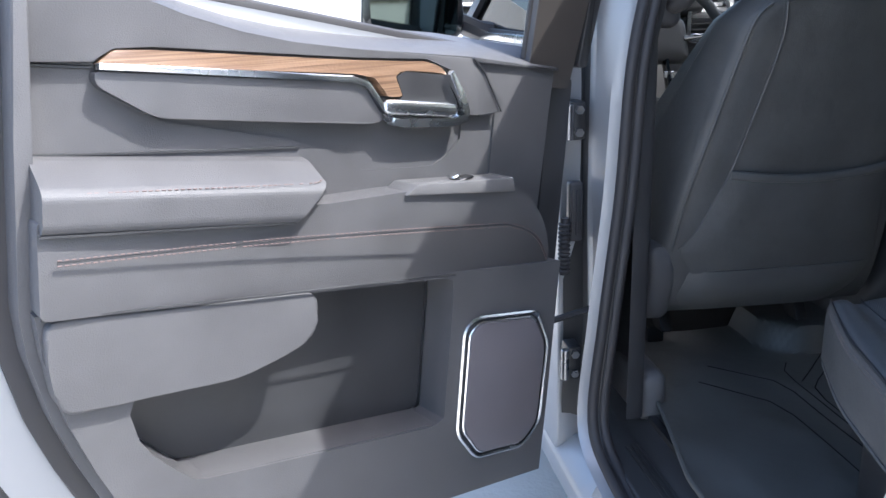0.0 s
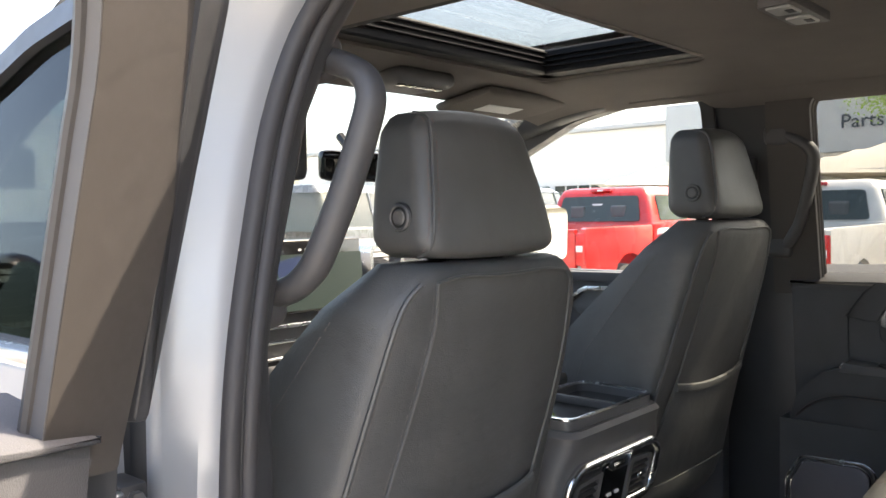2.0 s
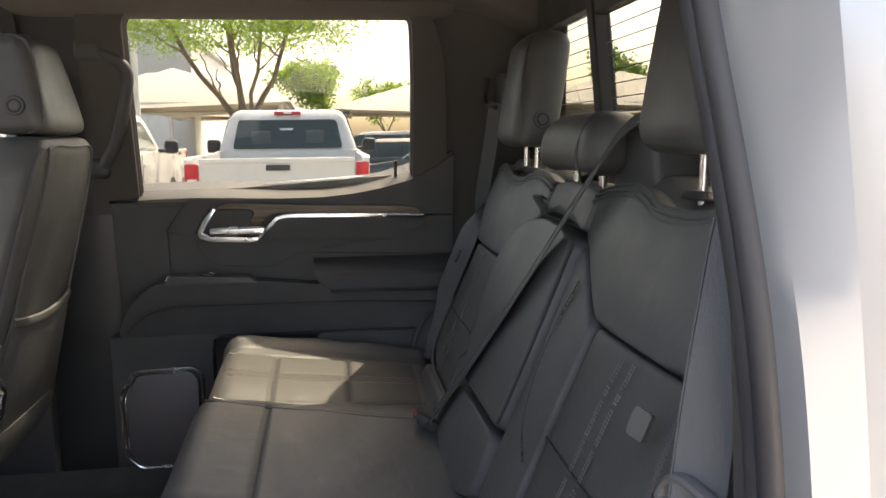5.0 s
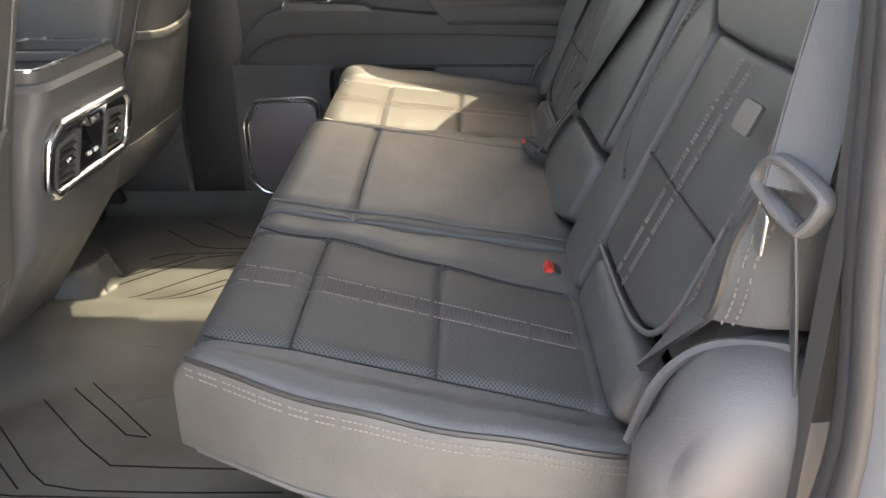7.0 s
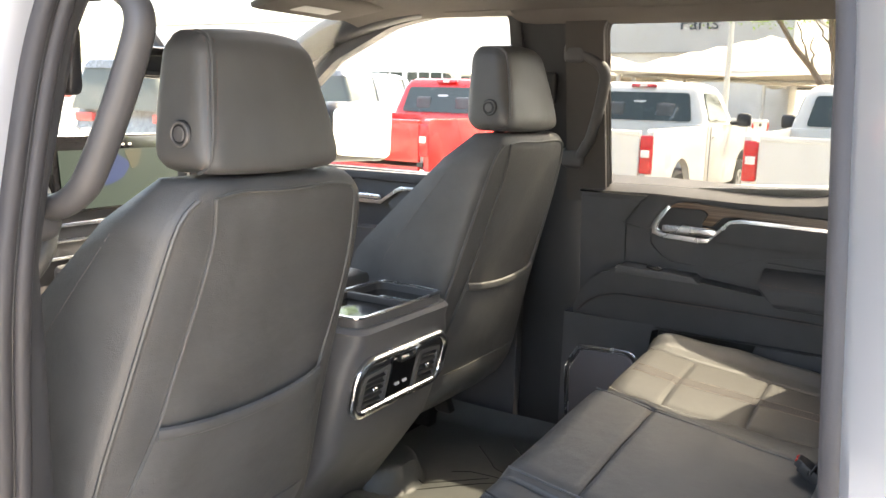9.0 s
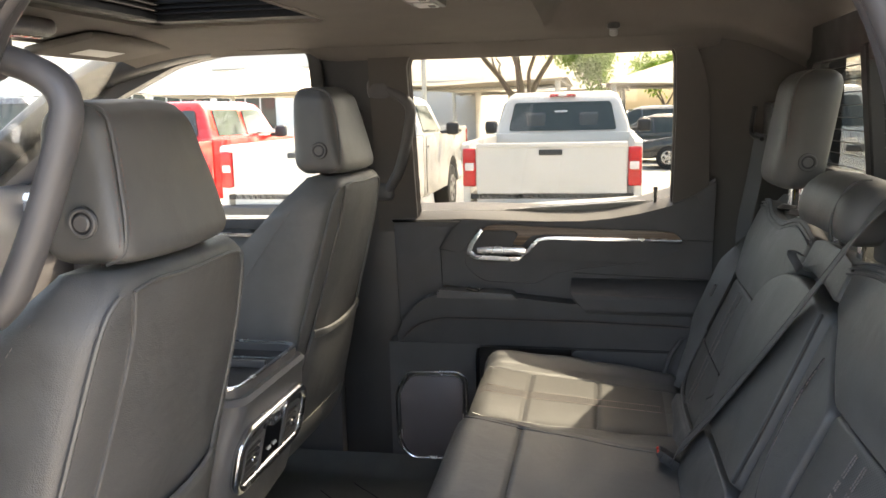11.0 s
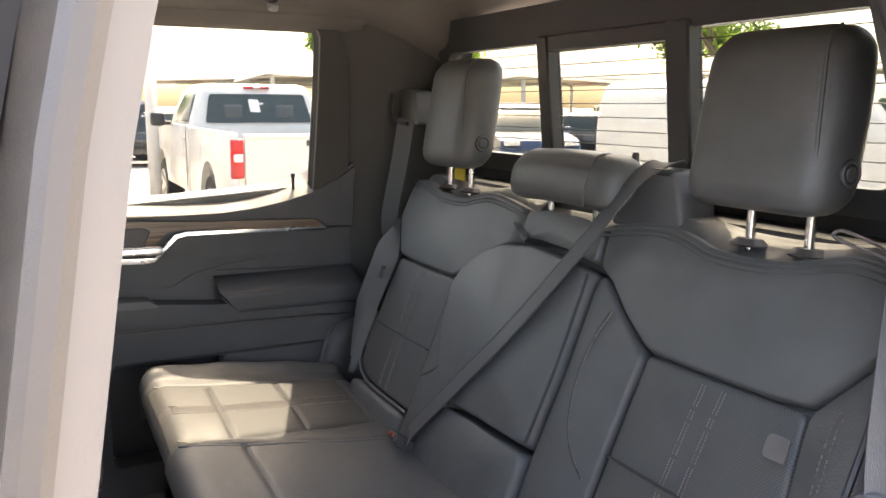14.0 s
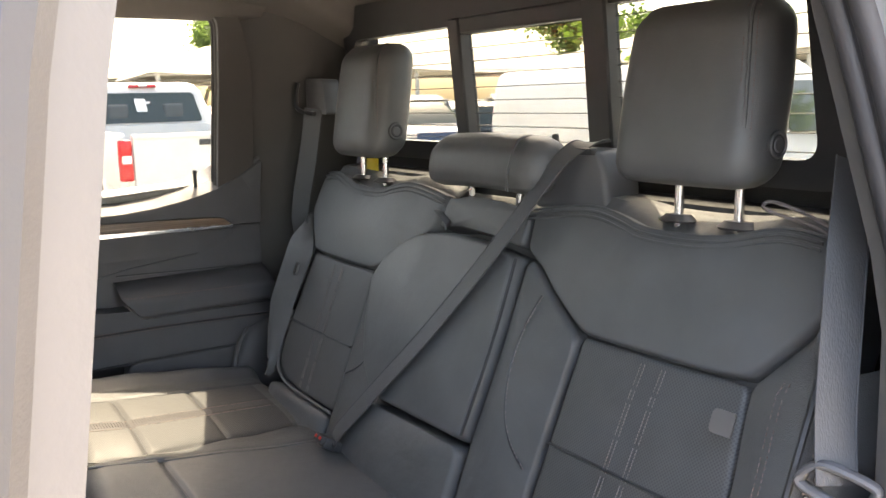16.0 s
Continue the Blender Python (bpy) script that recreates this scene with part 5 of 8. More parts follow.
def cushion(x0, x1, ix0, ix1, front, seams, label):
    """One bench cushion; ix0..ix1 the punched insert, or None."""
    st = thing("seat_cushion", ((x0 + x1) / 2, 0.7, 0.60), label, "seat cushion", "rear cushions")
    xc = (x0 + x1) / 2
    outer = -1 if x0 < -0.5 else (1 if x1 > 0.5 else 0)
    bx = (ix0 + ix1) / 2 if ix0 is not None else None

    def ridge(d, wide):
        return math.exp(-(d / wide) ** 2)

    def bent(s):
        """The insert leans outward to the rear; the outer edge curves in towards the front."""
        if outer:
            xo, near, far = (x0, ix0, ix1) if outer < 0 else (x1, ix1, ix0)
            xi = x1 if outer < 0 else x0
            for v in s.bm.verts:
                x, y = v.co.x, v.co.y
                aft = max(0.0, 0.83 - y)
                if (x - near) * outer > 0:
                    u = min(1.1, (x - near) / (xo - near))
                    v.co.x += outer * (0.14 * aft * (1 - u) - 0.082 * u * max(0.0, (y - 0.55) / 0.405) ** 2.5)
                elif (x - far) * outer > 0:
                    v.co.x += outer * aft * (0.25 + (0.14 - 0.25) * (x - far) / (near - far))
                else:
                    v.co.x += outer * aft * 0.25 * max(0.0, (x - xi) / (far - xi))
        return s

    def top(x, y):
        z = bench_z(x, y)
        for yy in seams:
            if ix0 is None or ix0 < x < ix1:
                z -= 0.0055 * ridge(y - yy, 0.005)
        if ix0 is not None:
            for xx in (ix0, ix1):
                z -= 0.006 * ridge(x - xx, 0.008) * smooth((front - 0.007 - y) / 0.03)
            if ix0 < x < ix1:
                z += 0.004 * (1 - abs(2 * (x - xc) / (ix1 - ix0)) ** 4)
                z -= 0.0015 * (ridge(x - bx + 0.019, 0.003) + ridge(x - bx - 0.019, 0.003))
            z += 0.0016 * math.sin(23 * x + 41 * y) * smooth((abs(x - xc) - 0.16) / 0.03)
        else:
            z += 0.0012 * math.sin(19 * x + 33 * y)
        return z

    def run(a, b, ra, rb, deep, n):
        """Places across and drops from one skirt over the top to the other; ra, rb the edge radii."""
        out = []
        for k in range(4):
            out.append((a, deep - (deep - ra) * k / 4))
        for k in range(5):
            t = math.pi / 2 * k / 5
            out.append((a + ra * (1 - math.cos(t)), ra * (1 - math.sin(t))))
        for k in range(n + 1):
            out.append((a + ra + (b - a - ra - rb) * k / n, 0.0))
        for k in range(1, 6):
            t = math.pi / 2 * k / 5
            out.append((b - rb + rb * math.sin(t), rb * (1 - math.cos(t))))
        for k in range(1, 5):
            out.append((b, rb + (deep - rb) * k / 4))
        return out
    skirt = 0.125 if outer else 0.17
    us = run(x0, x1, 0.024 if outer < 0 else 0.006, 0.024 if outer > 0 else 0.006, skirt, 84)
    vs = run(0.44, front, 0.03, 0.05, skirt, 84)
    grid = []
    for x, dx in us:
        row = []
        for y, dy in vs:
            yy = y - (0.03 * (dy - 0.05) / 0.12 if y > front - 0.012 and dy > 0.05 else 0.0)
            d = math.hypot(dx, dy) if max(dx, dy) < 0.06 else max(dx, dy)
            row.append(Vector((x, yy, max(0.78, top(min(max(x, x0 + 0.01), x1 - 0.01), min(y, front - 0.017)) - d))))
        grid.append(row)
    nu, nv = len(us), len(vs)

    def patch(test):
        s = Shape()
        keep, faces = {}, []
        verts = []
        for i in range(nu - 1):
            for j in range(nv - 1):
                mx, my = (us[i][0] + us[i + 1][0]) / 2, (vs[j][0] + vs[j + 1][0]) / 2
                if not test(mx, my, us[i][1] + vs[j][1]):
                    continue
                q = []
                for a, b in ((i, j), (i + 1, j), (i + 1, j + 1), (i, j + 1)):
                    if (a, b) not in keep:
                        keep[(a, b)] = len(verts)
                        verts.append(grid[a][b])
                    q.append(keep[(a, b)])
                faces.append(tuple(q))
        s.raw(verts, faces)
        return s

    def inside(x, y, d):
        return ix0 is not None and ix0 < x < ix1 and 0.49 < y < front - 0.01 and d < 0.03
    c = part("cushion", bent(patch(lambda x, y, d: not inside(x, y, d))), LEATHER, st, sharp=60)
    if ix0 is not None:
        ins = part("insert", bent(patch(lambda x, y, d: inside(x, y, d) and abs(x - bx) > 0.019)), PERF, st, "punched black leather insert", sharp=60)
        part("band", bent(patch(lambda x, y, d: inside(x, y, d) and abs(x - bx) <= 0.019)), RIBBED, ins, "ribbed band between stitch rows", sharp=60)
        for off in (-0.0195, 0.0195):
            s = Shape()
            stitch(s, [(bx + off, y, top(bx + off, y) + 0.0005) for y in [0.50 + (front - 0.532) * j / 24 for j in range(25)]], 0.0036, 0.0012, 0.0010)
            part("stitching", bent(s), THREAD_R, ins)
        s = Shape()
        for k in range(int((front - 0.532) / 0.0052)):
            y = 0.502 + 0.0052 * k
            if min(abs(y - yy) for yy in seams) > 0.006:
                s.tube([(bx - 0.012, y, top(bx - 0.012, y) + 0.0003), (bx + 0.012, y, top(bx + 0.012, y) + 0.0003)], 0.0008, sides=4)
        part("ribbing", bent(s), RIBBED, ins, "close cross ribs of the band")
        for yy in seams:
            s = Shape()
            s.tube([(x, yy, top(x, yy) + 0.0004) for x in [ix0 + (ix1 - ix0) * i / 16 for i in range(17)]], 0.0016, sides=5)
            part("cross_seam", bent(s), PLASTIC_D, ins)
        for xx in (ix0, ix1):
            s = Shape()
            s.tube([(xx, y, top(xx, y) + 0.0003) for y in [0.50 + (front - 0.522) * j / 16 for j in range(17)]], 0.0016, sides=5)
            part("side_seam", bent(s), PLASTIC_D, ins)
    else:
        s = Shape()
        s.tube([(x, 0.808, top(x, 0.808) + 0.0004) for x in [x0 + 0.03 + (x1 - x0 - 0.06) * i / 16 for i in range(17)]], 0.0016, sides=5)
        part("cross_seam", bent(s), PLASTIC_D, c)
        for sx in (-1, 1):
            s = Shape()
            xe = x0 if sx < 0 else x1
            s.tube(spline([(xe - sx * 0.012 - sx * 0.004 * math.sin(3 * k / 8), 0.93 - 0.056 * k, top(xe - sx * 0.03, 0.93 - 0.056 * k) + 0.0005) for k in range(9)], 3), 0.0022, sides=5)
            part("piping", bent(s), LEATHER2, c)
    if outer:
        xo = x0 if outer < 0 else x1
        ys = [0.47 + (front - 0.490) * j / 32 for j in range(33)]

        def edge(y, down):
            back = 0.024 - math.sqrt(max(0.0, 0.024 ** 2 - (0.024 - down) ** 2)) if down < 0.024 else 0.0
            return (xo + outer * (0.0008 - back), y, top(xo - outer * 0.01, y) - down)
        s = Shape()
        s.tube([edge(y, 0.008) for y in ys], 0.0036, sides=6)
        part("welt", bent(s), PLASTIC_D, c, "dark corded welt")
        s = Shape()
        s.tube([edge(y, skirt) for y in ys], 0.0035, sides=6)
        part("hem", bent(s), LEATHER2, c)
        for down in (0.019, 0.027):
            s = Shape()
            stitch(s, [edge(y, down) for y in ys], 0.0040, 0.0018, 0.0012)
            part("stitching", bent(s), THREAD, c)
    s = Shape()
    s.box((xc, 0.65, 0.72), ((x1 - x0) - 0.14, 0.36, 0.23), 0.02, 2)
    part("base", bent(s), PLASTIC_D, st)
    return st


cushion(-0.704, -0.222, -0.571, -0.278, 0.958, (0.836, 0.668), "black leather rear seat cushion with stitched ribbed band, driver side")
cushion(-0.220, 0.206, None, None, 0.955, (0.808,), "plain black leather middle rear seat cushion")
cushion(0.208, 0.690, 0.252, 0.540, 0.945, (0.812, 0.648), "black leather rear seat cushion with a sunlit patch")


def rear_y(z):
    """Front face of the rear backrests."""
    return 0.327 - 0.425 * (z - 1.251)


TILT_BACK = Matrix.Rotation(math.atan(0.425), 4, "X")


def on_back(x, z, h):
    return Vector((x, rear_y(z) + h * 0.92, z + h * 0.39))


def pillow(poly, proud, puff, corner=0.02, place=on_back, deep=0.04):
    """A soft upholstered panel over an outline: it rises steeply at the seam and swells to the middle."""
    line = rounded(poly, corner, 4)
    dense = []
    for i, a in enumerate(line):
        b = line[(i + 1) % len(line)]
        n = max(1, round(math.hypot(b[0] - a[0], b[1] - a[1]) / 0.012))
        dense += [(a[0] + (b[0] - a[0]) * k / n, a[1] + (b[1] - a[1]) * k / n) for k in range(n)]
    cx, cz = sum(p[0] for p in dense) / len(dense), sum(p[1] for p in dense) / len(dense)
    loops = []
    for f in (1.0, 0.9999, 0.992, 0.982, 0.970, 0.955, 0.93, 0.88, 0.80, 0.68, 0.5, 0.3, 0.1):
        rise = min(1.0, (1 - f) / 0.05)
        h = -deep if f == 1.0 else proud * (1 - (1 - rise) ** 2.4) + puff * (1 - f * f)
        row = []
        for x, z in dense:
            px, pz = cx + (x - cx) * f, cz + (z - cz) * f
            row.append(place(px, pz, h))
        loops.append(row)
    s = Shape()
    s.loft(loops, caps=True)
    return s


def backrest(fit, label, outer_x):
    """One rear backrest. fit: maps the driver's side outline to this one."""
    st = thing("rear_seat_back", (fit(-0.47), 0.3, 0.93), label, "seat back", "rear seat backs")

    def M(poly):
        q = [(fit(x), z) for x, z in poly]
        return q if fit(1) > fit(0) else q[::-1]
    s = Shape()
    lo, hi = sorted((fit(-0.185), fit(-0.728)))
    s.pad(((lo + hi) / 2, rear_y(1.17) - 0.092, 1.175), (hi - lo, 0.13, 0.52), 0.03, 14, None, TILT_BACK)
    b = part("backrest", s, LEATHER, st)
    up = [(-0.187, 1.420), (-0.26, 1.432), (-0.33, 1.437), (-0.385, 1.428), (-0.428, 1.418), (-0.50, 1.416), (-0.569, 1.422), (-0.644, 1.440), (-0.70, 1.436), (-0.722, 1.41), (-0.726, 1.345), (-0.69, 1.30), (-0.655, 1.262), (-0.60, 1.257), (-0.45, 1.256), (-0.37, 1.257), (-0.33, 1.277), (-0.285, 1.303), (-0.24, 1.335), (-0.196, 1.356)]
    part("upper_pad", pillow(M(up), 0.012, 0.008, 0.012), LEATHER2, st, sharp=70)
    s = Shape()
    crest = [(p.x, p.y) for p in spline([(x, z, 0) for x, z in up[:10]], 4)]
    s.slab([[on_back(fit(x), z - 0.004, 0.004), on_back(fit(x), z + 0.001, -0.012), Vector((fit(x), 0.222, z + 0.012)), Vector((fit(x), 0.19, z * 0.5 + 0.732)), Vector((fit(x), 0.165, 1.432))] for x, z in crest], 0.004)
    part("top_panel", s, LEATHER, st)
    for k, off in enumerate((0.003, 0.011, 0.019)):
        s = Shape()
        s.tube([on_back(fit(x), z - off, 0.0115 + (0.004 if k else 0.0)) for x, z in [(p.x, p.y) for p in spline([(x, z, 0) for x, z in up[:9]], 4)]], 0.0026, sides=6)
        part("rib", s, LEATHER, st)
    ins = [(-0.370, 1.2535), (-0.50, 1.2525), (-0.652, 1.2555), (-0.664, 1.13), (-0.668, 1.035), (-0.645, 0.999), (-0.60, 0.982), (-0.53, 0.976), (-0.362, 0.976), (-0.365, 1.10)]
    i = part("insert", pillow(M(ins), 0.004, 0.006, 0.012), PERF_B, st, "punched black leather insert", sharp=70)
    s = Shape()
    s.tube([on_back(fit(x), 1.102, 0.0085 + 0.003 * (1 - ((x + 0.515) / 0.15) ** 2)) for x in [-0.368 - 0.296 * k / 10 for k in range(11)]], 0.0022, sides=6)
    part("cross_seam", s, PLASTIC_D, i)
    hem = spline([(-0.666, 1.12, 0), (-0.670, 1.035, 0), (-0.648, 0.996, 0), (-0.60, 0.978, 0), (-0.53, 0.972, 0), (-0.365, 0.972, 0)], 5)
    s = Shape()
    s.tube([on_back(fit(p.x), p.y, 0.007) for p in hem], 0.0035, sides=6)
    part("piping", s, LEATHER2, i)
    s = Shape()
    s.pad(on_back(fit(-0.52), 0.932, -0.012), (0.30, 0.05, 0.075), 0.02, 8, None, TILT_BACK)
    part("lower_roll", s, LEATHER, st)
    xm, x_low = -0.514, -0.502
    zs = [1.243 - 0.26 * k / 16 for k in range(17)]

    def bandx(z):
        return xm + (x_low - xm) * (1.25 - z) / 0.18
    for o in (-0.021, -0.0145, 0.0145, 0.021):
        s = Shape()
        stitch(s, [on_back(fit(bandx(z) + o), z, 0.0118 - 0.002 * smooth((z - 1.20) / 0.04)) for z in zs], 0.0034, 0.0014, 0.0009)
        part("stitching", s, THREAD, i)
    inner = [(-0.208, 1.345), (-0.24, 1.330), (-0.285, 1.298), (-0.33, 1.272), (-0.364, 1.251), (-0.358, 1.10), (-0.355, 0.90), (-0.21, 0.90), (-0.206, 1.04), (-0.212, 1.2)]
    bo = part("inner_bolster", pillow(M(inner), 0.010, 0.008, 0.014), LEATHER, st, sharp=70)
    curve = spline([(-0.276, 1.292, 0), (-0.259, 1.245, 0), (-0.254, 1.183, 0), (-0.269, 1.124, 0), (-0.30, 1.082, 0), (-0.345, 1.055, 0)], 5)
    s = Shape()
    stitch(s, [on_back(fit(p.x), p.y, 0.0172) for p in curve], 0.005, 0.0025, 0.0011)
    part("stitching", s, THREAD, bo)
    s = Shape()
    s.tube([on_back(fit(p.x + 0.004), p.y, 0.0168) for p in curve], 0.0018, sides=5)
    part("seam", s, PLASTIC_D, bo)
    aside = 0.02 if outer_x else 0.0

    def bolster(z, u):
        """u runs from the insert's edge out to the welt."""
        xi = -0.675 + 0.005 * smooth((z - 0.97) / 0.16) + 0.010 * smooth((z - 1.13) / 0.12) - 0.066 * max(0.0, (z - 1.256) / 0.079)
        xo = -0.752 + 0.077 * max(0.0, (1.066 - z) / 0.096) + 0.028 * max(0.0, (z - 1.25) / 0.085) ** 2 + aside
        rise = 0.018 + 0.017 * smooth((z - 1.06) / 0.08) - 0.022 * smooth((z - 1.26) / 0.075)
        return on_back(fit(xi + (min(xo, xi) - xi) * u), z, 0.005 + (rise - 0.005) * u ** 1.2 + 0.007 * math.sin(math.pi * u))
    s = Shape()
    s.slab([[bolster(0.97 + 0.365 * k / 30, u / 8) for u in range(9)] for k in range(31)], 0.006)
    ob = part("outer_bolster", s, LEATHER, st, sharp=70)
    for o in (-0.0045, 0.0045):
        s = Shape()
        stitch(s, [bolster(z, 0.55 + o * 12) + Vector((0, 0.0045, 0.002)) for z in [1.02 + 0.25 * k / 16 for k in range(17)]], 0.0045, 0.0025, 0.0008)
        part("stitching", s, THREAD_D, ob)
    rim = [bolster(z, 1.0) for z in [1.062 + 0.22 * k / 20 for k in range(21)]]
    aft = Vector((fit(-0.79) - fit(-0.745), -0.072, 0.013))
    s = Shape()
    s.slab([[q + aft * f + Vector((math.copysign(0.006, aft.x) * math.sin(math.pi * f), 0, 0)) for f in (0.0, 0.15, 0.35, 0.6, 0.85, 1.0, 1.3)] for q in rim], 0.004)
    sd = part("side_panel", s, LEATHER, ob, "smooth leather side of the bolster", sharp=60)
    s = Shape()
    s.tube(rim, 0.0042, sides=6)
    part("welt", s, PLASTIC_D, ob, "dark corded welt")
    for o in (0.14, 0.25):
        s = Shape()
        stitch(s, [q + aft * o + Vector((math.copysign(0.0065, aft.x), 0.001, 0)) for q in rim], 0.0045, 0.0025, 0.0012)
        part("stitching", s, THREAD, ob)
    s = Shape()
    s.prism(rounded([(-0.014, -0.015), (0.011, -0.015), (0.014, -0.010), (0.014, 0.010), (0.011, 0.015), (-0.014, 0.015)], 0.003, 3), -0.0025, 0.0025, "y", 0.001, 1)
    s.bm.transform(Matrix.Translation(on_back(fit(-0.655), 1.209, 0.038)) @ TILT_BACK @ Matrix.Rotation(math.copysign(0.25, -fit(-0.6)), 4, "Z"))
    part("release_tab", s, TABMETAL if fit(-0.6) < 0 else PLASTIC_D, st, "small satin metal release tab")
    return st


backrest(lambda x: x, "black leather rear backrest, driver side, with stitched band", False)
backrest(lambda x: -x - 0.125, "black leather rear backrest, passenger side, with stitched band", True)

# middle backrest with fold-down armrest
mb = thing("middle_seat_back", (0, 0.3, 0.93), "black leather middle backrest with folded armrest", "seat back", "rear seat backs")
s = Shape()
s.pad((-0.03, rear_y(1.18) - 0.10, 1.17), (0.32, 0.12, 0.52), 0.03, 10, None, TILT_BACK)
part("backrest", s, LEATHER, mb)
arm = [(-0.196, 1.046), (-0.02, 1.043), (0.10, 1.041), (0.165, 1.09), (0.205, 1.16), (0.232, 1.245), (0.205, 1.29), (0.165, 1.322), (0.09, 1.350), (-0.003, 1.360), (-0.10, 1.356), (-0.194, 1.342), (-0.202, 1.20)]
am = part("folded_armrest", pillow(arm[::-1], 0.024, 0.008, 0.016), LEATHER2, mb, "padded fold-down armrest", sharp=70)
s = Shape()
s.tube([on_back(x, z, 0.021) for x, z in [(-0.190 - 0.006 * math.sin(math.pi * k / 8), 1.056 + 0.28 * k / 8) for k in range(9)]], 0.0032, sides=6)
part("piping", s, PLASTIC_D, am)
low = [(-0.198, 1.038), (0.0, 1.036), (0.115, 1.032), (0.16, 0.99), (0.17, 0.93), (0.06, 0.915), (-0.12, 0.915), (-0.200, 0.94)]
part("lower_roll", pillow(low, 0.022, 0.010, 0.02), LEATHER, mb, sharp=70)
cap = [(-0.184, 1.356), (-0.10, 1.366), (-0.003, 1.370), (0.066, 1.362), (0.064, 1.415), (0.0, 1.425), (-0.10, 1.425), (-0.182, 1.415)]
part("top_roll", pillow(cap, 0.010, 0.005, 0.01), LEATHER2, mb, sharp=70)
pl = thing("pull_loop", (0.03, 0.28, 1.39), "small black webbing pull loop", "pull loop")
s = Shape()
s.tube(spline([(0.055, 0.288, 1.392), (0.045, 0.305, 1.402), (0.025, 0.312, 1.398), (0.012, 0.305, 1.382), (0.022, 0.298, 1.372), (0.04, 0.29, 1.38)], 6), 0, sides=6, flat=(0.008, 0.0015))
part("loop", s, BELT, pl)


def rear_head(xc, half, post_x, label):
    h = thing("head_restraint", (xc, 0.22, 1.44), label, "head restraint", "rear head restraints")
    s = Shape()

    def bend(p, l):
        l.x *= 1 - 0.10 * max(0, p.z) ** 1.5
        l.y += -0.020 * p.z + 0.008 * (1 - p.x * p.x) * (1 if p.y > 0 else 0)
        return l
    s.pad((xc, 0.222, 1.606), (2 * half, 0.098, 0.246), 0.04, 14, bend)
    b = part("pad", s, LEATHER2, h)
    line = spline([(xc - half + 0.024, 0.266, 1.510), (xc - half + 0.019, 0.271, 1.555), (xc - half + 0.021, 0.265, 1.645), (xc - half + 0.030, 0.248, 1.708), (xc - half + 0.034, 0.222, 1.727)], 5)
    s = Shape()
    s.tube(line, 0.0026, sides=6)
    part("piping", s, LEATHER, b)
    for off in (-0.008, 0.008):
        s = Shape()
        stitch(s, [p + Vector((off, -0.002 if off < 0 else 0.0015, 0)) for p in line], 0.004, 0.0025, 0.0008)
        part("stitching", s, THREAD_D, b)
    s = Shape()
    s.drum((xc - half + 0.01, 0.230, 1.541), (xc - half - 0.0025, 0.230, 1.541), 0.019, 24, bevel=0.002)
    bt = part("release_button", s, PLASTIC_D, b)
    s = Shape()
    s.tube([(xc - half - 0.0025, 0.230 + 0.0155 * math.cos(a), 1.541 + 0.0155 * math.sin(a)) for a in [2 * math.pi * k / 24 for k in range(24)]], 0.0022, sides=6, closed=True)
    part("button_ring", s, PLASTIC, bt)
    s = Shape()
    s.drum((xc - half, 0.230, 1.541), (xc - half - 0.0045, 0.230, 1.541), 0.010, 20, bevel=0.0015)
    part("button_cap", s, PLASTIC, bt)
    for x in (post_x - 0.050, post_x + 0.050):
        s = Shape()
        s.drum((x, 0.228, 1.40), (x, 0.224, 1.53), 0.007, 14)
        part("post", s, CHROME, h, "chrome post")
        s = Shape()
        s.drum((x, 0.228, 1.426), (x, 0.227, 1.4375), 0.028, 24, r2=0.021, bevel=0.003)
        part("post_collar", s, TABMETAL, h, "oval satin collar round the post")
    return h


rear_head(-0.487, 0.122, -0.506, "black leather rear head restraint, driver side, on chrome posts")
rear_head(0.416, 0.107, 0.413, "black leather rear head restraint, passenger side, on chrome posts")
ch = thing("head_restraint", (0.0, 0.24, 1.44), "low black leather roll head restraint of the middle seat", "head restraint", "rear head restraints")
s = Shape()
s.pad((-0.048, 0.245, 1.490), (0.330, 0.095, 0.098), 0.043, 12, lambda p, l: Vector((l.x, l.y - 0.01 * p.z, l.z + 0.006 * (1 - p.x ** 2))))
part("roll", s, LEATHER2, ch)
s = Shape()
s.tube(spline([(-0.150, 0.295, 1.452), (-0.153, 0.294, 1.490), (-0.150, 0.27, 1.535), (-0.150, 0.24, 1.542)], 5), 0.0025, sides=6)
part("piping", s, LEATHER, ch)
for x in (-0.118, 0.022):
    s = Shape()
    s.drum((x, 0.24, 1.40), (x, 0.24, 1.47), 0.007, 12)
    part("post", s, CHROME, ch)

# belt outlet box behind the middle seat, rear shelf trim
bx = thing("belt_outlet", (-0.19, 0.20, 1.44), "black plastic shoulder belt outlet box", "belt outlet")
s = Shape()
s.prism([(-0.150, 1.42), (-0.325, 1.42), (-0.316, 1.49), (-0.300, 1.522), (-0.165, 1.522)], 0.155, 0.235, "y", 0.010, 3)
part("box", s, PLASTIC, bx)
s = Shape()
s.box((-0.262, 0.236, 1.520), (0.066, 0.016, 0.012), 0.004, 2)
part("slot_lip", s, PLASTIC_D, bx, "dark lip of the belt slot")

s = Shape()
s.box((0, 0.15, 1.425), (1.30, 0.08, 0.05), 0.015, 2)
tagged(part("rear_shelf", s, PLASTIC_D), "black trim ledge under the rear window", "ledge", kind="structure")


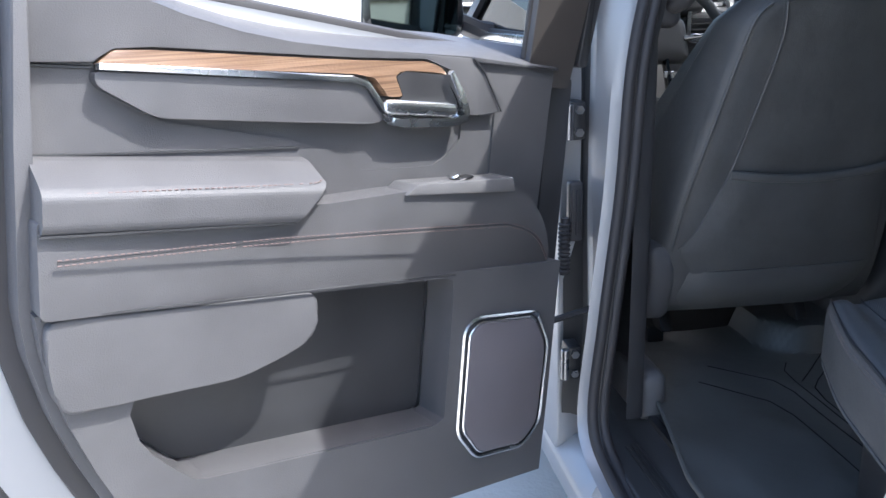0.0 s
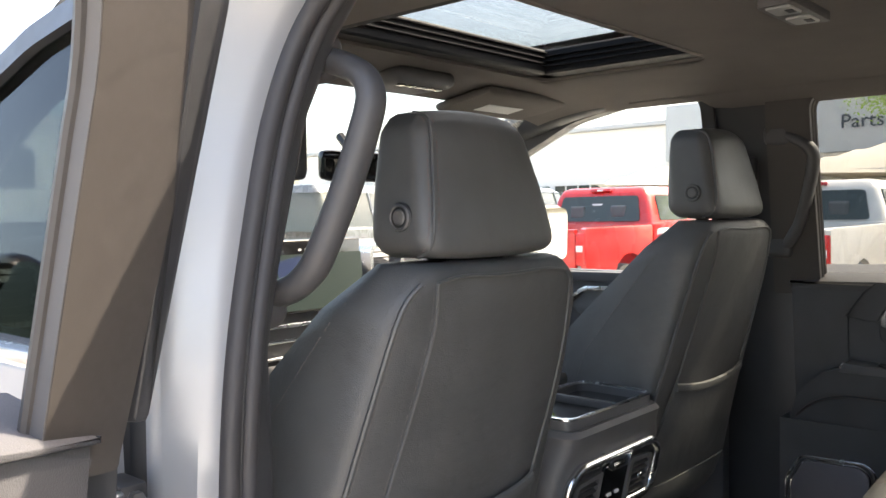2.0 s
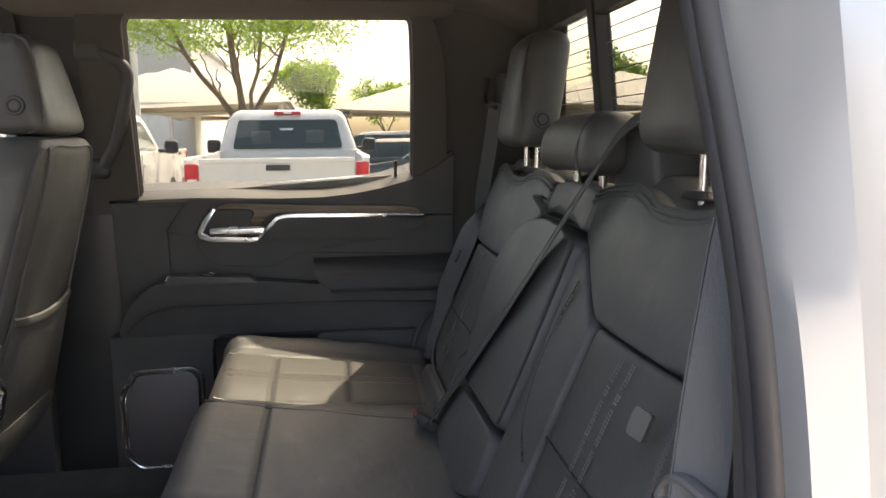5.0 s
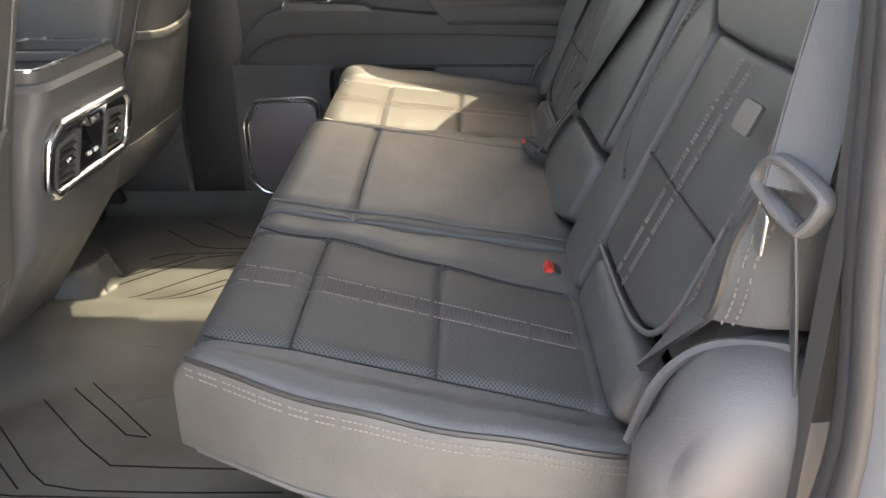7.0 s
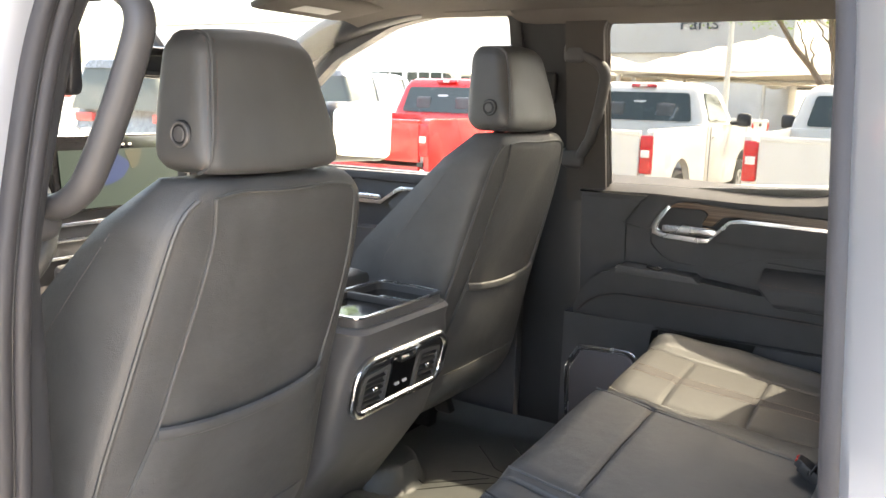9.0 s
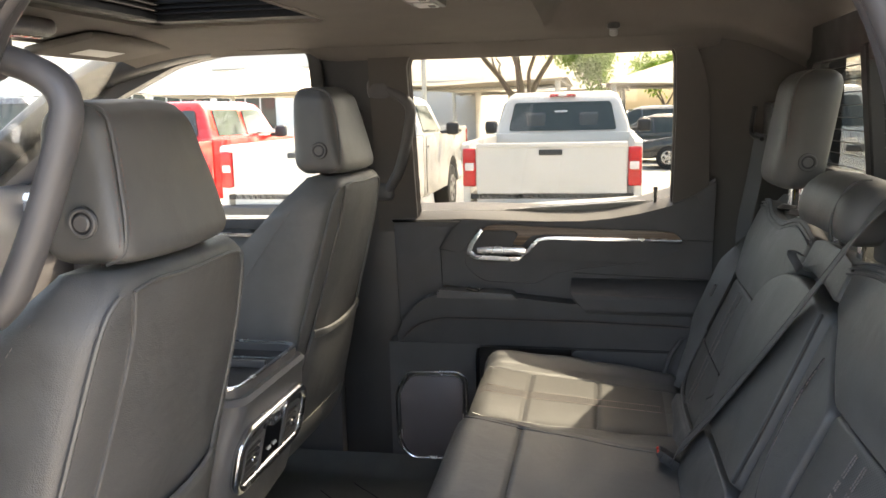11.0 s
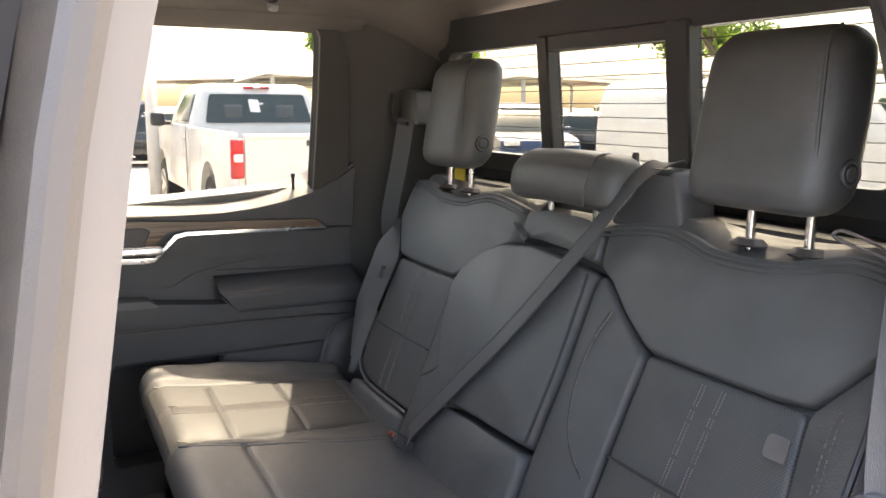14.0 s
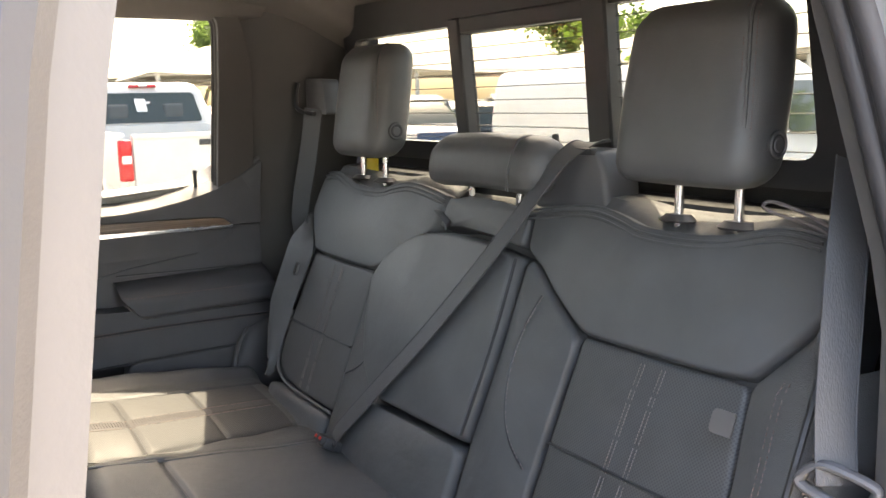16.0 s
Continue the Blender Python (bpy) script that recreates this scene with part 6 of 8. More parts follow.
# ---- belts ----
def webbing(name_, path, half_w, normal, label):
    t = thing(name_, path[0], label, "seat belt", "seat belts")
    pts = spline(path, 8)
    s = Shape()
    grid = []
    for k, p in enumerate(pts):
        a, b = pts[max(0, k - 1)], pts[min(len(pts) - 1, k + 1)]
        side = (b - a).normalized().cross(Vector(normal)).normalized()
        grid.append([p + side * half_w * f + Vector(normal) * (0.0006 * (1 - f * f)) for f in (-1, -0.5, 0, 0.5, 1)])
    s.slab(grid, 0.0014)
    part("webbing", s, BELT, t)
    for f in (0, -1):
        s = Shape()
        s.tube([row[f] for row in grid], 0.0013, sides=5)
        part("selvedge", s, BELT_D, t)
    return t


webbing("seat_belt", [(-0.272, 0.195, 1.532), (-0.264, 0.232, 1.531), (-0.238, 0.262, 1.500), (-0.186, 0.305, 1.408), (-0.120, 0.345, 1.310), (-0.036, 0.392, 1.195), (0.062, 0.437, 1.080), (0.135, 0.482, 0.985), (0.150, 0.492, 0.958)], 0.023, (0.2, 0.85, 0.45), "black middle shoulder belt across the backrest")
b = webbing("seat_belt", [(-0.742, 0.285, 1.53), (-0.768, 0.335, 1.45), (-0.780, 0.358, 1.36), (-0.790, 0.376, 1.27), (-0.803, 0.389, 1.205)], 0.022, (-0.85, 0.50, 0.1), "black driver-side belt with its latch plate")
s = Shape()
ring = spline([(-0.7706, 0.4017, 1.2079), (-0.7738, 0.4017, 1.1981), (-0.8148, 0.3885, 1.1817), (-0.8280, 0.3844, 1.1850), (-0.8394, 0.3803, 1.2046), (-0.8345, 0.3812, 1.2145), (-0.7968, 0.3943, 1.2260), (-0.7804, 0.3992, 1.2210)], 4, closed=True)
s.tube(ring, 0, sides=10, closed=True, flat=(0.0085, 0.0055))
part("latch_plate", s, PLASTIC, b)
s = Shape()
s.prism(rounded([(-0.774, 1.188), (-0.796, 1.182), (-0.793, 1.146), (-0.771, 1.150)], 0.003, 3), 0.4005, 0.4035, "y", 0.0008, 1)
part("latch_tongue", s, CHROME, b)
webbing("seat_belt", [(-0.806, 0.388, 1.188), (-0.812, 0.376, 1.10), (-0.822, 0.366, 0.98), (-0.832, 0.355, 0.78)], 0.018, (0.25, 0.95, 0.0), "black lap belt running down beside the cushion")
b = webbing("seat_belt", [(0.640, 0.262, 1.590), (0.655, 0.275, 1.48), (0.675, 0.290, 1.37), (0.688, 0.290, 1.30), (0.70, 0.262, 1.22)], 0.024, (-0.55, 0.8, 0.1), "black passenger-side belt hanging from its guide")
s = Shape()
s.prism(rounded([(0.595, 1.575), (0.705, 1.585), (0.705, 1.665), (0.61, 1.66)], 0.012, 4), 0.205, 0.250, "y", 0.006, 2)
part("guide_cover", s, PLASTIC, b)
s = Shape()
s.tube(spline([(0.700, 0.272, 1.655), (0.708, 0.276, 1.62), (0.690, 0.278, 1.588), (0.630, 0.265, 1.578)], 5), 0.006, sides=6)
part("guide_ring", s, PLASTIC_D, b)


def buckle(at, red, label):
    t = thing("belt_buckle", at, label, "belt buckle", "belt buckles")
    s = Shape()
    s.box(at, (0.036, 0.07, 0.022), 0.006, 2, Matrix.Rotation(0.6, 4, "X"))
    part("housing", s, PLASTIC_D, t)
    s = Shape()
    v = Vector(at)
    s.box(v + Vector((0, 0.026, 0.020)), (0.030, 0.022, 0.016), 0.004, 2, Matrix.Rotation(0.6, 4, "X"))
    part("release", s, REDBTN if red else PLASTIC_D, t)
    return t


buckle((-0.293, 0.485, 0.885), True, "belt buckle with red release between the cushions")
mbk = buckle((0.150, 0.490, 0.945), False, "black middle belt buckle with small red marks at the seat joint")
for off in (-0.008, 0.008):
    s = Shape()
    s.box((0.150 + off, 0.524, 0.972), (0.007, 0.005, 0.006), 0.001, 1, Matrix.Rotation(0.6, 4, "X"))
    part("release_mark", s, REDBTN, mbk, "small red mark")
s = Shape()
s.box((0.145, 0.505, 0.955), (0.03, 0.004, 0.012), 0.002, 1, Matrix.Rotation(0.2, 4, "Z"))
t = thing("latch_tongue", (0.145, 0.505, 0.965), "dark belt tongue pushed into the buckle", "belt tongue")
part("tongue", s, BLACKSTEEL, t)

# side cover between cushion and opening, driver side; mirrored one across
for sx in (-1, 1):
    t = thing("seat_side_cover", (sx * 0.78, 0.36, 0.60), "black moulded plastic cover beside the rear seat", "side cover", "seat side covers")
    s = Shape()

    def round_top(p, l):
        l.z -= 0.07 * max(0, p.y) ** 2 * (1 if p.z > 0 else 0)
        return l
    s.pad((sx * 0.785, 0.345, 0.825), (0.135, 0.28, 0.49), 0.065, 14, round_top)
    part("cover", s, PLASTIC, t)
    s = Shape()
    s.tube(spline([(sx * 0.735, 0.478, 0.93), (sx * 0.742, 0.455, 1.005), (sx * 0.758, 0.415, 1.048), (sx * 0.80, 0.36, 1.068)], 5), 0.006, sides=6)
    part("cover_edge", s, PLASTIC, t)

# little tag and cord loop
t = thing("warning_tag", (0.46, 0.205, 1.44), "small yellow warning tag under the head restraint", "tag")
s = Shape()
s.box((0.475, 0.195, 1.458), (0.034, 0.003, 0.03), turn=Matrix.Rotation(0.3, 4, "Z"))
part("tag", s, YELLOW, t)
t = thing("cord_loop", (-0.66, 0.22, 1.44), "braided grey cord loop on the backrest top", "cord loop")
s = Shape()
s.tube(spline([(-0.70, 0.235, 1.432), (-0.665, 0.240, 1.446), (-0.615, 0.238, 1.456), (-0.595, 0.232, 1.462), (-0.605, 0.226, 1.468), (-0.65, 0.228, 1.458), (-0.695, 0.228, 1.44)], 6), 0.0026, sides=6)
part("cord", s, THREAD, t)

# ---- moulded rubber floor liner ----
mt = thing("floor_mat", (0, 1.2, 0.60), "black moulded rubber floor liner with diagonal grooves", "floor mat")


def liner_z(x, y):
    """Top of the liner: a low tunnel hump, collars round the inner seat mounts, turned-up outer edges."""
    foot = -0.115 - 0.12 * smooth((y - 1.22) / 0.22)
    z = 0.603 + 0.045 * smooth((x - foot) / 0.19) * (1 - smooth((x - 0.07) / 0.15))
    for cx, cy in ((-0.313, 1.555), (0.272, 1.545)):
        d = math.hypot(x - cx, min(0.0, y - cy))
        z = max(z, 0.603 + 0.062 * smooth((0.122 - d) / 0.030))
    z += (0.014 if x < 0 else 0.05) * max(0, (abs(x) - 0.70) / 0.07) ** 1.5
    return z + 0.0012 * math.sin(31 * x + 17 * y)


def liner_x(x, y):
    """The liner widens to the rear over the driver-side sill."""
    if x > -0.5:
        return x
    edge = 0.766 + 0.18 * min(0.53, max(0.0, 1.48 - y)) + 0.006 * math.sin(9 * y)
    return -0.5 - (edge - 0.5) * (-0.5 - x) / 0.27


s = Shape()
grid = []
for i in range(141):
    x = -0.77 + 1.54 * i / 140
    grid.append([Vector((liner_x(x, y), y, liner_z(x, y))) for y in [0.72 + 0.92 * j / 84 for j in range(85)]])
s.slab(grid, 0.006)
part("liner", s, MATRUB, mt)
RIBS = [
    [(-0.193, 1.369), (-0.266, 1.297), (-0.311, 1.251), (-0.373, 1.179), (-0.376, 1.10), (-0.376, 0.90)],
    [(-0.157, 1.330), (-0.229, 1.254), (-0.292, 1.186), (-0.298, 1.15)],
    [(-0.139, 1.304), (-0.214, 1.228), (-0.294, 1.145)],
    [(-0.288, 1.435), (-0.429, 1.295)],
    [(-0.263, 1.415), (-0.387, 1.298), (-0.419, 1.259), (-0.431, 1.20), (-0.431, 0.90)],
    [(-0.408, 1.398), (-0.437, 1.356), (-0.445, 1.293), (-0.445, 0.90)],
    [(-0.60, 1.42), (-0.49, 1.31), (-0.475, 1.25), (-0.475, 0.90)],
    [(-0.66, 1.34), (-0.55, 1.22), (-0.535, 1.15), (-0.535, 0.90)],
]
for sx in (-1, 1):
    for rib in RIBS:
        s = Shape()
        line = [Vector((-sx * x, y, 0)) for x, y in rib]
        pts = []
        for a, b in zip(line, line[1:]):
            n = max(1, round((b - a).length / 0.02))
            pts += [a.lerp(b, k / n) for k in range(n)]
        pts.append(line[-1])
        s.tube([(p.x, p.y, liner_z(p.x, p.y) + 0.0060) for p in pts], 0, sides=6, flat=(0.0016, 0.0014))
        part("groove_rib", s, TRACKBLACK, mt)
for line in ([(-0.467, 1.289), (-0.399, 1.288), (-0.273, 1.288), (-0.237, 1.267), (-0.189, 1.191), (-0.165, 1.05)], [(0.045, 1.49), (0.024, 1.408), (-0.026, 1.301), (-0.036, 1.221), (-0.036, 1.0)]):
    s = Shape()
    s.tube([(p.x, p.y, liner_z(p.x, p.y) + 0.0045) for p in spline([(x, y, 0) for x, y in line], 5)], 0, sides=6, flat=(0.0045, 0.0022))
    part("fold_line", s, MATRUB, mt)
s = Shape()
s.tube([(liner_x(-0.768, y), y, 0.621) for y in [0.80 + 0.80 * k / 24 for k in range(25)]], 0.0055, sides=8)
part("rim", s, MATRUB, mt)


# ---- grab handles, lamp, visor, hook, dashboard ----
def grab_handle(sx):
    t = thing("grab_handle", (sx * 0.75, 1.24, 1.44), "black padded grab handle on the centre pillar", "grab handle", "grab handles")
    s = Shape()
    s.tube(spline([(sx * 0.745, 1.265 if sx < 0 else 1.228, 1.728), (sx * 0.742, 1.215 if sx < 0 else 1.205, 1.716), (sx * 0.742, 1.178, 1.698), (sx * 0.744, 1.163, 1.676), (sx * 0.750, 1.164, 1.645), (sx * 0.766, 1.182, 1.572), (sx * 0.782, 1.206, 1.503), (sx * 0.788, 1.222, 1.476), (sx * 0.796, 1.250 if sx < 0 else 1.236, 1.456), (sx * 0.806, 1.300 if sx < 0 else 1.250, 1.444)], 5), 0, sides=12, flat=(0.019, 0.0155))
    part("grip", s, HANDLE_M, t)
    for y, z, x in ((1.262, 1.728, 0.746), (1.300, 1.440, 0.806)) if sx < 0 else ((1.245, 1.728, 0.752), (1.262, 1.442, 0.812)):
        s = Shape()
        s.pad((sx * x, y, z), (0.055, 0.075, 0.062), 0.022, 6)
        part("mount", s, HANDLE_M, t)
    return t


grab_handle(-1)
grab_handle(1)

t = thing("dome_lamp", (0.02, 0.965, 1.87), "grey ceiling reading lamp with two lenses", "reading lamp")
s = Shape()
s.prism(rounded([(-0.072, 0.935), (0.118, 0.935), (0.105, 0.995), (-0.062, 0.995)], 0.008, 4), 1.857, 1.874, "z", 0.004, 2)
part("housing", s, PLASTIC, t)
for x in (-0.028, 0.062):
    s = Shape()
    s.prism(rounded([(x - 0.030, 0.944), (x + 0.030, 0.944), (x + 0.028, 0.984), (x - 0.028, 0.984)], 0.005, 3), 1.8535, 1.858, "z", 0.0015, 1)
    l = part("lens", s, material("frosted_lens", (0.36, 0.36, 0.35), 0.35, tone=0.05), t)
    s = Shape()
    s.box((x, 0.953, 1.853), (0.022, 0.012, 0.002), 0.0005, 1)
    part("switch", s, PLASTIC_D, l)
t = thing("coat_hook", (0.592, 0.619, 1.86), "small grey coat hook in the headliner", "coat hook")
s = Shape()
s.tube(spline([(0.592, 0.619, 1.855), (0.588, 0.619, 1.838), (0.572, 0.619, 1.832), (0.566, 0.619, 1.842)], 4), 0, sides=8, flat=(0.010, 0.004))
part("hook", s, material("grey_plastic", (0.3, 0.3, 0.3), 0.4), t)
s = Shape()
s.drum((0.592, 0.619, 1.862), (0.592, 0.619, 1.848), 0.016, 14, bevel=0.003)
part("hook_base", s, PLASTIC_D, t)


def visor(xc, yc):
    t = thing("sun_visor", (xc, yc, 1.80), "dark sun visor with a pale printed label", "sun visor", "sun visors")
    turn = Matrix.Rotation(radians(-9), 4, "X")
    s = Shape()
    s.pad((xc, yc, 1.836), (0.38, 0.19, 0.024), 0.012, 8, None, turn)
    part("panel", s, HEADLINER, t)
    s = Shape()
    s.box(Vector((xc - 0.02, yc + 0.01, 1.8215)), (0.15, 0.055, 0.001), turn=turn)
    l = part("label_sheet", s, WHITEPRINT, t)
    s = Shape()
    for k in range(4):
        s.box(Vector((xc - 0.05 + 0.01 * k, yc + 0.026 - 0.011 * k, 1.8208 + 0.0017 * k)), (0.10 - 0.015 * k, 0.003, 0.0006), turn=turn)
    part("print_bar", s, PLASTIC, l)
    s = Shape()
    s.drum((xc - 0.17, yc + 0.085, 1.826), (xc + 0.17, yc + 0.085, 1.826), 0.007, 10)
    part("rod", s, PLASTIC_D, t)


visor(0.43, 1.865)
visor(-0.43, 1.865)
t = thing("overhead_console", (0, 1.76, 1.83), "grey overhead console with buttons", "overhead console")
s = Shape()
s.pad((0.0, 1.83, 1.850), (0.19, 0.16, 0.04), 0.02, 8)
part("housing", s, PLASTIC, t)
for k in range(5):
    s = Shape()
    s.box((-0.06 + 0.03 * k, 1.785, 1.830), (0.022, 0.02, 0.006), 0.002, 1)
    part("button", s, GLOSSBLACK, t)
t = thing("rear_view_mirror", (0.0, 2.0, 1.68), "black rear-view mirror on the windshield", "rear-view mirror")
s = Shape()
s.pad((0.0, 1.99, 1.66), (0.25, 0.035, 0.075), 0.017, 8)
part("housing", s, GLOSSBLACK, t)
s = Shape()
s.tube([(0, 2.0, 1.68), (0, 2.06, 1.74)], 0.012)
part("stalk", s, PLASTIC_D, t)

ws = tagged(new("window_2"), "curved clear windshield", "windshield", kind="structure")
s = Shape()
s.slab([[Vector((x, 1.95 + 0.77 * v - 0.06 * (x / 0.75) ** 2, 1.868 - 0.543 * v)) for v in [k / 8 for k in range(9)]] for x in [-0.74 + 1.48 * i / 12 for i in range(13)]], 0.005)
p = part("pane", s, GLASS_C, ws)
p.visible_shadow = False
s = Shape()
s.box((0, 1.945, 1.870), (1.40, 0.06, 0.03), 0.01, 2)
part("header_rail", s, HEADLINER, ws)
for sx in (-1, 1):
    s = Shape()
    s.tube(spline([(sx * 0.69, 1.60, 1.885), (sx * 0.710, 1.90, 1.838), (sx * 0.745, 2.20, 1.735), (sx * 0.80, 2.75, 1.38)], 6), 0, sides=12, flat=(0.060, 0.045))
    part("pillar", s, PLASTIC_D, ws)

ds = thing("dashboard", (0, 2.3, 0.6), "black dashboard with chrome vents and centre screen", "dashboard")
s = Shape()
loops = []
for x in [-0.83 + 1.66 * k / 10 for k in range(11)]:
    prof = rounded([(2.31, 0.75), (2.29, 1.22), (2.31, 1.38), (2.37, 1.455), (2.46, 1.47), (2.72, 1.30), (2.72, 0.75)], 0.03, 5)
    loops.append([(x, y, z) for y, z in prof])
s.loft(loops, caps=True)
part("body", s, PLASTIC, ds)
s = Shape()
s.box((0.05, 2.27, 1.378), (0.40, 0.028, 0.20), 0.010, 3, Matrix.Rotation(-0.1, 4, "X"))
scn = part("screen", s, GLOSSBLACK, ds)


def flat_on_screen(poly, lift):
    s = Shape()
    s.prism(poly, lambda x, z: 2.253 - lift + 0.1 * (z - 1.372), lambda x, z: 2.2536 - lift + 0.1 * (z - 1.372), "y")
    return s


part("display", flat_on_screen([(-0.125, 1.288), (0.245, 1.288), (0.245, 1.438), (-0.125, 1.438)], 0.0), glow("map_land", (0.08, 0.12, 0.10), 0.06), scn, "lit map in green and blue")
part("map_water", flat_on_screen(rounded([(-0.06, 1.42), (0.03, 1.435), (0.09, 1.40), (0.06, 1.36), (0.0, 1.34), (-0.05, 1.37)], 0.02, 4), 0.0012), glow("map_blue", (0.06, 0.10, 0.26), 0.06), scn)
part("map_ground", flat_on_screen(rounded([(0.07, 1.436), (0.13, 1.436), (0.11, 1.39), (0.09, 1.38)], 0.01, 4), 0.0012), glow("map_sand", (0.17, 0.17, 0.12), 0.06), scn)
for k in range(4):
    part("icon", flat_on_screen([(0.02 + 0.022 * k, 1.447), (0.03 + 0.022 * k, 1.447), (0.03 + 0.022 * k, 1.453), (0.02 + 0.022 * k, 1.453)], 0.001), WHITEPRINT, scn)
s = Shape()
s.pad((-0.45, 2.36, 1.455), (0.40, 0.20, 0.10), 0.03, 8)
part("cluster_hood", s, PLASTIC_D, ds)
for z in (1.245, 1.205, 1.16):
    s = Shape()
    s.box((0.05, 2.285, z), (0.42, 0.02, 0.010), 0.003, 1)
    part("trim_bar", s, CHROME, ds)
for x in (-0.72, -0.24, 0.36, 0.72):
    s = Shape()
    s.ring(rounded([(x - 0.07, 1.32), (x + 0.07, 1.32), (x + 0.07, 1.455), (x - 0.07, 1.455)], 0.025, 4), rounded([(x - 0.058, 1.332), (x + 0.058, 1.332), (x + 0.058, 1.443), (x - 0.058, 1.443)], 0.02, 4), 2.265, 2.32, "y")
    v = part("vent", s, CHROME, ds, "chrome vent surround")
    for k in range(6):
        s = Shape()
        s.box((x, 2.285, 1.345 + 0.017 * k), (0.116, 0.02, 0.003))
        part("slat", s, PLASTIC_D, v)
sw = thing("steering_wheel", (-0.473, 2.08, 1.33), "black leather steering wheel", "steering wheel")
c0, u1, u2 = Vector((-0.473, 2.07, 1.34)), Vector((1, 0, 0)), Vector((0, 0.42, 0.91)).normalized()
s = Shape()
s.tube([c0 + (u1 * math.cos(a) + u2 * math.sin(a)) * 0.19 for a in [2 * math.pi * k / 32 for k in range(32)]], 0.016, sides=10, closed=True)
part("rim", s, LEATHER2, sw)
s = Shape()
s.pad(c0 + Vector((0, 0.02, 0)), (0.16, 0.06, 0.14), 0.03, 8, None, Matrix.Rotation(-0.43, 4, "X"))
part("hub", s, PLASTIC, sw)
for a in (0.1, math.pi - 0.1, -math.pi / 2):
    s = Shape()
    s.tube([c0 + (u1 * math.cos(a) + u2 * math.sin(a)) * 0.06, c0 + (u1 * math.cos(a) + u2 * math.sin(a)) * 0.18], 0, sides=8, flat=(0.02, 0.008))
    part("spoke", s, GLOSSBLACK, sw)
    s = Shape()
    s.box(c0 + (u1 * math.cos(a) + u2 * math.sin(a)) * 0.10 - Vector((0, 0.012, 0)), (0.03, 0.006, 0.02), 0.002, 1)
    part("switch", s, CHROME, sw)
s = Shape()
s.drum((-0.473, 2.09, 1.33), (-0.473, 2.34, 1.22), 0.04, 14)
part("column", s, PLASTIC_D, sw)
# front belt on the far centre pillar, its height guide on both
for sx in (-1, 1):
    if sx > 0:
        webbing("seat_belt", [(sx * 0.735, 1.33, 1.60), (sx * 0.75, 1.40, 1.40), (sx * 0.77, 1.46, 1.15), (sx * 0.78, 1.48, 0.80)], 0.023, (-sx * 0.9, -0.1, 0.1), "black front shoulder belt on the centre pillar")
    t = thing("belt_guide", (sx * 0.73, 1.33, 1.62), "black belt height guide on the pillar", "belt guide", "belt guides")
    s = Shape()
    s.pad((sx * (half_in(1.62) - 0.05), 1.325, 1.63), (0.025, 0.06, 0.09), 0.011, 6)
    part("guide", s, PLASTIC_D, t)


# ---- the lot outside ----
CONCRETE = material("pale_concrete", (0.42, 0.40, 0.36), 0.85, grain=0.5, grain_size=0.02, tone=0.14, tone_size=1.6)
WHITE_PAINT = material("white_car_paint", (0.62, 0.60, 0.565), 0.32, coat=0.3, tone=0.02, tone_size=0.6)
RED_PAINT = material("red_car_paint", (0.52, 0.018, 0.016), 0.26, coat=0.6, tone=0.04, tone_size=0.6)
GREY_PAINT = material("grey_car_paint", (0.16, 0.17, 0.18), 0.28, coat=0.5, metal=0.3, tone=0.04)
BLACK_PAINT = material("black_car_paint", (0.02, 0.02, 0.022), 0.22, coat=0.6)
BLUE_PAINT = material("dark_blue_car_paint", (0.03, 0.05, 0.10), 0.24, coat=0.6)
TAN_PAINT = material("beige_car_paint", (0.38, 0.34, 0.28), 0.28, coat=0.5, metal=0.3)
TYRE = material("tyre_rubber", (0.02, 0.02, 0.02), 0.85, grain=0.4, grain_size=0.01)
LAMP_RED = material("red_lamp_lens", (0.55, 0.012, 0.014), 0.2, coat=0.5)
LAMP_CLEAR = material("clear_lamp_lens", (0.75, 0.72, 0.70), 0.2, coat=0.5)
CARGLASS = material("car_glass", (0.035, 0.046, 0.041), 0.08, tone=0.05, coat=0.1)
FABRIC = material("tan_shade_fabric", (0.45, 0.405, 0.335), 0.85, grain=0.3, grain_size=0.03, tone=0.06, tone_size=2.0)
POST_M = material("painted_post", (0.55, 0.54, 0.50), 0.6, tone=0.06, tone_size=0.5)
WALL_M = material("white_rendered_wall", (0.70, 0.69, 0.66), 0.8, grain=0.3, grain_size=0.03, tone=0.05, tone_size=2.0)
PANEL_M = material("grey_metal_panel", (0.42, 0.43, 0.44), 0.45, metal=0.4, tone=0.05, tone_size=1.5)
LETTER = material("dark_sign_letters", (0.05, 0.06, 0.08), 0.5)
BARK = material("grey_brown_bark", (0.15, 0.115, 0.085), 0.9, grain=0.8, grain_size=0.02, tone=0.3, tone_size=0.1)
LEAF = material("spring_leaf", (0.115, 0.185, 0.03), 0.6, tone=0.5, tone_size=0.5)
LEAF_D = material("dark_leaf", (0.055, 0.09, 0.028), 0.65, tone=0.45, tone_size=0.5)
for leafy, through_tint in ((LEAF, (0.30, 0.46, 0.06, 1)), (LEAF_D, (0.17, 0.27, 0.05, 1))):
    ln = leafy.node_tree
    thin = ln.nodes.new("ShaderNodeBsdfTranslucent")
    thin.inputs["Color"].default_value = through_tint
    both = ln.nodes.new("ShaderNodeMixShader")
    both.inputs[0].default_value = 0.45
    ln.links.new(ln.nodes["Principled BSDF"].outputs[0], both.inputs[1])
    ln.links.new(thin.outputs[0], both.inputs[2])
    ln.links.new(both.outputs[0], ln.nodes["Material Output"].inputs["Surface"])
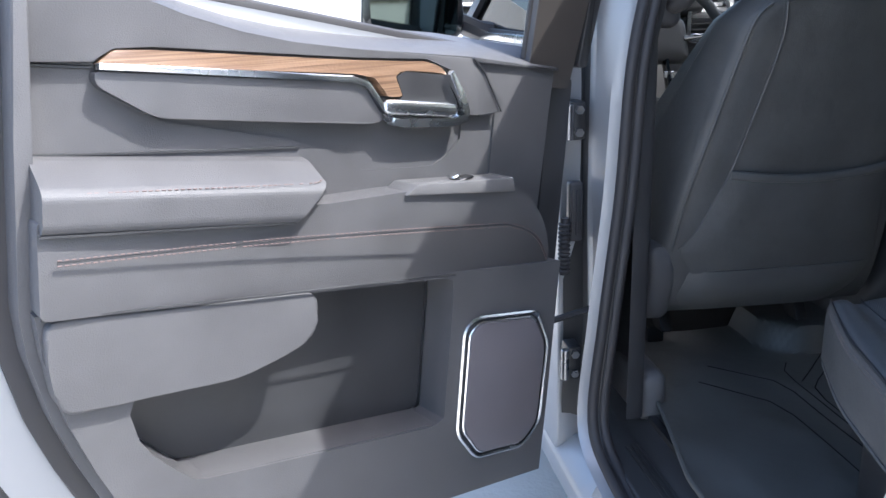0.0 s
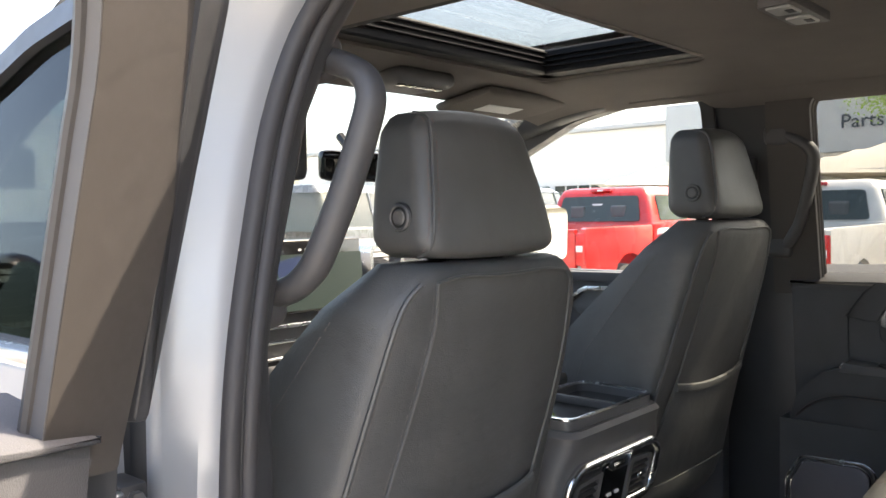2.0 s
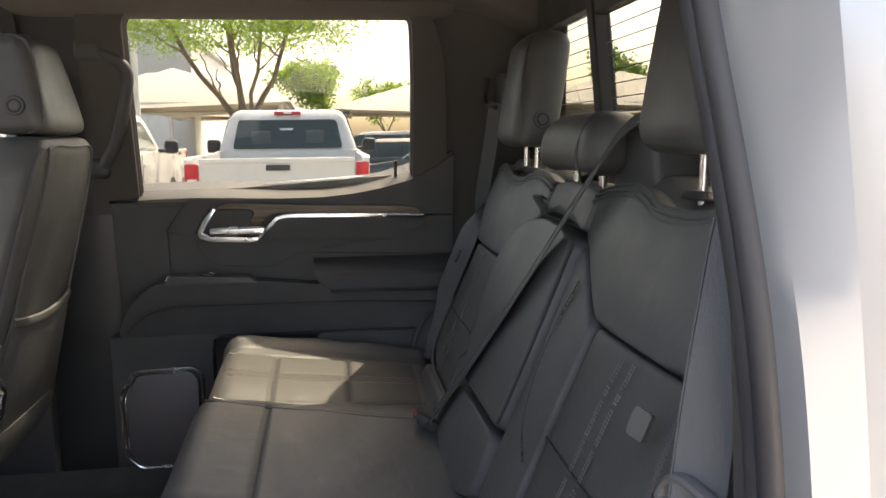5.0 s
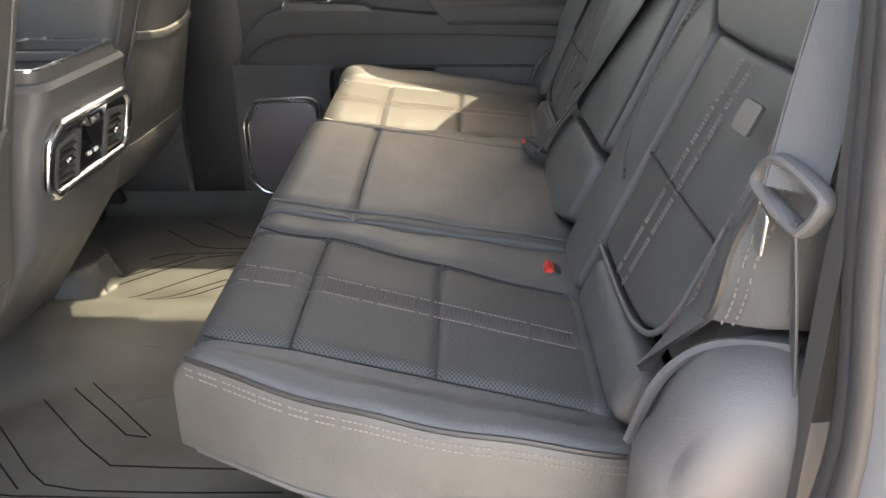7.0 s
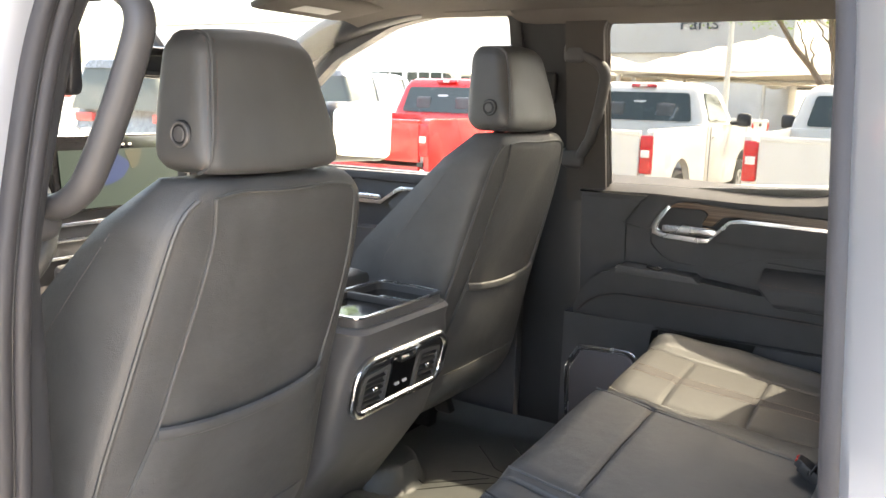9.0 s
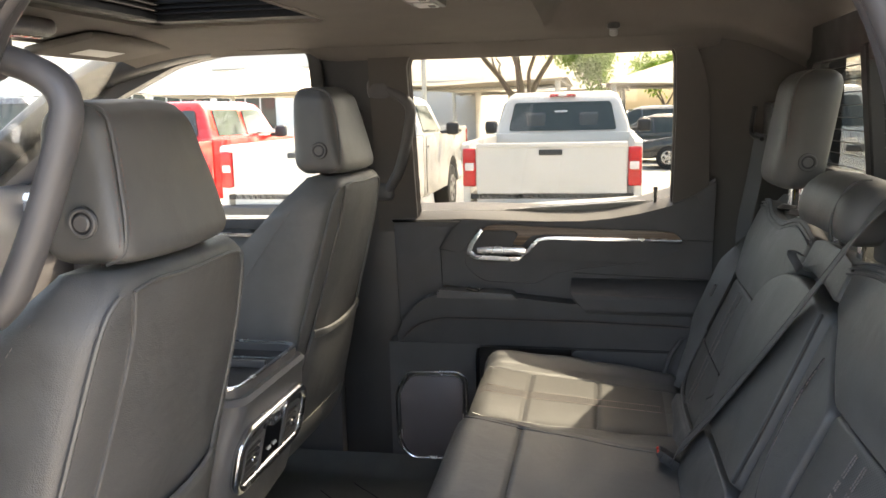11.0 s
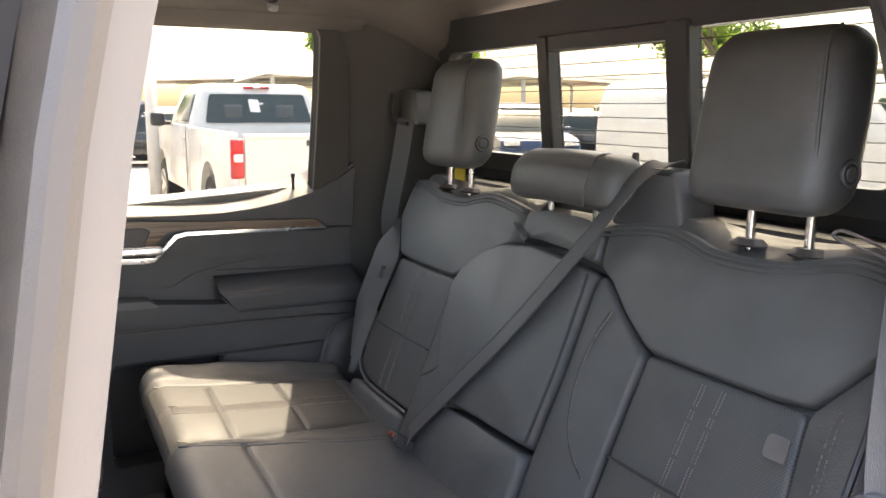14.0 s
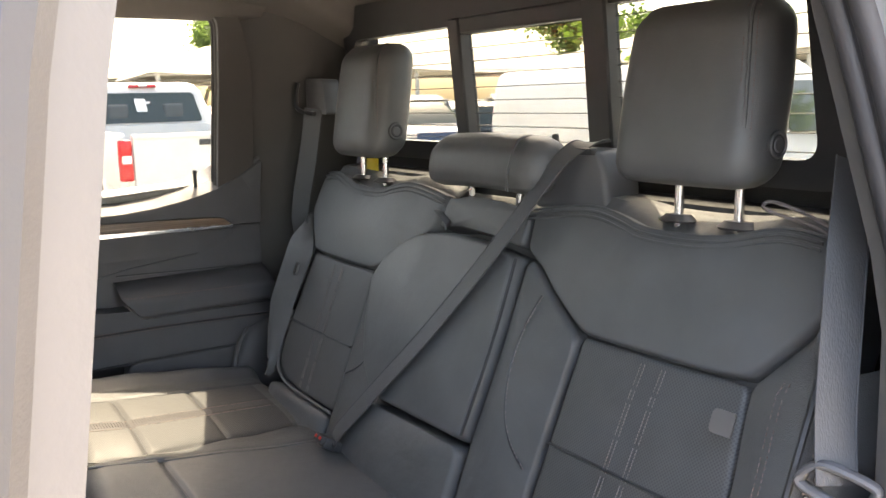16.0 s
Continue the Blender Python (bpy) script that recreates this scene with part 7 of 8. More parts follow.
FLOWER = material("orange_red_blossom", (0.5, 0.10, 0.05), 0.7, tone=0.3, tone_size=0.2)
PLATE_Y = material("yellow_plate", (0.65, 0.47, 0.08), 0.5)

def lot_z(y):
    """The lot climbs gently ahead of the truck."""
    return 0.08 * max(0.0, min(40.0, y - 8.0))


s = Shape()
ys = [-900, 0, 8, 11, 14, 18, 24, 32, 40, 48, 52, 900]
s.raw([(x, y, lot_z(y)) for y in ys for x in (-900, 900)], [(2 * k, 2 * k + 1, 2 * k + 3, 2 * k + 2) for k in range(len(ys) - 1)])
tagged(part("ground", s, CONCRETE, recalc=False), "pale sunlit concrete parking ground", "ground", kind="structure")
STRIPE = material("worn_white_line", (0.62, 0.61, 0.58), 0.8, tone=0.2, tone_size=0.1)
for k in range(7):
    s = Shape()
    s.box((10.0, -6.4 + 2.95 * k, 0.004), (5.4, 0.10, 0.004))
    tagged(part("bay_line", s, STRIPE), "worn white painted parking bay line", "parking line", "bay lines", kind="structure")


def wheel(parent, c, r, wide):
    s = Shape()
    s.drum((c[0], c[1] - wide / 2, c[2]), (c[0], c[1] + wide / 2, c[2]), r, 28, bevel=0.03)
    w = part("wheel", s, TYRE, parent)
    s = Shape()
    s.drum((c[0], c[1] - wide / 2 - 0.004, c[2]), (c[0], c[1] + wide / 2 + 0.004, c[2]), r * 0.62, 20, bevel=0.02)
    part("rim", s, STEEL, w)
    for k in range(5):
        a = 2 * math.pi * k / 5
        s = Shape()
        s.drum((c[0] + r * 0.36 * math.cos(a), c[1] - wide / 2 - 0.008, c[2] + r * 0.36 * math.sin(a)), (c[0] + r * 0.36 * math.cos(a), c[1] + wide / 2 + 0.008, c[2] + r * 0.36 * math.sin(a)), r * 0.12, 10)
        part("rim_hole", s, TYRE, w)


def arch(x, r, z0, n=9):
    return [(x + r * math.cos(math.pi * k / (n - 1)), z0 + r * math.sin(math.pi * k / (n - 1))) for k in range(n)]


def pickup(paint, label, crew=False):
    """A parked pickup with its tail at the origin, nose to +x, y across."""
    t = thing("pickup_truck", (0, 0, 0), label, "pickup truck", "parked pickups")
    bed = 2.35 if not crew else 1.85
    cab0 = bed + 0.05
    cab1 = cab0 + (1.55 if not crew else 2.4)
    nose = cab1 + 1.55
    low = [(0.02, 0.58), (0.0, 1.305), (0.06, 1.33), (bed, 1.34), (bed, 0.48)] + arch(1.18, 0.50, 0.48)
    for sy in (-1, 1):
        s = Shape()
        s.prism(low, sy * 0.99, sy * 0.90, "y", 0.02, 2)
        part("bed_side", s, paint, t)
    s = Shape()
    s.box((bed / 2, 0, 0.72), (bed, 1.8, 0.06))
    part("bed_floor", s, BLACKSTEEL, t)
    s = Shape()
    s.box((0.035, 0, 0.955), (0.07, 1.66, 0.70), 0.02, 3)
    s.box((0.02, 0, 1.285), (0.09, 1.66, 0.05), 0.015, 2)
    tg = part("tailgate", s, paint, t)
    s = Shape()
    s.box((-0.008, 0, 1.205), (0.03, 0.26, 0.062), 0.012, 2)
    part("tailgate_handle", s, PLASTIC_D, tg)
    for sy in (-1, 1):
        s = Shape()
        s.box((0.03, sy * 0.912, 1.045), (0.10, 0.145, 0.43), 0.03, 3)
        lm = part("tail_lamp", s, LAMP_RED, t)
        s = Shape()
        s.box((-0.022, sy * 0.905, 1.055), (0.012, 0.10, 0.085), 0.004, 1)
        part("reversing_lens", s, LAMP_CLEAR, lm)
    s = Shape()
    s.pad((-0.07, 0, 0.55), (0.16, 1.92, 0.17), 0.04, 8)
    bp = part("bumper", s, CHROME if crew else PLASTIC_D, t)
    s = Shape()
    s.box((-0.155, 0, 0.56), (0.01, 0.31, 0.15), 0.003, 1)
    pt = part("plate", s, PLATE_Y, bp)
    s = Shape()
    s.box((-0.163, 0, 0.565), (0.004, 0.22, 0.045))
    part("plate_bar", s, LETTER, pt)
    # cab and nose
    s = Shape()
    cab = [(cab0, 0.46), (cab0, 1.36), (cab1 + 0.05, 1.36), (cab1 + 0.12, 1.33), (nose - 0.15, 1.27), (nose, 1.10), (nose, 0.55)] + arch(nose - 0.85, 0.50, 0.48)
    s.prism(cab, -0.985, 0.985, "y", 0.03, 2)
    part("cab_body", s, paint, t)
    s = Shape()
    secs = []
    for z, g, w in ((1.34, 0.0, 0.93), (1.45, 0.03, 0.91), (1.78, 0.12, 0.80), (1.875, 0.17, 0.74), (1.915, 0.26, 0.66)):
        y = w
        secs.append([(x, yy, z) for x, yy in rounded([(cab0 + 0.02 + g, -y), (cab1 - g * 2.6 + 0.16, -y), (cab1 - g * 2.6 + 0.16, y), (cab0 + 0.02 + g, y)], 0.10, 5)])
    s.loft(secs, caps=True)
    cabin = part("cabin", s, paint, t)
    s = Shape()
    s.prism(rounded([(-0.74, 1.385), (0.74, 1.385), (0.66, 1.775), (-0.66, 1.775)], 0.05, 5), lambda y, z: cab0 + 0.012 + 0.27 * max(0, z - 1.40) * 1.0, lambda y, z: cab0 + 0.05 + 0.27 * max(0, z - 1.40), "x")
    rw = part("rear_window", s, CARGLASS, cabin)
    for sy in (-0.36, 0.36):
        s = Shape()
        s.pad((cab0 + 0.055, sy, 1.53), (0.06, 0.26, 0.20), 0.03, 6)
        part("headrest_behind_glass", s, GREYSOFT, rw)
    s = Shape()
    s.pad((cab0 + 0.10, 0.02, 1.63), (0.05, 0.22, 0.07), 0.02, 5)
    part("interior_mirror", s, LAMP_CLEAR, rw)
    s = Shape()
    s.box((cab0 + 0.155, 0, 1.865), (0.05, 0.36, 0.042), 0.012, 2, Matrix.Rotation(0.3, 4, "Y"))
    bl = part("brake_lamp", s, LAMP_RED, cabin)
    s = Shape()
    s.box((cab0 + 0.134, 0, 1.866), (0.02, 0.11, 0.03), 0.005, 1)
    part("cargo_lens", s, LAMP_CLEAR, bl)
    for sy in (-1, 1):
        n = 2 if crew else 1
        for k in range(n):
            a = cab0 + 0.30 + k * 1.02 if crew else cab0 + 0.22
            b = a + (0.92 if crew else 1.02)
            s = Shape()
            s.prism(rounded([(a, 1.40), (b + (0.15 if k == n - 1 else 0), 1.40), (b - (0.28 if k == n - 1 else 0.02), 1.78), (a + 0.06, 1.78)], 0.03, 4), lambda x, z: sy * (0.935 - 0.30 * (z - 1.40)), lambda x, z: sy * (0.885 - 0.30 * (z - 1.40)), "y")
            part("side_window", s, CARGLASS, cabin)
            s = Shape()
            s.box((a + 0.10, sy * 0.995, 1.18), (0.16, 0.03, 0.035), 0.01, 2)
            part("door_handle", s, paint, cabin)
            s = Shape()
            s.box((a - 0.08, sy * 0.987, 0.92), (0.012, 0.01, 0.80))
            part("door_gap", s, PLASTIC_D, cabin)
        s = Shape()
        s.pad((cab1 - 0.22, sy * 1.16, 1.42), (0.13, 0.20, 0.20), 0.05, 6)
        mr = part("mirror", s, PLASTIC_D, t)
        s = Shape()
        s.tube([(cab1 - 0.20, sy * 1.07, 1.37), (cab1 - 0.18, sy * 0.96, 1.36)], 0.03)
        part("mirror_arm", s, PLASTIC_D, mr)
        for x in (1.18, nose - 0.85):
            wheel(t, (x, sy * 0.84, 0.40), 0.40, 0.26)
    return t


truck = pickup(WHITE_PAINT, "white work pickup parked tail towards the cab")
truck.matrix_basis = pose(7.74, 1.24, 0)
for y, lab in ((4.18, "white pickup parked in the next bay"), (-1.92, "white pickup with a paper in its rear glass")):
    c = copy_thing(truck, pose(7.74, y, 0))
    c["label"] = lab
c = copy_thing(truck, pose(19.5, 4.3, 0, 0, 0, 90))
c["label"] = "white pickup standing across behind the others"
red = pickup(RED_PAINT, "red crew-cab pickup further along the row", True)
red.matrix_basis = pose(7.9, 7.25, 0)
# added beyond the driver's side so the front door glass reflects something darker
near = pickup(GREY_PAINT, "grey crew-cab pickup added to darken the driver's window reflection", True)
near.matrix_basis = pose(-4.1, 3.4, 0, 0, 0, 90)
t = thing("paper_slip", (10.2, -1.75, 1.5), "white paper in the pickup's rear glass", "paper sheet")
s = Shape()
s.prism([(-1.94, 1.53), (-1.80, 1.53), (-1.78, 1.70), (-1.92, 1.70)], lambda y, z: 10.105 + 0.27 * (z - 1.40) + 0.04, lambda y, z: 10.11 + 0.27 * (z - 1.40) + 0.04, "x")
part("slip", s, PAPER, t)


def car(paint, label, tall=1.48, length=4.7, boxy=0.0):
    """A parked car, nose to +x, middle at the origin."""
    t = thing("parked_car", (0, 0, 0), label, "car", "parked cars")
    h = length / 2
    zb = tall * 0.60
    s = Shape()
    prof = [(-h, 0.40), (-h - 0.02, 0.70), (-h + 0.08, zb + 0.06), (h - 1.2, zb + 0.02), (h - 0.12, zb - 0.14), (h, 0.62), (h - 0.02, 0.30)]
    prof += arch(h - 0.92, 0.36, 0.30) + arch(-h + 0.92, 0.36, 0.30) + [(-h + 0.1, 0.30)]
    s.prism(prof, -0.92, 0.92, "y", 0.05, 3)
    part("body", s, paint, t)
    back = h * (0.55 + 0.38 * boxy)
    s = Shape()
    rows = []
    for z, g, w in ((zb, 0.0, 0.86), (zb + 0.3 * (tall - zb), 0.14, 0.80), (zb + 0.85 * (tall - zb), 0.52, 0.66), (tall, 0.75, 0.56)):
        rows.append([(x, y, z) for x, y in rounded([(-back - 0.35 + g * (0.9 - 0.75 * boxy), -w), (h - 1.15 - g * 1.5, -w), (h - 1.15 - g * 1.5, w), (-back - 0.35 + g * (0.9 - 0.75 * boxy), w)], 0.14, 5)])
    s.loft(rows, caps=True)
    part("cabin", s, CARGLASS, t)
    s = Shape()
    rows = []
    for z, g, w in ((zb + 0.84 * (tall - zb), 0.50, 0.675), (tall + 0.006, 0.74, 0.57), (tall + 0.02, 0.95, 0.45)):
        rows.append([(x, y, z) for x, y in rounded([(-back - 0.37 + g * (0.9 - 0.75 * boxy), -w), (h - 1.13 - g * 1.5, -w), (h - 1.13 - g * 1.5, w), (-back - 0.37 + g * (0.9 - 0.75 * boxy), w)], 0.14, 5)])
    s.loft(rows, caps=True)
    part("roof", s, paint, t)
    for sy in (-1, 1):
        for x in (-back * 0.6, 0.1, h - 1.75):
            s = Shape()
            s.tube([(x, sy * 0.865, zb), (x + 0.02, sy * 0.80, zb + 0.32 * (tall - zb)), (x + 0.05 - (0.12 if x > 0.5 else 0), sy * 0.655, zb + 0.86 * (tall - zb))], 0.03, sides=6)
            part("window_pillar", s, paint, t)
        for x in (h - 0.92, -h + 0.92):
            wheel(t, (x, sy * 0.82, 0.33), 0.33, 0.22)
        s = Shape()
        s.box((h - 0.06, sy * 0.68, zb - 0.20), (0.14, 0.36, 0.12), 0.03, 2)
        part("headlamp", s, LAMP_CLEAR, t)
        s = Shape()
        s.box((-h + 0.02, sy * 0.72, zb - 0.12), (0.10, 0.34, 0.14), 0.03, 2)
        part("tail_lamp", s, LAMP_RED, t)
        s = Shape()
        s.pad((h - 1.45, sy * 1.0, zb + 0.07), (0.12, 0.18, 0.12), 0.04, 5)
        part("mirror", s, paint, t)
    return t


dark = car(BLACK_PAINT, "black sedan parked under the shade roof")
dark.matrix_basis = pose(22.5, -2.6, 0, 0, 0, 78)
for x, y, a, lab in ((25.6, -1.0, 82, "black sedan in the far row"), (20.5, -4.6, 80, "black car parked nose out"), (17.0, -12.5, 40, "dark car behind the van")):
    c = copy_thing(dark, pose(x, y, 0, 0, 0, a))
    c["label"] = lab
suv = car(GREY_PAINT, "grey sport utility in the far row", 1.75, 4.8, 1.0)
suv.matrix_basis = pose(30.0, -0.8, 0, 0, 0, 85)
for x, y, a in ((9.0, 11.2, 10), (16.0, 13.0, 5), (2.5, 22.0, 80), (-3.7, 46.0, 80), (-1.6, 46.0, 75), (2.6, 30.0, 160)):
    copy_thing(suv, pose(x, y, lot_z(y), 0, 0, a))
tan = car(TAN_PAINT, "beige sport utility under the shade roof", 1.72, 4.7, 1.0)
tan.matrix_basis = pose(17.5, -14.5, 0, 0, 0, 150)
blue = car(BLUE_PAINT, "dark blue sport utility seen through the rear glass", 1.7, 4.9, 1.0)
blue.matrix_basis = pose(16.5, -10.2, 0, 0, 0, 160)
rs = car(RED_PAINT, "red sport utility across the lot ahead", 1.7, 4.7, 1.0)
rs.matrix_basis = pose(-0.7, 39.0, lot_z(39), 0, 0, 75)
wc = car(WHITE_PAINT, "white car ahead of the cab", 1.5, 4.7, 0.2)
wc.matrix_basis = pose(3.5, 9.5, lot_z(9.5), 0, 0, 20)
copy_thing(wc, pose(26.5, -6.0, 0, 0, 0, 85))
copy_thing(wc, pose(12.5, 16.5, lot_z(16.5), 0, 0, 0))
ws_ = car(WHITE_PAINT, "white sport utility across the lot ahead", 1.75, 4.8, 1.0)
ws_.matrix_basis = pose(-5.1, 38.0, lot_z(38), 0, 0, -80)
rd = car(RED_PAINT, "red sedan facing the cab across the lot", 1.46, 4.7, 0.1)
rd.matrix_basis = pose(-2.65, 38.0, lot_z(38), 0, 0, -90)

# delivery van standing behind
vn = thing("delivery_van", (7.9, -9.2, 0), "white panel van seen through the rear glass", "van")
s = Shape()
rows = []
for z, g in ((0.35, 0.02), (0.6, 0.0), (1.2, 0.0), (1.75, 0.06), (1.98, 0.14), (2.06, 0.26)):
    f = 4.75 + (0.0 if z < 0.9 else (z - 0.9) * 0.95)
    rows.append([(x, y, z) for x, y in rounded([(f, -10.2 + g), (10.9 - g * 0.4, -10.2 + g), (10.9 - g * 0.4, -8.25 - g), (f, -8.25 - g)], 0.12, 5)])
s.loft(rows, caps=True)
part("body", s, WHITE_PAINT, vn)
s = Shape()
s.prism(rounded([(5.45, 1.15), (6.55, 1.15), (6.55, 1.68), (5.95, 1.68)], 0.06, 4), -8.26, -8.235, "y")
part("side_window", s, CARGLASS, vn)
s = Shape()
s.prism(rounded([(-10.0, 1.1), (-8.45, 1.1), (-8.5, 1.75), (-9.95, 1.75)], 0.06, 4), lambda y, z: 4.74 + (z - 0.9) * 0.95 - 0.015, lambda y, z: 4.76 + (z - 0.9) * 0.95, "x")
part("windshield", s, CARGLASS, vn)
s = Shape()
s.pad((5.55, -8.05, 1.25), (0.12, 0.2, 0.28), 0.05, 6)
part("mirror", s, PLASTIC_D, vn)
for y in (-8.4, -10.05):
    for x in (5.6, 9.6):
        wheel(vn, (x, y, 0.36), 0.36, 0.22)
s = Shape()
s.box((10.9, -8.4, 1.15), (0.06, 0.14, 0.55), 0.03, 2)
part("tail_lamp", s, LAMP_RED, vn)


# shade roofs
def shade_roof(w, d, z0, z1, label):
    t = thing("shade_roof", (0, 0, 0), label, "shade canopy", "shade roofs")
    s = Shape()
    n = 12
    grid = []
    for i in range(n + 1):
        row = []
        for j in range(n + 1):
            a, b = -1 + 2 * i / n, -1 + 2 * j / n
            e = max(abs(a), abs(b))
            sag = 0.25 * (1 - e) * e
            hip = 0.12 * (1 - abs(abs(a) - abs(b)))
            row.append(Vector((a * w / 2, b * d / 2, z0 + (z1 - z0) * (1 - e) ** 0.9 - sag + hip * e * (1 - e) - 0.18 * (1 - abs(a * b)) * (e > 0.98))))
        grid.append(row)
    s.slab(grid, 0.02)
    part("fabric", s, FABRIC, t)
    for a in (-1, 1):
        for b in (-1, 1):
            s = Shape()
            s.drum((a * w * 0.46, b * d * 0.46, 0), (a * w * 0.46, b * d * 0.46, z0), 0.09, 10)
            part("post", s, POST_M, t)
        s = Shape()
        s.tube([(a * w * 0.47, -d * 0.47, z0 - 0.05), (a * w * 0.47, d * 0.47, z0 - 0.05)], 0.07, sides=6)
        part("beam", s, POST_M, t)
        s = Shape()
        s.tube([(-w * 0.47, a * d * 0.47, z0 - 0.05), (w * 0.47, a * d * 0.47, z0 - 0.05)], 0.07, sides=6)
        part("beam", s, POST_M, t)
    return t


sr0 = shade_roof(9.0, 9.0, 2.75, 4.2, "tan fabric shade roof on painted posts")
sr0.matrix_basis = pose(31.0, 6.4, 0)
for x, y in ((35.0, 15.5), (38.0, -3.8), (33.0, -11.6), (30.0, -20.5), (24.0, -27.0), (42.0, -13.5), (16.0, -24.0), (44, 4)):
    copy_thing(sr0, pose(x, y, 0))

# dealership building with a dark glass front
bd = thing("dealer_building", (48, 26, 0), "long white dealership building with dark glazing", "building")
s = Shape()
s.box((54, 34, 3.4), (16, 52, 6.8), 0.05, 1)
part("wall", s, WALL_M, bd)
s = Shape()
s.box((45.9, 16, 6.2), (0.5, 16, 3.4), 0.05, 1)
part("sign_panel", s, PANEL_M, bd)
s = Shape()
s.box((54, 34, 6.95), (16.6, 52.6, 0.3), 0.05, 1)
part("parapet", s, PANEL_M, bd)
for k in range(9):
    s = Shape()
    s.box((45.95, 22 + 4.2 * k, 1.9), (0.12, 3.7, 2.8))
    w = part("window", s, CARGLASS, bd)
    for dyy in (-0.95, 0.0, 0.95):
        s = Shape()
        s.box((45.86, 22 + 4.2 * k + dyy, 1.9), (0.1, 0.09, 2.8))
        part("mullion", s, POST_M, w)
txt = bpy.data.curves.new("sign_word", "FONT")
txt.body, txt.size, txt.extrude, txt.align_x = "Parts", 1.05, 0.04, "CENTER"
txt.materials.append(LETTER)
tx = new("sign_word", txt)
tx.matrix_basis = pose(45.6, 12.9, 5.75, 90, 0, -90)
tagged(tx, "dark raised sign letters on the grey panel", "sign letters")

# second building ahead
s = Shape()
s.box((-6, 62, 5.6), (60, 12, 5.6), 0.05, 1)
b2 = thing("far_building", (-6, 62, 3.2), "low white building across the lot", "building")
part("wall", s, WALL_M, b2)
for k in range(8):
    s = Shape()
    s.box((-30 + 7 * k, 55.95, 4.9), (4.5, 0.12, 2.4))
    part("window", s, CARGLASS, b2)

# pole on a round base
pole = thing("light_pole", (12.0, -0.76, 0), "white painted light pole on a round concrete base", "light pole")
s = Shape()
s.drum((12.0, -0.76, 0), (12.0, -0.76, 0.16), 0.15, 20, bevel=0.02)
part("base", s, CONCRETE, pole)
s = Shape()
s.drum((12.0, -0.76, 0.16), (12.0, -0.76, 8.5), 0.095, 16, r2=0.08)
part("shaft", s, WHITE_PAINT, pole)
for x, y in ((24.0, 6.2), (33.0, -16.0)):
    t = thing("light_pole", (x, y, 0), "slim white light pole", "light pole", "far poles")
    s = Shape()
    s.drum((x, y, 0), (x, y, 8), 0.08, 10)
    part("shaft", s, POST_M, t)


def tree(at, high, spread, leaf, count, seed, label, bare=0.0, lift=0.35):
    rnd = random.Random(seed)
    t = thing("tree", at, label, "tree", "trees")
    base = Vector(at)
    wood, tips = Shape(), []

    def limb(p, way, length, r, depth):
        pts, rs = [p], [r]
        for k in range(4):
            way = (way + Vector((rnd.uniform(-1, 1), rnd.uniform(-1, 1), rnd.uniform(-0.2, 0.5))) * 0.16).normalized()
            p = p + way * length / 4
            pts.append(p)
            rs.append(r * (1 - 0.11 * (k + 1)))
            if depth >= 2 or k > 1:
                tips.append(p)
        wood.tube(pts, rs, sides=7 if depth < 2 else 5)
        if depth < 4:
            for k in range(3 if depth < 2 else 2):
                a = rnd.uniform(0, 2 * math.pi)
                lean = Vector((math.cos(a), math.sin(a), 0)) * (0.55 + 0.25 * spread)
                limb(p, (way + lean + Vector((0, 0, 0.15))).normalized(), length * rnd.uniform(0.62, 0.8), rs[-1] * 0.72, depth + 1)
    if bare:
        for k in range(4):
            a = 2 * math.pi * k / 4 + 0.4
            limb(base, Vector((math.cos(a) * 0.35, math.sin(a) * 0.35, 1)).normalized(), high * lift * rnd.uniform(0.9, 1.1), high * 0.0115, 0)
    else:
        limb(base, Vector((0, 0, 1)), high * lift, high * 0.028, 0)
    part("trunk", wood, BARK, t)
    lv = Shape()
    verts, faces = [], []
    for k in range(count):
        c = rnd.choice(tips) + Vector((rnd.gauss(0, 1), rnd.gauss(0, 1), rnd.gauss(0, 0.8))) * high * 0.045
        size = high * rnd.uniform(0.012, 0.024) * (0.4 if bare else 1.0)
        u = Vector((rnd.uniform(-1, 1), rnd.uniform(-1, 1), rnd.uniform(-1, 1))).normalized()
        v = u.orthogonal().normalized()
        n = len(verts)
        verts += [c - u * size, c + v * size * 0.6, c + u * size, c - v * size * 0.6]
        faces.append((n, n + 1, n + 2, n + 3))
    lv.raw(verts, faces)
    tagged(part("crown", lv, leaf, t, "leafy crown", recalc=False), kind="stuff")
    return t


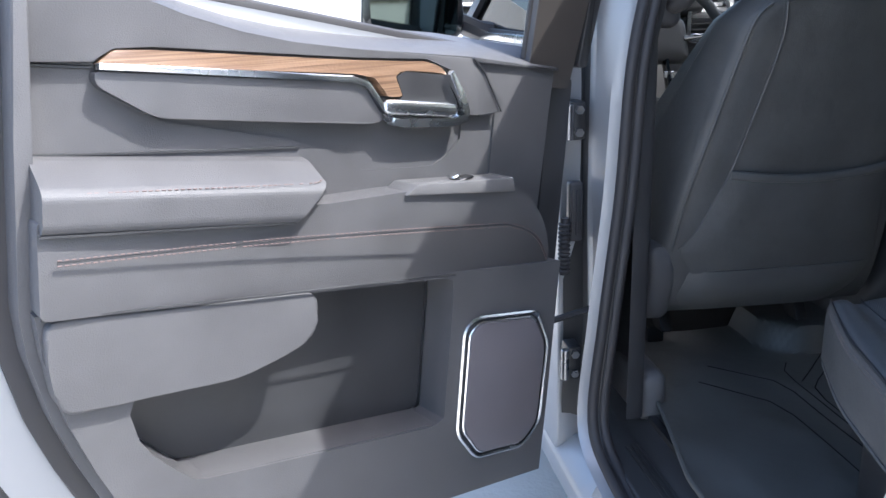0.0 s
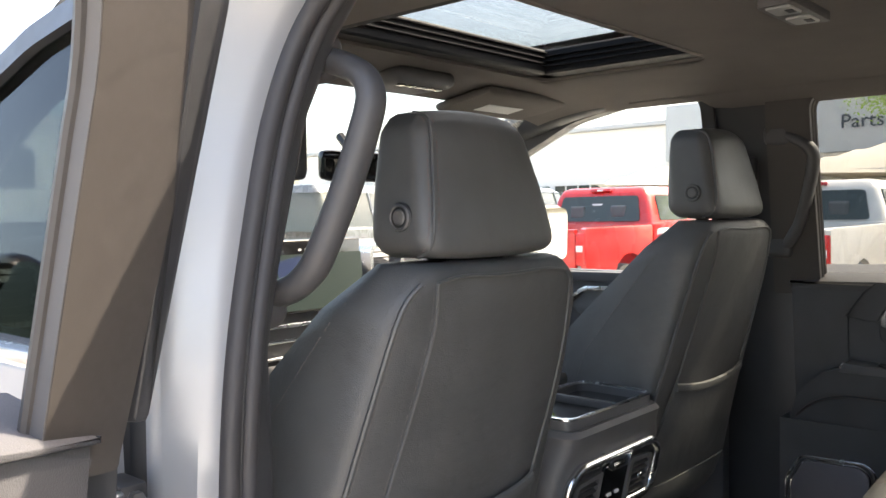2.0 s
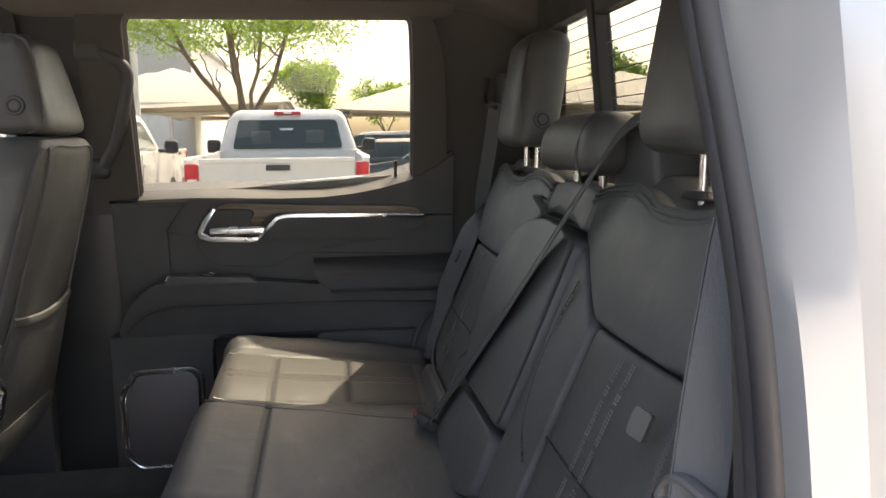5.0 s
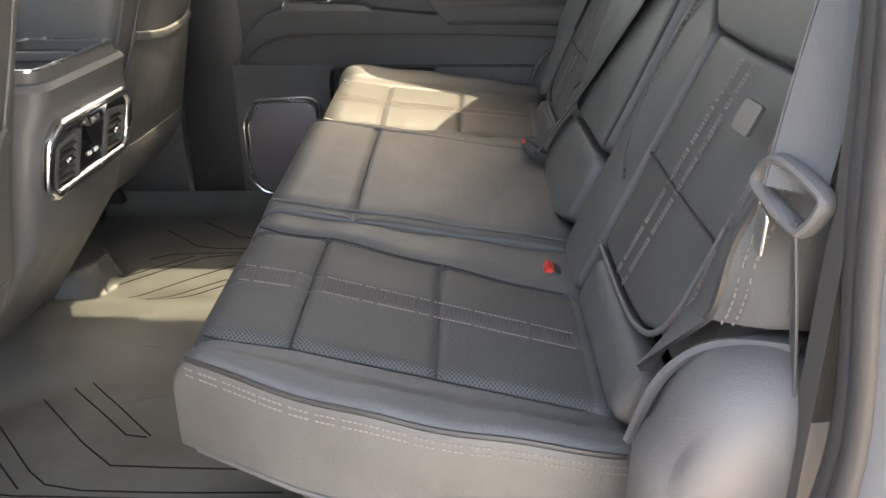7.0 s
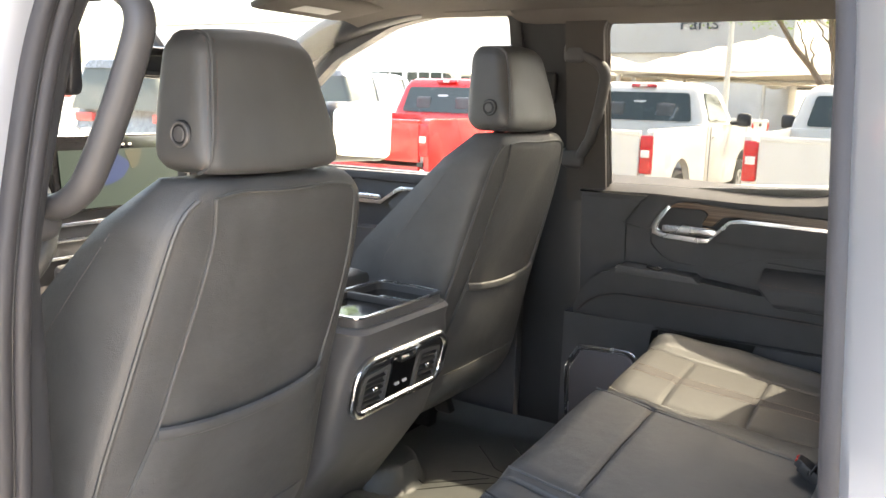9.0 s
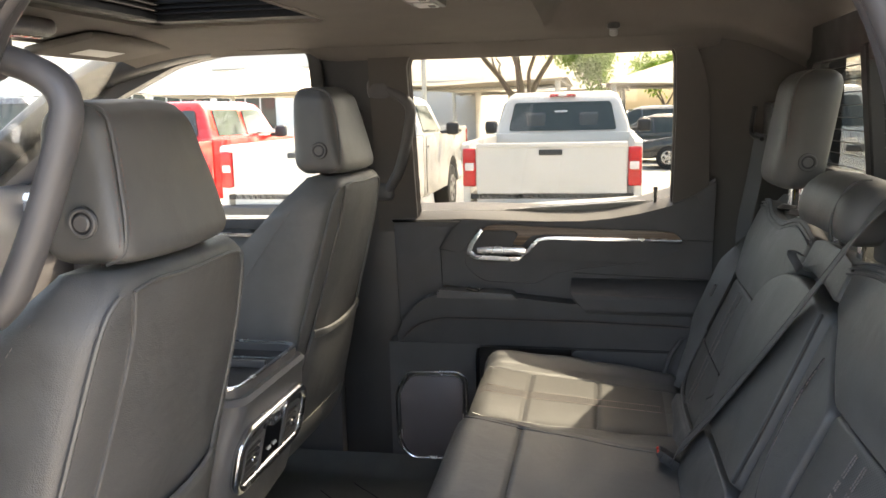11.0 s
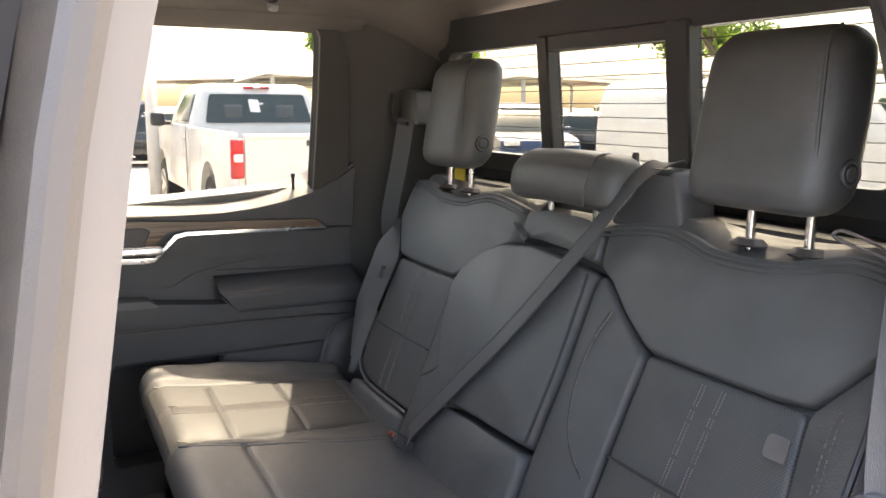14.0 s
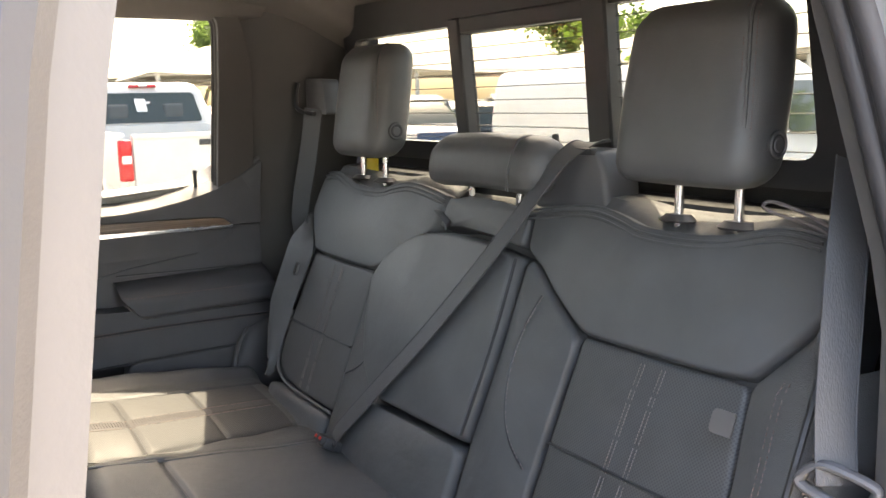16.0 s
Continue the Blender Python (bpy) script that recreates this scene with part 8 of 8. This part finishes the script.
def canopy_tree(base, label):
    """A low-forked tree: a few long bare limbs under a wide, thin canopy."""
    rnd = random.Random(31)
    t = thing("tree", base, label, "tree", "trees")
    b = Vector(base)
    wood, nodes = Shape(), []
    fork = b + Vector((0, 0, 1.35))
    wood.tube([b, b + Vector((0.02, -0.02, 0.7)), fork], [0.17, 0.14, 0.13], sides=9)

    def bough(p, q, r0, r1, bend):
        pts = [p.lerp(q, k / 6) + Vector((rnd.uniform(-1, 1), rnd.uniform(-1, 1), 0)) * 0.05 * (0 < k < 6) + Vector((0, 0, bend * math.sin(math.pi * k / 6))) for k in range(7)]
        wood.tube(pts, [r0 + (r1 - r0) * k / 6 for k in range(7)], sides=7)
        return pts
    for dx, dy, dz, r in ((0.3, 1.9, 2.5, 0.075), (-0.4, 0.35, 2.7, 0.085), (0.2, -1.1, 2.4, 0.075), (1.1, 0.6, 2.6, 0.06), (-1.2, -0.5, 2.6, 0.055)):
        main = bough(fork - Vector((0, 0, 0.25)), fork + Vector((dx, dy, dz)), r, r * 0.45, -0.18)
        nodes += main[4:]
        for k in range(5):
            start = main[rnd.randint(2, 6)]
            way = Vector((rnd.uniform(-1, 1), rnd.uniform(-1, 1) + dy * 0.25, rnd.uniform(0.5, 1.0)))
            side = bough(start, start + way * rnd.uniform(0.8, 1.3), r * 0.36, r * 0.14, -0.05)
            nodes += side[3:]
    part("trunk", wood, BARK, t)
    lv, verts, faces = Shape(), [], []
    for k in range(170):
        u, v = rnd.uniform(-1, 1), rnd.uniform(-1, 1)
        if u * u + v * v > 1:
            continue
        dome = 1 - (u * u + v * v)
        c = b + Vector((2.4 * u, 0.1 + 2.6 * v, 3.0 + rnd.uniform(0.0, 0.35 + 1.9 * dome)))
        near = min(nodes, key=lambda n: (n - c).length)
        wood_twig = [near.lerp(c, f) for f in (0, 0.5, 1.0)]
        for m in range(120):
            p = c + Vector((rnd.gauss(0, 0.30), rnd.gauss(0, 0.30), rnd.gauss(0, 0.13)))
            if rnd.random() < 0.12:
                p = wood_twig[0].lerp(c, rnd.random()) + Vector((rnd.gauss(0, 0.05), rnd.gauss(0, 0.05), rnd.gauss(0, 0.05)))
            size = rnd.uniform(0.03, 0.06)
            a = Vector((rnd.uniform(-1, 1), rnd.uniform(-1, 1), rnd.uniform(-0.7, 0.7))).normalized()
            w = a.orthogonal().normalized()
            n = len(verts)
            verts += [p - a * size, p + w * size * 0.5, p + a * size, p - w * size * 0.5]
            faces.append((n, n + 1, n + 2, n + 3))
    lv.raw(verts, faces)
    tagged(part("crown", lv, LEAF, t, "thin canopy of small leaves", recalc=False), kind="stuff")


canopy_tree((17.5, 2.45, 0.6), "low-forked tree with a wide thin green canopy")
tree((36.0, 0.4, 0), 5.2, 0.8, LEAF, 5000, 5, "small round bright green tree in the lot")
tree((46.0, -2.5, 0), 5.0, 1.0, LEAF, 4000, 6, "bright green tree further off")
tree((50.0, -16.0, 0), 7.0, 1.0, LEAF_D, 4500, 7, "green tree beyond the shade roofs")
tree((44.0, -22.0, 0), 6.5, 1.0, LEAF, 4500, 8, "green tree beyond the shade roofs")
tree((30.0, -29.0, 0), 7.5, 1.0, LEAF_D, 5000, 9, "leafy tree behind the rear shade roofs")
tree((17.0, -17.5, 0), 7.5, 0.9, LEAF, 5000, 10, "leafy tree seen through the rear glass")
tree((2.5, -16.0, 0), 8.0, 1.0, LEAF, 6000, 11, "leafy tree behind the van")
tree((-3.0, 50.0, 3.2), 7.0, 1.0, LEAF_D, 4000, 12, "green tree across the lot ahead")
tree((9.0, 52.0, 3.2), 7.0, 1.0, LEAF_D, 4000, 13, "green tree across the lot ahead")

# flowering bush
rnd = random.Random(4)
bs = thing("flowering_bush", (13.5, -6.8, 0), "low bush with orange-red blossom", "bush")
for nm, mat, cnt, r in (("foliage", LEAF_D, 1400, 0.75), ("blossom", FLOWER, 500, 0.85)):
    s = Shape()
    verts, faces = [], []
    for k in range(cnt):
        a, b = rnd.uniform(0, 2 * math.pi), math.acos(rnd.uniform(0, 1))
        q = Vector((math.cos(a) * math.sin(b) * 1.5, math.sin(a) * math.sin(b) * 1.2, math.cos(b))) * r * rnd.uniform(0.75, 1.05)
        c = Vector((13.5, -6.8, 0.1)) + q
        u = Vector((rnd.uniform(-1, 1), rnd.uniform(-1, 1), rnd.uniform(-1, 1))).normalized() * 0.05
        v = u.orthogonal().normalized() * 0.03
        n = len(verts)
        verts += [c - u, c + v, c + u, c - v]
        faces.append((n, n + 1, n + 2, n + 3))
    s.raw(verts, faces)
    tagged(part(nm, s, mat, bs, recalc=False), kind="stuff")
